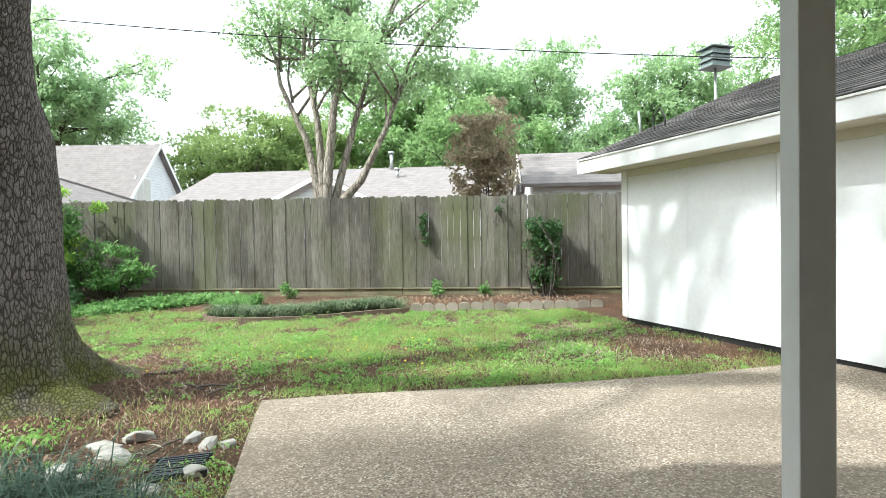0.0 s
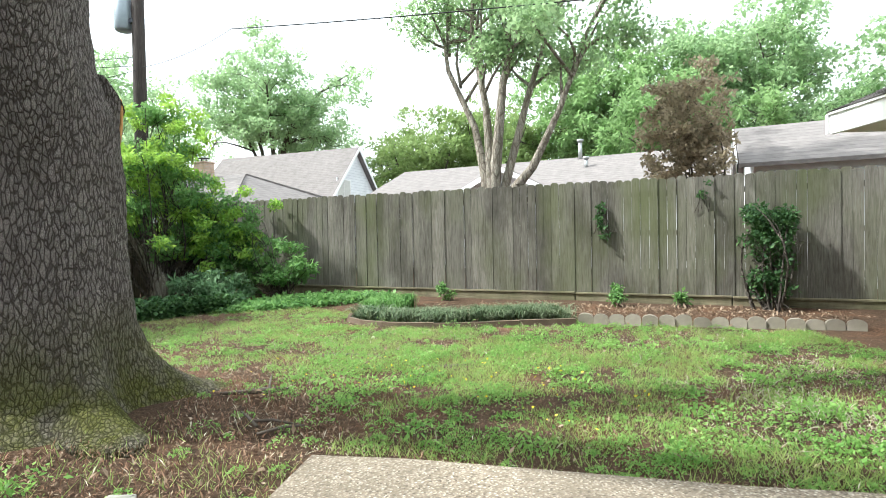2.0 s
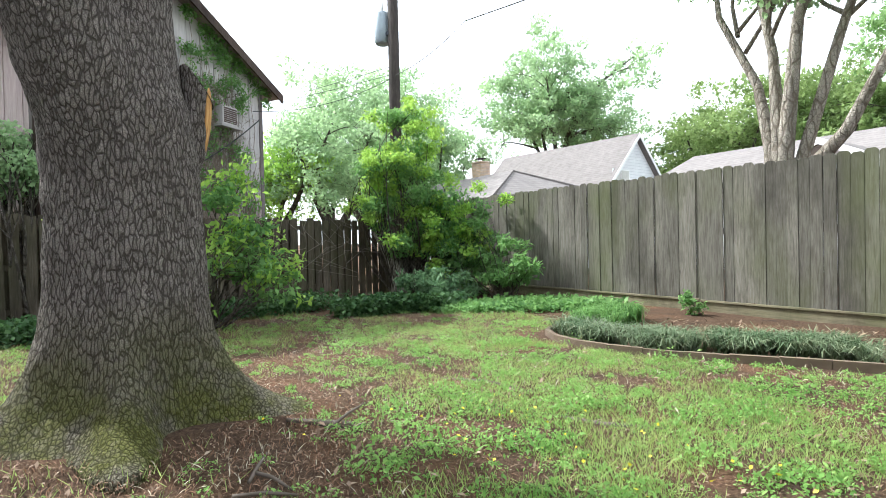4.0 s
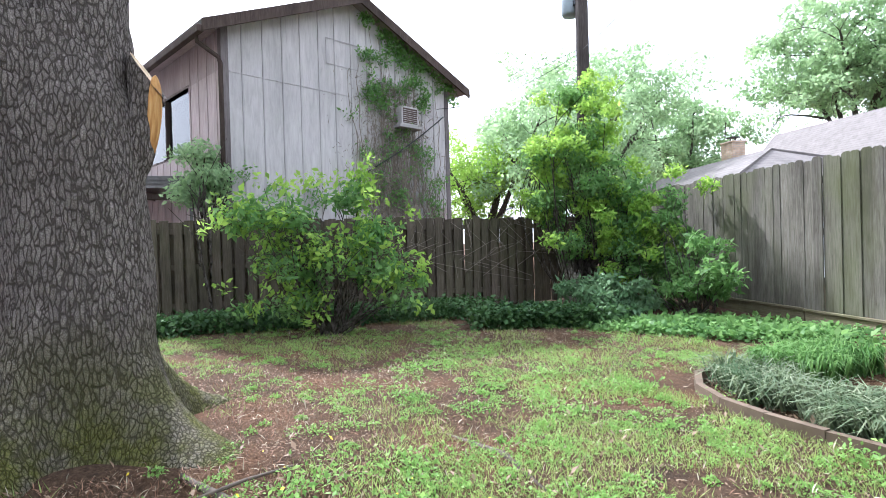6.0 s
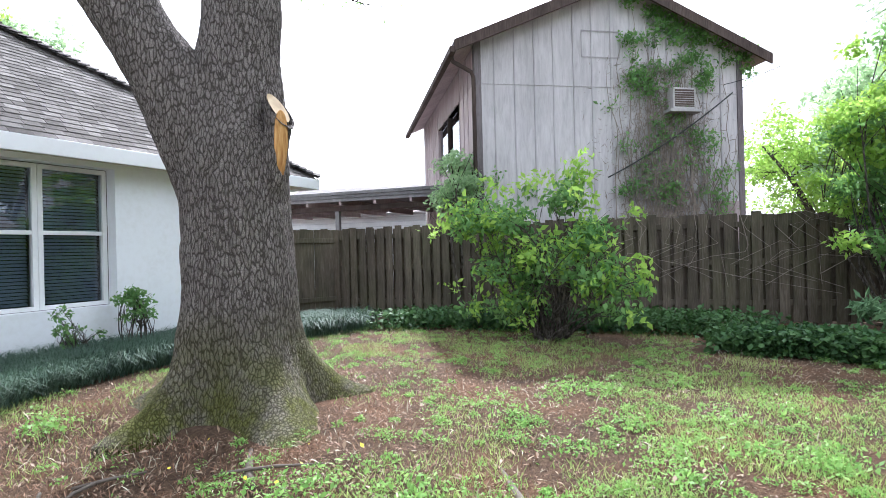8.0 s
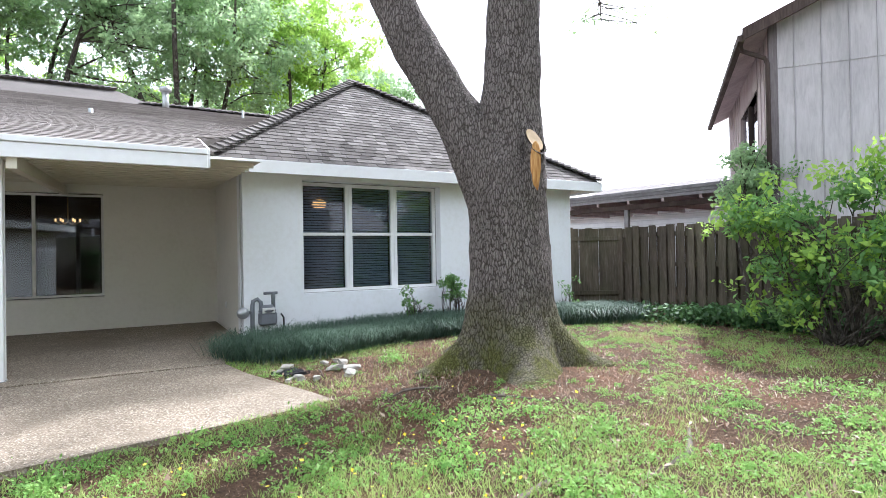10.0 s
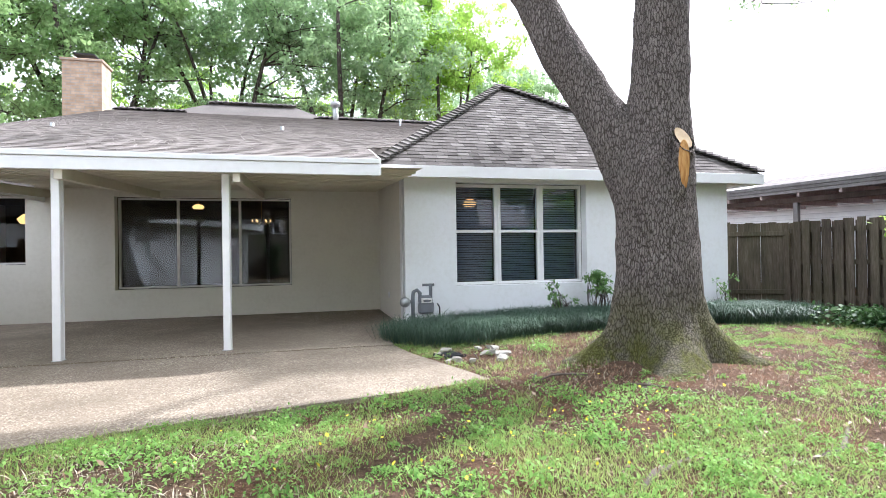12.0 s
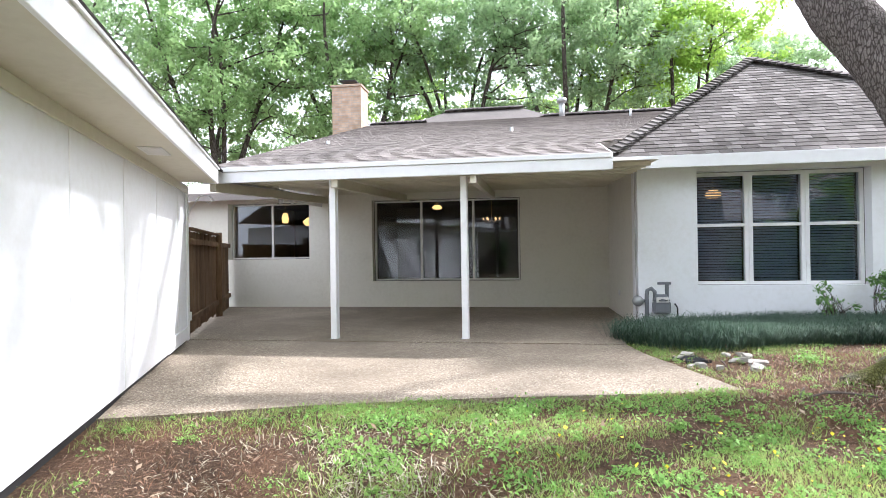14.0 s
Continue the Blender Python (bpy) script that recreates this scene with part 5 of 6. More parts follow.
for k in range(64):
    s = [(-0.3, 0.3, 6.4), (1.8, -1.6, 6.1), (-0.2, 0.6, 8.0), (2.2, -1.85, 7.6), (1.5, 1.5, 6.4)][k % 5]
    w = _r.uniform(0, 2 * math.pi)
    L = _r.uniform(1.0, 6.5)
    tip = (s[0] + L * math.cos(w), s[1] - 0.8 + L * math.sin(w), _r.uniform(8.2, 12.5))
    limb = bend(_r, s, tip, 6, 0.08, 0.06)
    tb.add(limb, [0.07 * (1 - 0.85 * i / 6) for i in range(7)], 6, False)
    tips += [limb[5], limb[6]]
    for _ in range(5):
        t2 = np.array(tip) + _r.normal(size=3) * np.array([0.9, 0.9, 0.45])
        tb.add(bend(_r, limb[4], t2, 3, 0.1, 0.0), [0.02, 0.016, 0.011, 0.005], 4, False)
        tips.append(t2)
# unseen leafy bough over the wing roof, added to shade the patio corner
bough = bend(_r, (1.0, -1.0, 6.0), (-3.3, -4.9, 8.1), 7, 0.05, 0.08)
tb.add(bough, [0.09, 0.08, 0.07, 0.06, 0.05, 0.04, 0.03, 0.02], 6, False)
for _ in range(46):
    t2 = np.array([-3.3, -4.8, 8.1]) + _r.uniform(-1, 1, 3) * np.array([1.1, 0.75, 0.35])
    tb.add(bend(_r, bough[5], t2, 3, 0.1, 0.0), [0.018, 0.014, 0.01, 0.005], 4, False)
    tips += [t2, t2]
# one thin bough that droops into view
droop = [(-0.3, 0.3, 6.2), (-1.2, -0.2, 6.3), (-2.0, -0.8, 5.9), (-2.6, -1.15, 5.2), (-2.75, -1.25, 4.75)]
tb.add(droop, [0.06, 0.045, 0.03, 0.018, 0.006], 6, False)
dq = []
for k in range(46):
    p = np.array(droop[2]) + (np.array(droop[4]) - np.array(droop[2])) * _r.uniform(-0.05, 1)
    e = p + np.array([_r.normal() * 0.38, _r.normal() * 0.38, -_r.uniform(-0.05, 0.3)])
    tb.add([p, (p + e) / 2 + _r.normal(size=3) * 0.03, e], [0.009, 0.006, 0.003], 4, False)
    dq += [e, (p + e) / 2]
put("branch", tb.mesh("branch", OAK_BARK), oak)
leafy = [p for p in tips if not (p[0] < -1.0 and p[1] > -2.6)]
lq = np.concatenate([leaf_quads(_r, blob_points(_r, 24000, leafy, 0.5), 0.10, 0.45), leaf_quads(_r, blob_points(_r, 900, dq, 0.12), 0.05, 0.4)])
put("crown", quads_mesh("crown", lq, LEAF_OAK), oak)
# sawn stub on the trunk: a short upright limb end cut at a slant
stub = put("stub", bpy.data.meshes.new("stub"), oak, "sawn-off limb with bare orange wood")
_sv, _sf = bark_tube([(0.05, 0.33, 1.5), (0.04, 0.41, 1.85), (0.02, 0.465, 2.2), (0.02, 0.48, 2.46)], [0.08, 0.105, 0.10, 0.10], 80, 90)


def cut_z(x, y):
    return 2.36 - 1.45 * (y - 0.475)


_sv = [Vector((p.x, p.y, min(p.z, cut_z(p.x, p.y)))) for p in _sv]
put("stub_bark", mesh_of("stub_bark", _sv, _sf, OAK_BARK, True), stub)
bm = bmesh.new()
bmesh.ops.create_circle(bm, cap_ends=True, segments=28, radius=0.082)
for v in bm.verts:
    x, y = v.co.x + 0.02, v.co.y + 0.475
    v.co = Vector((x, y, cut_z(x, y) + 0.006))
part("sawn_end", bm, CUT_FACE, stub, "pale sawn limb end")
bm = bmesh.new()
bmesh.ops.create_uvsphere(bm, u_segments=18, v_segments=16, radius=1.0)
for v in bm.verts:
    z = v.co.z
    v.co = Vector((v.co.x * 0.068 * (0.75 + 0.25 * z), v.co.y * 0.02 + 0.09 - 0.02 * z * z, z * 0.29))
part("bare_wood", bm, CUT_WOOD, stub, "bare orange torn wood", pose(0.025, 0.455, 2.05, -8, 0, -26))


# ---------------------------------------------------------------- background trees
def far_tree(x, y, h, crown, radii, seed, leaf=LEAF_FAR, n=9000, size=0.26, r=0.22, clumps=30, clump_r=1.2, stems=1, bark=TREE_BARK, label="tall leafy green tree beyond the fence", group="trees beyond the fence", fork=0.35):
    return tree("tree", label, (x, y, 0), h, crown, radii, r, bark, leaf, seed, clumps, clump_r, n, size, stems, fork, group)


OLIVE = leaf_material("olive_tree_leaf", (0.10, 0.17, 0.05), (0.21, 0.31, 0.10), (0.34, 0.44, 0.17))
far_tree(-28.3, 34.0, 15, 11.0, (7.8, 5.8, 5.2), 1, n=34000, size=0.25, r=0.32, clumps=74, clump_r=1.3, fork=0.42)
far_tree(-17.0, 36, 10, 6.4, (5.4, 4, 3.8), 2, OLIVE, 22000, 0.24, clumps=60, stems=6)
far_tree(-11.5, 37, 10, 6.8, (5.6, 4, 4.0), 3, OLIVE, 22000, 0.24, clumps=60, stems=6)
far_tree(-5.0, 38, 14, 9.0, (6.0, 4, 4.6), 4, LEAF_OAK, 32000, 0.27, clump_r=1.4, clumps=70)
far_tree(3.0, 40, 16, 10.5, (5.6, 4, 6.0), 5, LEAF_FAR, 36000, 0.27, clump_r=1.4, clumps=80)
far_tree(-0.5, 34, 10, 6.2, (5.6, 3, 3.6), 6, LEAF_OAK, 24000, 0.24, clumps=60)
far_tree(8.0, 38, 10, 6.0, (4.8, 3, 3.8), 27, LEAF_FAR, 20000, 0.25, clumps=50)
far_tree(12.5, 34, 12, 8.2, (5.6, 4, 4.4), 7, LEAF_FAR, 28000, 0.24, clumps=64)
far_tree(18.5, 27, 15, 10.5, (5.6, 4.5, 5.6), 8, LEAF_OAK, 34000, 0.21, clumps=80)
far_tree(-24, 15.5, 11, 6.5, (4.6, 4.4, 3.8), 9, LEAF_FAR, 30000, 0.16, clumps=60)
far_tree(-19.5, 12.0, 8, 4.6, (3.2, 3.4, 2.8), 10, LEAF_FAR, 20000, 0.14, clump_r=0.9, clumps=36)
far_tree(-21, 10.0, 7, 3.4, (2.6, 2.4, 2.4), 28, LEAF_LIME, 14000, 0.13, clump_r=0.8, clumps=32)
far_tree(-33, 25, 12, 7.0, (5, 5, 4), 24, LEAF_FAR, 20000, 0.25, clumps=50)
far_tree(-27, 4, 9, 4.2, (3.6, 3.6, 2.2), 25, LEAF_FAR, 6000, 0.26)
far_tree(-46, -14, 16, 11.5, (2.2, 2.2, 2.2), 26, LEAF_FAR, 2500, 0.4, r=0.2, clumps=14, clump_r=0.9, label="lone far pine with a tufted top")
# pale multi-stemmed tree close behind the fence
_r = np.random.default_rng(12)
pale = thing("tree", "pale-barked multi-stemmed tree with drooping leaves behind the fence", "tree", pose(-4.0, 13.5, 0), "trees beyond the fence")
tb = Tubes()
tips = []
for a, b, c, r0 in (((0, 0, 0), (-0.12, 0.1, 2.6), (-1.35, 0.6, 6.2), 0.15), ((0.05, 0, 0), (0.05, 0, 2.7), (-0.45, 0.3, 7.0), 0.15), ((0.1, 0, 0), (0.16, 0.0, 2.8), (0.75, 0.2, 7.4), 0.16), ((0.15, 0.05, 0), (0.35, 0.1, 2.4), (1.6, 0.4, 6.8), 0.13), ((0.2, 0, 1.9), (1.05, -0.1, 2.75), (2.55, 0.1, 6.2), 0.12)):
    m = [np.array(a), (np.array(a) + np.array(b)) / 2 + _r.normal(size=3) * 0.03, np.array(b), (np.array(b) * 0.6 + np.array(c) * 0.4) + _r.normal(size=3) * 0.12, (np.array(b) * 0.25 + np.array(c) * 0.75) + _r.normal(size=3) * 0.12, np.array(c)]
    tb.add(m, [r0, r0 * 0.95, r0 * 0.8, r0 * 0.55, r0 * 0.38, r0 * 0.2], 10, False)
    for k in range(9):
        s = m[3] + (m[5] - m[3]) * _r.random()
        e = s + np.array([_r.normal() * 1.25, _r.normal() * 1.0, abs(_r.normal()) * 1.3 + 0.3])
        p = bend(_r, s, e, 4, 0.08, 0.05)
        tb.add(p, [0.045, 0.034, 0.024, 0.014, 0.007], 5, False)
        tips += [p[2], p[3], p[4], p[4]]
put("trunk", tb.mesh("trunk", PALE_BARK), pale)
put("crown", quads_mesh("crown", leaf_quads(_r, blob_points(_r, 24000, tips, 0.55), 0.105, 0.55), LEAF_FAR), pale)
# small brown-leaved tree
tree("tree", "small brown-leaved conical tree behind the fence", (0.15, 15.2, 0), 5.4, 3.4, (0.95, 0.9, 1.85), 0.05, TREE_BARK, LEAF_BROWN, 41, 60, 0.3, 8200, 0.11, 1, 0.1, "trees beyond the fence")
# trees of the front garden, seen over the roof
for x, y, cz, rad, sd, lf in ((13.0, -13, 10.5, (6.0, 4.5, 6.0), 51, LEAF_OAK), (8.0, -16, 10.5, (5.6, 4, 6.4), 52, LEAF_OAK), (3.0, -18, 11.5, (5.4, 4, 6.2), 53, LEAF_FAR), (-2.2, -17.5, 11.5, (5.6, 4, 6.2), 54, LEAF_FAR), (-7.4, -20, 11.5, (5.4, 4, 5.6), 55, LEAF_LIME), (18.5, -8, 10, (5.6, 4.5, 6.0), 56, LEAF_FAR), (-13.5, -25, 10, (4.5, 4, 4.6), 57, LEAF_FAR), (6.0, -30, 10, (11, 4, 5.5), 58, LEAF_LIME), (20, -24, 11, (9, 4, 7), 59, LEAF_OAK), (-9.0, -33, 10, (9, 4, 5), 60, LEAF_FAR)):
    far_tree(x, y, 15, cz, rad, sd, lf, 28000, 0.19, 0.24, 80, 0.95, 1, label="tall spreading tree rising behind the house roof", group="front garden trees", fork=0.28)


# ---------------------------------------------------------------- shrubs and beds
def shrub(name, label, base, clumps, radius, n, size, leaf, seed, category="shrub", stems=7, bark=TREE_BARK, width=0.5, stem_r=0.02, group="", young=0):
    """A shrub: stems from the base to the given clump centres, and leaves round them."""
    rng = np.random.default_rng(seed)
    s = thing(name, label, category, pose(*base), group)
    tb = Tubes()
    cl = np.array(clumps, float)
    for k in range(max(stems, len(cl))):
        c = cl[k % len(cl)]
        p = bend(rng, (rng.normal() * 0.1, rng.normal() * 0.1, -0.05), c + rng.normal(size=3) * radius * 0.4, 5, 0.1, 0.05)
        tb.add(p, [stem_r * (1 - 0.7 * i / 5) for i in range(6)], 5, False)
        for _ in range(4):
            e = p[4] + rng.normal(size=3) * radius * 0.7
            tb.add([p[3], (p[3] + e) / 2 + rng.normal(size=3) * 0.03, e], [stem_r * 0.4, stem_r * 0.3, stem_r * 0.12], 4, False)
    put("woody_stem", tb.mesh("woody_stem", bark), s)
    put("foliage", quads_mesh("foliage", leaf_quads(rng, blob_points(rng, n, cl, radius), size, width), leaf), s)
    if young:
        top = cl[rng.integers(0, len(cl), 110)] + rng.normal(size=(110, 3)) * radius * 1.0 + np.array([0, 0, radius * 0.4])
        put("new_growth", quads_mesh("new_growth", leaf_quads(rng, blob_points(rng, young, top, 0.2), size * 1.05, width), LEAF_LIME), s, "bright yellow-green young shoots")
    return s


def spread(rng, n, cx, cy, cz, rx, ry, rz):
    d = rng.normal(size=(n, 3))
    d /= np.linalg.norm(d, axis=1)[:, None]
    return np.array([cx, cy, cz]) + d * np.array([rx, ry, rz]) * (rng.random(n) ** 0.5)[:, None]


_r = np.random.default_rng(71)
shrub("rambling_shrub", "large rambling green shrub with yellow-green shoots against the fence", (-8.0, 5.2, 0), np.concatenate([spread(_r, 14, 0, -0.95, 1.65, 0.4, 0.6, 0.35), spread(_r, 18, 0.1, -0.1, 1.15, 0.5, 1.1, 0.6), spread(_r, 12, 0.2, 0.75, 0.95, 0.4, 0.5, 0.6), spread(_r, 8, 0.1, -0.5, 0.55, 0.3, 1.0, 0.35), spread(_r, 5, 0, 0.2, 1.95, 0.25, 0.25, 0.25)]), 0.24, 4300, 0.09, LEAF_BUSH, 72, young=2500, stem_r=0.014)
shrub("leaning_shrub", "light green shrub growing beside the tall grey building", (-9.9, 3.0, 0), spread(_r, 14, -0.1, -0.2, 2.55, 0.5, 0.6, 0.5), 0.32, 4200, 0.085, LEAF_FAR, 73, stem_r=0.03)
# corner bush with its thick pale stump
cb = shrub("corner_bush", "tall bright green bush in the fence corner", (-9.9, 9.5, 0), np.concatenate([spread(_r, 30, 0.1, 0.1, 2.2, 1.0, 1.2, 0.8), spread(_r, 16, -0.1, -0.2, 3.0, 0.8, 0.9, 0.7), spread(_r, 14, 0.9, 0.8, 1.6, 0.9, 0.7, 0.8), spread(_r, 8, -0.2, 0.2, 3.9, 0.5, 0.5, 0.5), spread(_r, 8, 0.6, 0.7, 0.8, 0.9, 0.5, 0.5), spread(_r, 22, 0.4, 0.3, 1.3, 1.0, 0.9, 0.6)]), 0.28, 20000, 0.075, LEAF_BUSH, 74, stem_r=0.018, young=14000)
put("stump", Tubes().add([(0.1, -0.1, -0.1), (0.12, -0.1, 0.5), (-0.1, -0.25, 1.1), (-0.3, -0.4, 1.5)], [0.21, 0.16, 0.15, 0.12], 14).mesh("stump", PALE_BARK), cb, "thick pale split stump")
shrub("feathery_shrub", "blue-green feathery shrub in front of the corner bush", (-8.3, 9.2, 0), spread(_r, 32, 0, 0.2, 0.36, 0.75, 0.75, 0.3), 0.16, 5200, 0.10, LEAF_BLUE, 75, width=0.35, stem_r=0.01)
shrub("nandina", "blue-green nandina shrub beside the back fence", (-7.3, 10.3, 0), np.concatenate([spread(_r, 34, -0.5, 0.1, 0.7, 1.3, 0.5, 0.6), spread(_r, 10, -1.2, 0.2, 1.5, 0.6, 0.4, 0.5)]), 0.19, 5600, 0.10, LEAF_BUSH, 76, width=0.38, stem_r=0.01)
shrub("fence_shrub", "upright dark green shrub against the back fence", (1.25, 11.0, 0.05), np.concatenate([spread(_r, 16, 0, 0, 1.25, 0.33, 0.18, 0.45), spread(_r, 8, 0.05, 0, 0.55, 0.25, 0.15, 0.4)]), 0.2, 5200, 0.06, LEAF_IVY, 77)
shrub("fence_vine", "small vine hanging on the back fence", (-1.15, 11.24, 1.3), spread(_r, 5, 0, 0, 0.2, 0.08, 0.02, 0.32), 0.1, 260, 0.06, LEAF_IVY, 78, category="vine", stem_r=0.006)
shrub("fence_vine", "thin vine sprig at the fence top", (0.4, 11.24, 1.6), spread(_r, 4, 0, 0, 0.25, 0.1, 0.02, 0.25), 0.08, 130, 0.05, LEAF_IVY, 79, category="vine", stem_r=0.006)
for x, y, h, sd in ((-3.9, 10.8, 0.35, 80), (-0.9, 10.7, 0.4, 81), (0.1, 10.8, 0.3, 82)):
    shrub("small_plant", "small leafy plant in the planting bed", (x, y, 0.05), spread(_r, 5, 0, 0, h * 0.6, 0.15, 0.12, h * 0.4), 0.1, 300, 0.06, LEAF_BUSH, sd, stem_r=0.006, group="bed plants")
# thin shrubs along the wing wall
shrub("wall_shrub", "thin upright shrub by the wing window", (-4.9, 0.75, 0), spread(_r, 16, 0, 0, 0.66, 0.26, 0.14, 0.32), 0.1, 900, 0.05, LEAF_BUSH, 83, stem_r=0.010)
shrub("wall_shrub", "sparse twiggy shrub by the wing wall", (-4.1, 0.75, 0), spread(_r, 14, 0, 0, 0.46, 0.5, 0.12, 0.26), 0.07, 330, 0.05, LEAF_BUSH, 84, stem_r=0.009)
shrub("wall_shrub", "sparse twiggy shrub by the wing corner", (-7.6, 0.7, 0), spread(_r, 10, 0, 0, 0.5, 0.35, 0.2, 0.35), 0.1, 120, 0.05, LEAF_BUSH, 85, stem_r=0.009)


def blades(rng, x, y, z, length, lean, width):
    """Arching strap leaves, two quads each, from the given roots."""
    n = len(x)
    w = rng.uniform(0, 2 * math.pi, n)
    d = np.stack([np.cos(w), np.sin(w), np.zeros(n)], 1)
    s = np.stack([-np.sin(w), np.cos(w), np.zeros(n)], 1) * (width * 0.5)
    L = length * rng.uniform(0.6, 1.25, n)
    o = np.stack([x, y, z], 1)
    ln = lean * rng.uniform(0.5, 1.3, n)
    m = o + d * (L * ln * 0.42)[:, None] + np.array([0, 0, 1]) * (L * 0.62)[:, None]
    e = o + d * (L * ln)[:, None] + np.array([0, 0, 1]) * (L * rng.uniform(0.35, 0.75, n))[:, None]
    q1 = np.stack([o - s, o + s, m + s * 0.9, m - s * 0.9], 1)
    q2 = np.stack([m - s * 0.9, m + s * 0.9, e + s * 0.12, e - s * 0.12], 1)
    return np.concatenate([q1, q2])


def strip_points(rng, n, line, half):
    """Random plan points along a broken line, within half metres of it."""
    line = np.array(line, float)
    seg = np.linalg.norm(np.diff(line, axis=0), axis=1)
    k = rng.choice(len(seg), n, p=seg / seg.sum())
    t = rng.random(n)
    p = line[k] + (line[k + 1] - line[k]) * t[:, None]
    w = rng.uniform(0, 2 * math.pi, n)
    r = half * np.sqrt(rng.random(n))
    return p[:, 0] + np.cos(w) * r, p[:, 1] + np.sin(w) * r


_r = np.random.default_rng(90)
x, y = strip_points(_r, 32000, [(-1.65, 1.35), (-1.95, 1.75), (-3.2, 1.2), (-5.2, 0.95), (-6.6, 0.95)], 0.68)
lir = blades(_r, x, y, ground_z(x, y) - 0.01, 0.40, 0.95, 0.0065)
x, y = strip_points(_r, 8000, [(-7.0, 1.15), (-8.1, 1.5)], 0.6)
lir = np.concatenate([lir, blades(_r, x, y, ground_z(x, y) - 0.01, 0.40, 0.75, 0.011)])
tagged(put("liriope_border", quads_mesh("liriope_border", lir, LEAF_LIRIOPE)), "dark green liriope border along the white wall", "ground cover", kind="stuff")
BED = [(-4.3, 8.8), (-3.9, 8.7), (-3.2, 8.85), (-2.4, 9.25), (-1.5, 9.7)]
LEAF_STRAP = leaf_material("variegated_strap_leaf", (0.035, 0.085, 0.03), (0.08, 0.155, 0.065), (0.31, 0.35, 0.22), 0.3, 0.45)
tx, ty = strip_points(_r, 62, BED, 0.26)
tx2, ty2 = strip_points(_r, 26, [(-4.4, 9.2), (-4.45, 9.9)], 0.3)
for nm, mat, cx, cy, per, lab in (("bed_liriope", LEAF_STRAP, tx, ty, 90, "arching striped liriope tufts in the edged bed"), ("bed_lilies", LEAF_BUSH, tx2, ty2, 150, "tall green strap-leaved plants in the edged bed")):
    x, y = np.repeat(cx, per) + _r.normal(size=len(cx) * per) * 0.05, np.repeat(cy, per) + _r.normal(size=len(cx) * per) * 0.05
    tagged(put(nm, quads_mesh(nm, blades(_r, x, y, ground_z(x, y) - 0.01, 0.30 if per == 90 else 0.34, 0.95 if per == 90 else 0.55, 0.013), mat)), lab, "ground cover", kind="stuff")
x, y = strip_points(_r, 1400, BED, 0.5)
x2, y2 = strip_points(_r, 2600, [(-3.8, 9.7), (-2.0, 10.2), (2.0, 10.4)], 0.6)
x, y = np.concatenate([x, x2]), np.concatenate([y, y2])
tagged(put("bed_litter", quads_mesh("bed_litter", leaf_quads(_r, np.stack([x, y, ground_z(x, y) + 0.012], 1), 0.06, 0.35, 2.0), LEAF_LITTER)), "tan dead leaves lying in the planting bed", "leaf litter", kind="stuff")
# ivy bank along the side fence
x, y = strip_points(_r, 9500, [(-8.4, 2.2), (-8.9, 4.0), (-9.2, 6.0), (-9.5, 7.6)], 0.55)
iv = np.stack([x, y, ground_z(x, y) + _r.uniform(0.02, 0.30, len(x))], 1)
x, y = strip_points(_r, 8000, [(-7.9, 7.4), (-8.0, 8.4), (-7.6, 9.0)], 0.42)
iv = np.concatenate([iv, np.stack([x, y, ground_z(x, y) + _r.uniform(0.02, 0.30, len(x))], 1)])
x, y = strip_points(_r, 7000, [(-7.6, 9.0), (-6.6, 10.0), (-5.4, 10.7)], 0.55)
iv2 = np.stack([x, y, ground_z(x, y) + _r.uniform(0.0, 0.12, len(x))], 1)
tagged(put("ivy_bank", quads_mesh("ivy_bank", leaf_quads(_r, iv, 0.065, 0.8, 0.9), LEAF_IVY)), "low bank of dark glossy ivy along the side fence", "ground cover", kind="stuff")
tagged(put("ivy_patch", quads_mesh("ivy_patch", leaf_quads(_r, iv2, 0.065, 0.75, 0.8), LEAF_BUSH)), "low leafy ground cover near the fence corner", "ground cover", kind="stuff")
# dead vine tangle over the side fence
tb = Tubes()
M = left_fence.matrix_world
for k in range(22):
    s0 = _r.uniform(5.2, 9.8)
    p = [M @ Vector((s0 + _r.normal() * 0.13 * i, 0.05 + _r.random() * 0.12, 1.78 - 0.22 * i + _r.normal() * 0.1)) for i in range(6)]
    tb.add(p, [0.005] * 6, 4, False)
tagged(put("dead_vine", tb.mesh("dead_vine", TWIG)), "tangle of bare brown vine hanging on the fence", "vine")

# ---------------------------------------------------------------- edging, stones, drain, meter
edging = thing("bed_edging", "curved brown edging of the planting bed", "edging")
_e = mesh_of("edging_piece", [(0, 0, 0), (0.37, 0, 0), (0.37, 0.065, 0), (0, 0.065, 0), (0, 0.005, 0.095), (0.37, 0.005, 0.095), (0.37, 0.06, 0.095), (0, 0.06, 0.095)], [(0, 1, 5, 4), (1, 2, 6, 5), (2, 3, 7, 6), (3, 0, 4, 7), (4, 5, 6, 7)], BROWN_EDGE)
line = [Vector(p) for p in ((-4.75, 9.35), (-4.72, 8.85), (-4.52, 8.5), (-4.15, 8.28), (-3.75, 8.22), (-3.38, 8.28), (-3.02, 8.4), (-2.66, 8.55), (-2.3, 8.72), (-1.95, 8.92), (-1.6, 9.12), (-1.25, 9.3))]
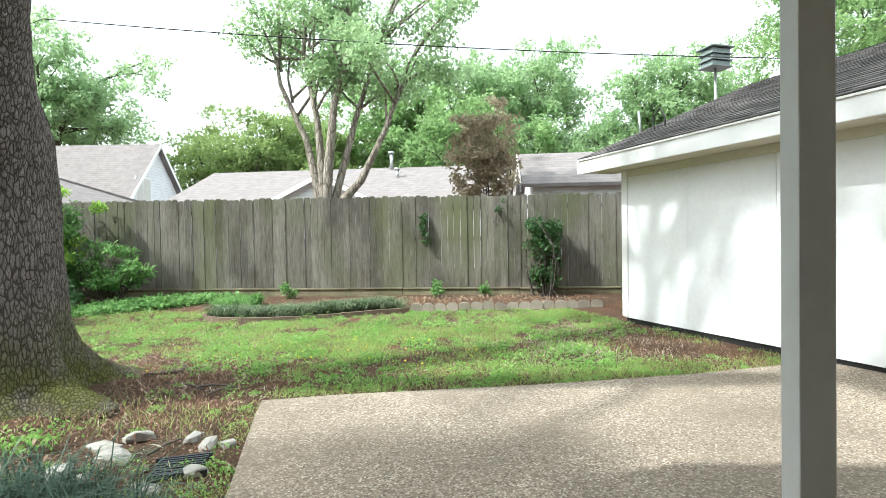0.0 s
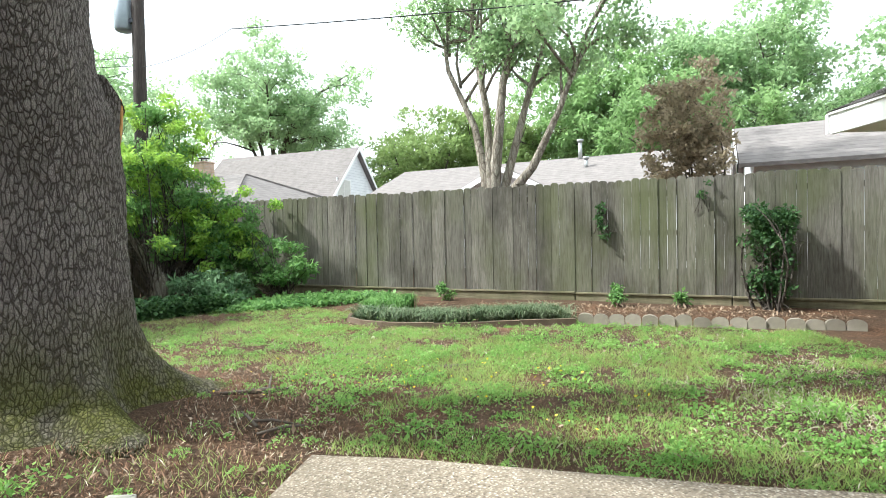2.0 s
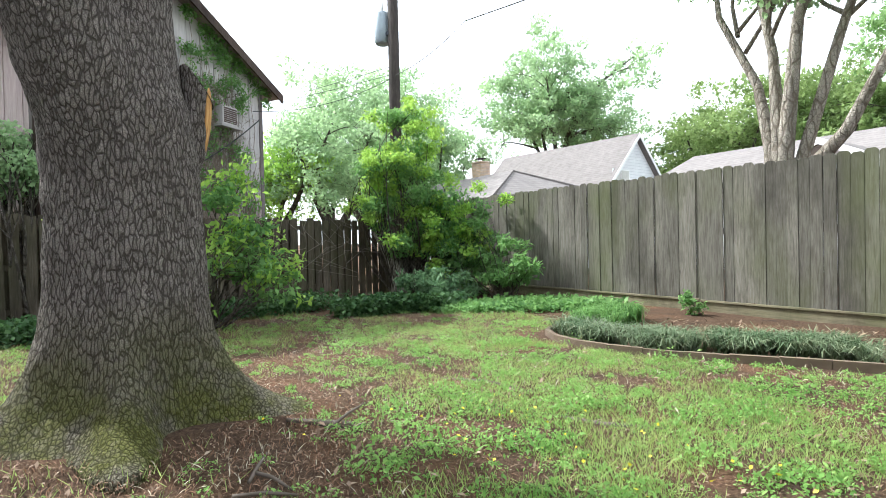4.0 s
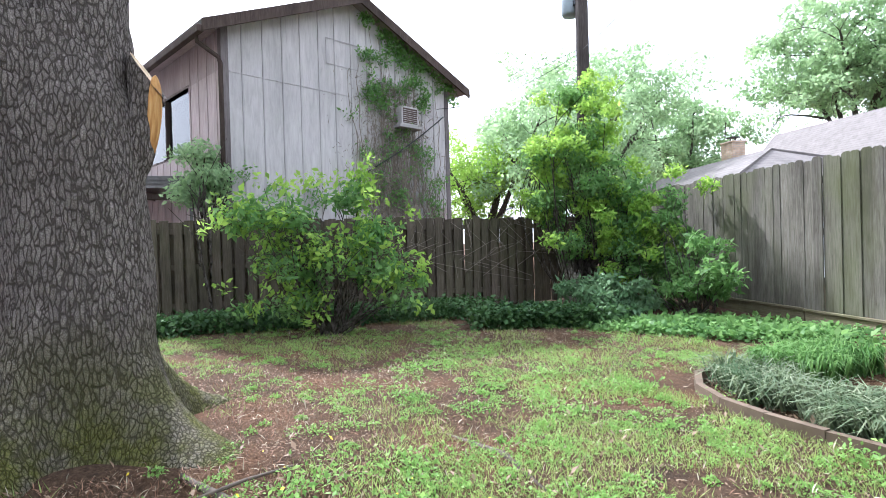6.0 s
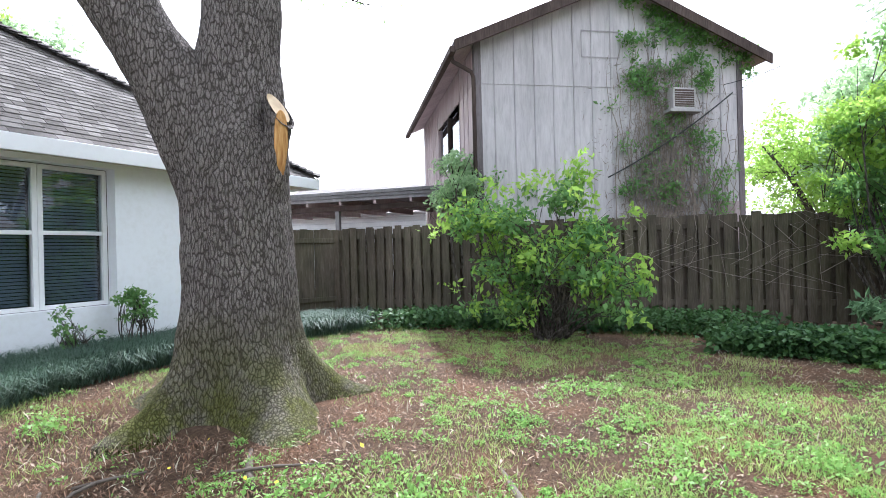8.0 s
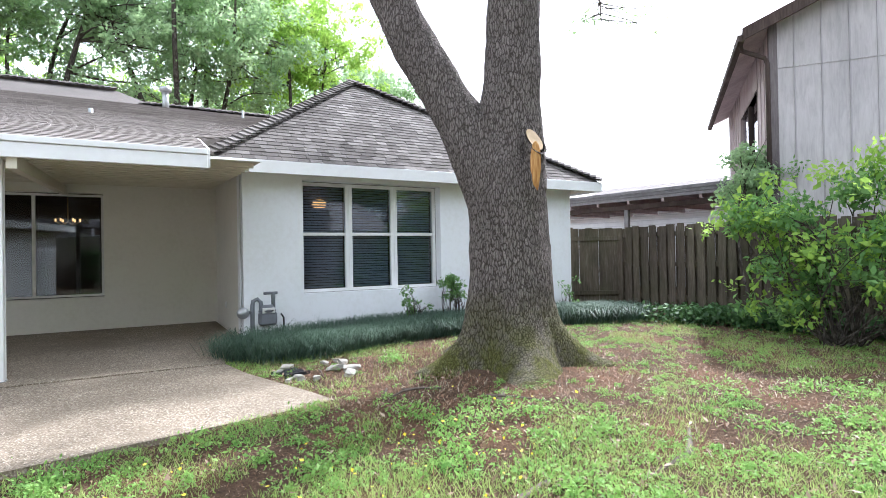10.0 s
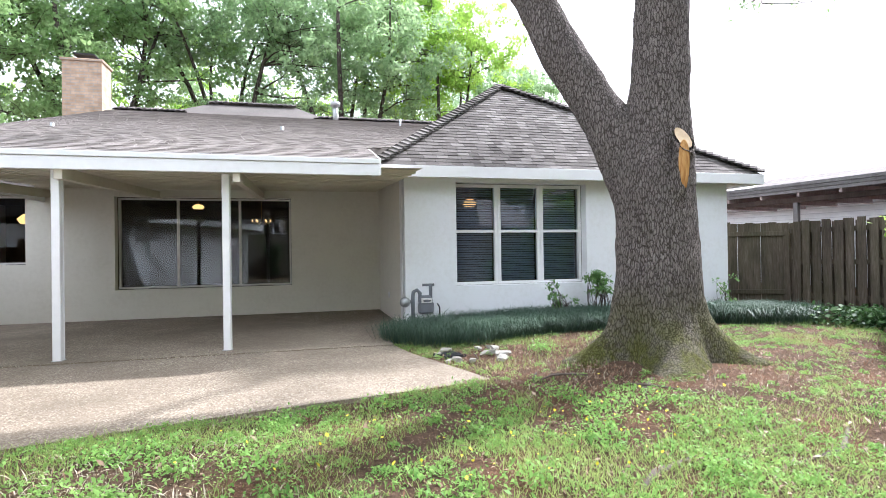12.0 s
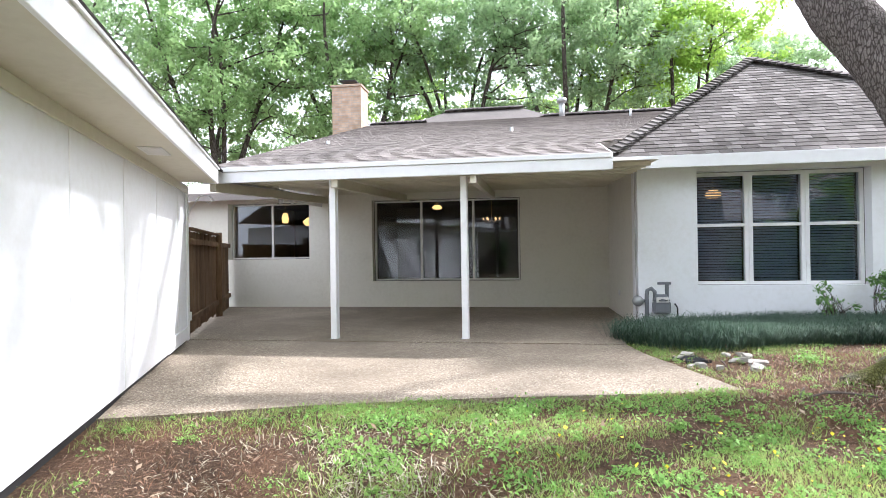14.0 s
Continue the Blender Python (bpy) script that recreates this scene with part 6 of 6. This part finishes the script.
for a, b in zip(line, line[1:]):
    d = b - a
    put("edging_piece", _e, edging, "", pose(a.x, a.y, float(ground_z(a.x, a.y)) - 0.02 + random.uniform(-0.01, 0.01), random.uniform(-2, 2), 0, math.degrees(math.atan2(d.y, d.x))) @ Matrix.Diagonal((d.length / 0.375, 1, 1, 1)))
stones = thing("stone_edging", "row of scalloped grey concrete edging stones", "edging")
n = 9
prof = [(0.1 * math.cos(math.pi * i / n), 0.10 + 0.06 * math.sin(math.pi * i / n)) for i in range(n + 1)] + [(-0.1, -0.05), (0.1, -0.05)]
m = len(prof)
_st = mesh_of("edging_stone", [(x, 0, z) for x, z in prof] + [(x, 0.06, z) for x, z in prof], [tuple(range(m)), tuple(reversed(range(m, 2 * m)))] + [(i, i + m, (i + 1) % m + m, (i + 1) % m) for i in range(m)], EDGING)
for k in range(16):
    x = -1.15 + k * 0.212
    put("edging_stone", _st, stones, "", pose(x, 9.42 + 0.02 * k + random.uniform(-0.02, 0.02), float(ground_z(x, 9.4)) + random.uniform(-0.025, 0.01), random.uniform(-8, 4), random.uniform(-5, 5), random.uniform(-8, 8)))


def rock(x, y, sx, sy, sz, seed, mat=STONE, label="pale flat limestone chunk on the soil"):
    rng = np.random.default_rng(seed)
    bm = slab_bm(-1, -1, -1, 1, 1, 1)
    bmesh.ops.subdivide_edges(bm, edges=bm.edges[:], cuts=2, use_grid_fill=True)
    cuts = [(Vector(rng.normal(size=3)).normalized(), rng.uniform(0.78, 1.05)) for _ in range(7)]
    for v in bm.verts:
        for n, d in cuts:
            over = v.co.dot(n) - d
            if over > 0:
                v.co -= n * over
        v.co += Vector(rng.normal(size=3)) * 0.035
        v.co = Vector((v.co.x * sx, v.co.y * sy, v.co.z * sz))
    me = bpy.data.meshes.new("stone")
    bm.to_mesh(me)
    bm.free()
    me.materials.append(mat)
    z = float(ground_z(x, y)) + sz * 0.5
    return tagged(put("stone", me, None, "", pose(x, y, z, rng.uniform(-8, 8), rng.uniform(-8, 8), rng.uniform(0, 180))), label, "stone", "loose stones by the drain")


for i, (x, y, a, b, c) in enumerate(((-2.2, 3.3, 0.085, 0.055, 0.03), (-1.84, 3.29, 0.06, 0.04, 0.025), (-1.69, 3.18, 0.08, 0.05, 0.03), (-1.57, 3.22, 0.05, 0.03, 0.02), (-2.29, 3.09, 0.1, 0.06, 0.03), (-2.13, 2.97, 0.1, 0.06, 0.03), (-1.56, 2.82, 0.06, 0.045, 0.03), (-1.7, 2.6, 0.07, 0.05, 0.025), (-2.28, 2.73, 0.08, 0.06, 0.035), (-2.12, 2.66, 0.06, 0.04, 0.025))):
    rock(x, y, a, b, c, 100 + i)
drain = thing("drain_grate", "small dark iron yard drain grate", "drain", pose(-1.68, 2.88, float(ground_z(-1.68, 2.88)) + 0.006, 0, 0, 20))
for k in range(7):
    box("bar", -0.13, -0.105 + k * 0.033, 0, 0.13, -0.092 + k * 0.033, 0.02, IRON, drain)
box("rim", -0.15, -0.13, -0.02, 0.15, -0.115, 0.022, IRON, drain)
box("rim", -0.15, 0.115, -0.02, 0.15, 0.13, 0.022, IRON, drain)
for x, y, a, L in ((-2.75, 4.9, 130, 0.55), (-2.2, 4.2, 60, 0.3), (-2.3, 4.3, 150, 0.35), (-1.95, 3.0, 80, 0.28), (-2.4, 4.35, 20, 0.3)):
    d = Vector((math.cos(radians(a)), math.sin(radians(a)), 0)) * L
    z = float(ground_z(x, y))
    tagged(put("stick", Tubes().add([(x, y, z + 0.02), (x + d.x * 0.5, y + d.y * 0.5, z + 0.03), (x + d.x, y + d.y, float(ground_z(x + d.x, y + d.y)) + 0.015)], [0.010, 0.010, 0.006], 7).mesh("stick", MULCH)), "dry fallen stick on the soil", "stick", "fallen sticks")
for pts in (((-3.6, 6.2), (-3.2, 6.5), (-2.7, 6.6)), ((-2.3, 6.3), (-1.9, 6.45), (-1.6, 6.7)), ((-3.1, 4.75), (-2.85, 5.0), (-2.75, 5.15))):
    tagged(put("surface_root", Tubes().add([(x, y, float(ground_z(x, y)) - 0.008) for x, y in pts], [0.012, 0.028, 0.012], 9).mesh("surface_root", MULCH)), "grey oak root breaking through the soil", "root", "surface roots")

meter = thing("gas_meter", "grey gas meter with pipes beside the wing corner", "gas meter", pose(-1.95, 0.36, 0))
box("body", -0.14, -0.10, 0.22, 0.12, 0.10, 0.42, METER_GREY, meter, 0.03)
put("head", Tubes().add([(-0.01, 0, 0.42), (-0.01, 0, 0.45), (-0.01, 0, 0.52)], [0.13, 0.12, 0.08], 18).mesh("head", METER_GREY), meter)
box("dial_plate", -0.10, 0.101, 0.40, 0.08, 0.115, 0.48, PLATE, meter, 0.005, "white dial plate")
box("dial_text", -0.08, 0.1155, 0.43, 0.05, 0.117, 0.445, BLACK, meter)
put("pipe", Tubes().add([(0.20, 0, -0.1), (0.20, 0, 0.5), (0.19, 0, 0.58), (0.13, 0, 0.61), (0.08, 0, 0.56), (0.08, 0, 0.45)], [0.032] * 6, 12).mesh("pipe", METER_GREY), meter)
put("pipe", Tubes().add([(-0.10, 0, 0.45), (-0.10, 0, 0.66), (-0.10, 0, 0.70)], [0.03] * 3, 12).mesh("pipe", METER_GREY), meter)
put("valve", Tubes().add([(-0.16, 0, 0.69), (0.04, 0, 0.69)], [0.022, 0.022], 10).mesh("valve", METER_GREY), meter)
put("regulator", Tubes().add([(0.34, 0.0, 0.42), (0.34, 0.03, 0.42), (0.34, 0.06, 0.42), (0.34, 0.10, 0.42)], [0.05, 0.085, 0.085, 0.05], 18).mesh("regulator", PIPE), meter)
put("pipe", Tubes().add([(0.20, 0, 0.42), (0.34, 0.02, 0.42)], [0.026, 0.026], 10).mesh("pipe", METER_GREY), meter)
put("vent_cap", Tubes().add([(-0.22, -0.1, 0.60), (-0.22, 0.0, 0.60)], [0.07, 0.07], 16).mesh("vent_cap", PLATE), meter)
put("thin_pipe", Tubes().add([(-0.24, 0.05, -0.05), (-0.24, 0.05, 0.32), (-0.2, 0.05, 0.38)], [0.012] * 3, 8).mesh("thin_pipe", BLACK), meter)


def outlet(x, y, z, ax):
    o = thing("outlet_cover", "white weatherproof outlet cover on the wall", "outlet", pose(x, y, z, 0, 0, ax), "outlet covers")
    box("plate", -0.04, 0, -0.055, 0.04, 0.02, 0.055, PLATE, o, 0.006)
    box("lid", -0.028, 0.02, -0.04, 0.028, 0.028, 0.04, PLATE, o, 0.004)


outlet(-1.628, -1.3, 0.42, -90)
outlet(4.2, WALL_Y + 0.002, 0.42, 0)
sp = thing("spigot", "dark garden tap on the patio wall", "tap", pose(4.62, WALL_Y, 0.4))
put("body", Tubes().add([(0, 0, 0), (0, 0.09, 0), (0, 0.12, -0.04)], [0.02, 0.022, 0.014], 10).mesh("body", IRON), sp)
put("handle", Tubes().add([(0, 0.07, 0.02), (0, 0.07, 0.04)], [0.028, 0.028], 12).mesh("handle", IRON), sp)
fl = thing("floodlight", "twin white floodlight under the patio ceiling", "lamp", pose(5.5, WALL_Y + 0.06, 2.45))
box("base", -0.05, -0.05, 0.03, 0.05, 0.05, 0.08, PLATE, fl, 0.006)
for sx in (-1, 1):
    put("lamp_head", Tubes().add([(0.03 * sx, 0.03, 0.03), (0.09 * sx, 0.10, 0.0), (0.16 * sx, 0.16, -0.03)], [0.025, 0.05, 0.06], 12).mesh("lamp_head", PLATE), fl)
tagged(put("wall_tendril", Tubes().add([(-5.05, 0.2, 1.60), (-5.1, 0.2, 1.67), (-5.25, 0.21, 1.66), (-5.36, 0.21, 1.52), (-5.32, 0.2, 1.35), (-5.18, 0.2, 1.1), (-5.14, 0.2, 0.84), (-5.16, 0.2, 0.5)], [0.011] * 8, 6).mesh("wall_tendril", MULCH)), "dry looped vine tendril on the white wall", "vine")
br = thing("wall_bracket", "scrolled white plant bracket on the garage corner", "bracket", GARAGE @ pose(GL - 0.02, 0.02, 2.05))
put("scroll", Tubes().add([(0, 0, -0.25), (0.0, 0.05, -0.15), (0.02, 0.15, 0.02), (0.02, 0.27, 0.03), (0.02, 0.33, -0.03), (0.02, 0.28, -0.09), (0.02, 0.24, -0.05)], [0.009] * 7, 6).mesh("scroll", PLATE), br)
vt = tagged(box("soffit_vent", -1.32, 1.0, 2.395, -1.12, 1.2, 2.405, PLATE), "small white soffit vent in the patio ceiling", "vent")


def pendant(x, y, z, label, r=0.16, h=0.16):
    p = thing("ceiling_lamp", label, "lamp", pose(x, y, z))
    put("cord", Tubes().add([(0, 0, h), (0, 0, 2.62 - z)], [0.008, 0.008], 6).mesh("cord", BRASS), p)
    put("shade", Tubes().add([(0, 0, 0), (0, 0, h * 0.5), (0, 0, h)], [r * 0.75, r, r * 0.55], 20).mesh("shade", LAMP), p, "glowing amber glass shade")


pendant(-3.15, -0.9, 2.1, "lit amber ceiling lamp inside the wing room", 0.14, 0.13)
pendant(5.55, -4.2, 1.95, "lit drum lamp inside the kitchen", 0.24, 0.2)
pendant(6.1, -3.8, 2.0, "small lit lantern inside the kitchen", 0.09, 0.25)
pendant(2.3, -4.4, 2.3, "lit bowl lamp of the ceiling fan inside", 0.13, 0.1)
ch = thing("chandelier", "small lit brass chandelier inside the room", "lamp", pose(1.0, -5.6, 2.05))
put("stem", Tubes().add([(0, 0, 0), (0, 0, 0.57)], [0.012, 0.012], 8).mesh("stem", BRASS), ch)
for k in range(6):
    w = k * math.pi / 3
    a = put("arm", Tubes().add([(0, 0, 0.02), (0.12 * math.cos(w), 0.12 * math.sin(w), -0.05), (0.22 * math.cos(w), 0.22 * math.sin(w), 0.02)], [0.008] * 3, 6).mesh("arm", BRASS), ch)
    put("bulb", Tubes().add([(0.22 * math.cos(w), 0.22 * math.sin(w), 0.02), (0.22 * math.cos(w), 0.22 * math.sin(w), 0.08)], [0.02, 0.014], 8).mesh("bulb", LAMP), a)

# ---------------------------------------------------------------- lawn, weeds, litter
NEEDLES = leaf_material("reddish_needle", (0.13, 0.062, 0.035), (0.23, 0.12, 0.07), (0.33, 0.2, 0.125), 0.1)
STRAW = leaf_material("bleached_dry_grass", (0.24, 0.2, 0.13), (0.42, 0.37, 0.26), (0.62, 0.57, 0.44), 0.2)
SLAB = np.array([(-1.16, -3), (-1.16, 1.96), (-1.28, 2.6), (-1.62, 3.7), (-1.74, 4.14), (-1.2, 4.3), (0.45, 4.62), (1.9, 5.0), (2.9, 5.36), (3.36, 5.42), (9, -3)])


def in_poly(x, y, poly):
    inside = np.zeros(len(x), bool)
    for (x0, y0), (x1, y1) in zip(poly, np.roll(poly, -1, axis=0)):
        hit = (y0 > y) != (y1 > y)
        with np.errstate(divide="ignore", invalid="ignore"):
            inside ^= hit & (x < (x1 - x0) * (y - y0) / (y1 - y0 + 1e-12) + x0)
    return inside


def field(x, y, scale, seed):
    """Smooth random field in 0..1 for patchiness."""
    r = np.random.default_rng(seed)
    out = np.zeros(len(x))
    for k in range(14):
        a = r.uniform(0, 2 * math.pi)
        f = scale * r.uniform(0.5, 2.2)
        out += np.sin((x * math.cos(a) + y * math.sin(a)) * f + r.uniform(0, 6.28))
    return 0.5 + 0.5 * np.tanh(out / 3.2)


def yard(rng, n, near=1.0):
    x, y = rng.uniform(-9.3, 3.6, n), rng.uniform(0.9, 10.0, n)
    keep = ~in_poly(x, y, SLAB)
    keep &= (x - 2.11) * GN.x + (y - 8.18) * GN.y > 0.03
    keep &= ((x + 3.75) ** 2 + (y - 3.92) ** 2) > 0.75 ** 2
    keep &= ~((x < -1.2) & (y < 1.9) & (x > -7)) & ~((x < -7.6) & (y > 7)) & (x > -8.9 - 0.1 * y + 0.55)
    keep &= ~((y > 8.3 + 0.35 * (x + 3.6)) & (x > -4.7) & (x < -1.3)) & (y < 9.6)
    return x[keep], y[keep]


def cover(x, y):
    """How green the lawn is: thin round the oak and in worn spots, thick where the sun reaches."""
    d = np.sqrt((x + 3.5) ** 2 + (y - 3.7) ** 2)
    g = np.clip((d - 0.6) / 3.0, 0.08, 1.0) * (0.55 + 0.45 * field(x, y, 0.9, 7))
    g += 0.35 * np.exp(-(((x + 1.6) / 1.2) ** 2 + ((y - 5.7) / 0.9) ** 2)) + 0.3 * np.exp(-(((x + 3.0) / 3.0) ** 2 + ((y - 7.6) / 0.8) ** 2))
    g -= 0.9 * np.exp(-(((x - 2.15) / 0.8) ** 2 + ((y - 6.3) / 1.0) ** 2))
    g *= 1 - 0.6 / (1 + np.exp((x + 5.4) / 0.5))
    return np.clip(g, 0, 1)


_r = np.random.default_rng(200)
x, y = yard(_r, 620000)
patch = np.clip((field(x, y, 2.6, 5) + 0.55 * field(x, y, 9.0, 6) - 0.62) * 2.6, 0, 1)
dens = patch * cover(x, y)
edge = in_poly(x, y - 0.28, SLAB)
dens = np.where(edge, np.maximum(dens, 0.2 + 0.8 * field(x, y, 4.0, 11)), dens)
k = _r.random(len(x)) < dens * 0.62
x, y = x[k], y[k]
n = len(x)
w = _r.uniform(0, 2 * math.pi, n)
h = _r.uniform(0.02, 0.075, n) * (0.7 + 0.6 * field(x, y, 1.5, 8))
wd = _r.uniform(0.002, 0.0045, n)
z = ground_z(x, y) - 0.004
o = np.stack([x, y, z], 1)
s = np.stack([np.cos(w), np.sin(w), np.zeros(n)], 1) * wd[:, None]
tip = o + np.stack([_r.normal(size=n) * h * 0.6, _r.normal(size=n) * h * 0.6, h], 1)
tagged(put("lawn_grass", quads_mesh("lawn_grass", np.stack([o - s, o + s, tip], 1), GRASS)), "thin patchy green lawn grass", "grass", kind="stuff")
# feathery weed tufts, low domes of small leaves with bare soil between
x, y = yard(_r, 9500)
k = _r.random(len(x)) < cover(x, y) * (0.25 + 0.9 * field(x, y, 3.4, 15))
x, y = x[k], y[k]
m = _r.integers(24, 110, len(x))
rad = np.repeat(_r.uniform(0.035, 0.12, len(x)), m)
cx, cy = np.repeat(x, m), np.repeat(y, m)
a, rr = _r.uniform(0, 2 * math.pi, len(cx)), np.sqrt(_r.random(len(cx)))
px, py = cx + np.cos(a) * rr * rad, cy + np.sin(a) * rr * rad
dome = rad * 0.55 * (1 - rr ** 2) * _r.uniform(0.4, 1.0, len(cx))
inside = in_poly(px, py, SLAB)
c = np.stack([px, py, ground_z(px, py) + 0.006 + dome], 1)[~inside]
tagged(put("low_weeds", quads_mesh("low_weeds", leaf_quads(_r, c, 0.017, 0.55, 0.7), CLOVER)), "patches of bright green feathery weeds", "weeds", kind="stuff")
# curled dead leaves, and finer bits
x, y = yard(_r, 5200)
c = np.stack([x, y, ground_z(x, y) + _r.uniform(0.008, 0.03, len(x))], 1)
tagged(put("leaf_litter", quads_mesh("leaf_litter", leaf_quads(_r, c, 0.045, 0.38, 1.6), LEAF_LITTER)), "scattered curled tan dead leaves", "leaf litter", kind="stuff")
x, y = yard(_r, 60000)
c = np.stack([x, y, ground_z(x, y) + 0.006], 1)
tagged(put("soil_crumbs", quads_mesh("soil_crumbs", leaf_quads(_r, c, 0.02, 0.5, 2.0), LEAF_LITTER)), "fine brown leaf crumbs over the soil", "leaf litter", kind="stuff")
x, y = yard(_r, 170000)
k = 1.1 * np.exp(-(((x + 3.6) / 2.6) ** 2 + ((y - 4.2) / 1.9) ** 2)) + np.exp(-(((x - 2.2) / 0.7) ** 2 + ((y - 6.3) / 1.0) ** 2)) + 0.14 > _r.random(len(x))
x, y = x[k], y[k]
c = np.stack([x, y, ground_z(x, y) + 0.006], 1)
tagged(put("bark_litter", quads_mesh("bark_litter", leaf_quads(_r, c, 0.04, 0.12, 4.0), NEEDLES)), "reddish dry needles and bark bits round the oak", "leaf litter", kind="stuff")
x, y = strip_points(_r, 110, [(-2.8, 5.2), (-1.6, 6.2), (0.4, 5.2)], 0.7)
c = np.stack([x, y, ground_z(x, y) + _r.uniform(0.06, 0.11, len(x))], 1)
tagged(put("yellow_flowers", quads_mesh("yellow_flowers", leaf_quads(_r, c, 0.02, 0.9, 2.0), YELLOW)), "tiny yellow flowers among the weeds", "flowers", kind="stuff")
# bleached dry grass where the sun gets to the lawn
x, y = yard(_r, 300000)
k = (np.exp(-(((x - 1.15) / 0.8) ** 2 + ((y - 6.5) / 0.8) ** 2)) * 0.9 + 0.1 * field(x, y, 1.4, 21)) * field(x, y, 5.0, 22) > _r.random(len(x)) * 0.9
x, y = x[k], y[k]
c = np.stack([x, y, ground_z(x, y) + _r.uniform(0.004, 0.03, len(x))], 1)
tagged(put("dry_grass", quads_mesh("dry_grass", leaf_quads(_r, c, 0.06, 0.09, 3.0), STRAW)), "bleached straw-coloured dry grass in patches", "grass", kind="stuff")
# leafy weed clumps
cl = []
for i in range(70):
    if i < 14:
        x, y = [(-2.75, 3.1), (-2.85, 2.95), (-2.2, 5.6), (-1.9, 5.9), (-2.6, 5.9), (-1.2, 6.4), (-0.6, 6.1), (0.2, 5.0), (0.9, 5.2), (1.7, 5.4), (-0.6, 4.75), (-1.4, 4.6), (-1.5, 5.2), (-2.1, 4.9)][i]
    else:
        x, y = float(_r.uniform(-6, 1.5)), float(_r.uniform(5.2, 8.4))
    m = int(_r.integers(70, 260))
    cl.append(np.stack([x + _r.normal(size=m) * 0.1, y + _r.normal(size=m) * 0.1, float(ground_z(x, y)) + np.abs(_r.normal(size=m)) * 0.045 + 0.012], 1))
tagged(put("weed_clumps", quads_mesh("weed_clumps", leaf_quads(_r, np.concatenate(cl), 0.03, 0.5, 0.8), CLOVER)), "leafy bright green weed clumps in the lawn", "weeds", kind="stuff")

# ---------------------------------------------------------------- single shingles last
for where, (p, q, r, t, p2, q2), mat in PIECES:
    c = (p + q) / 2
    me = mesh_of("shingle", [v - c for v in (p, q, r, t, p2, q2)], [(0, 1, 2, 3), (4, 5, 1, 0), (4, 0, 3), (1, 5, 2)], mat)
    put("shingle", me, wing_roof, "", Matrix.Translation(c))
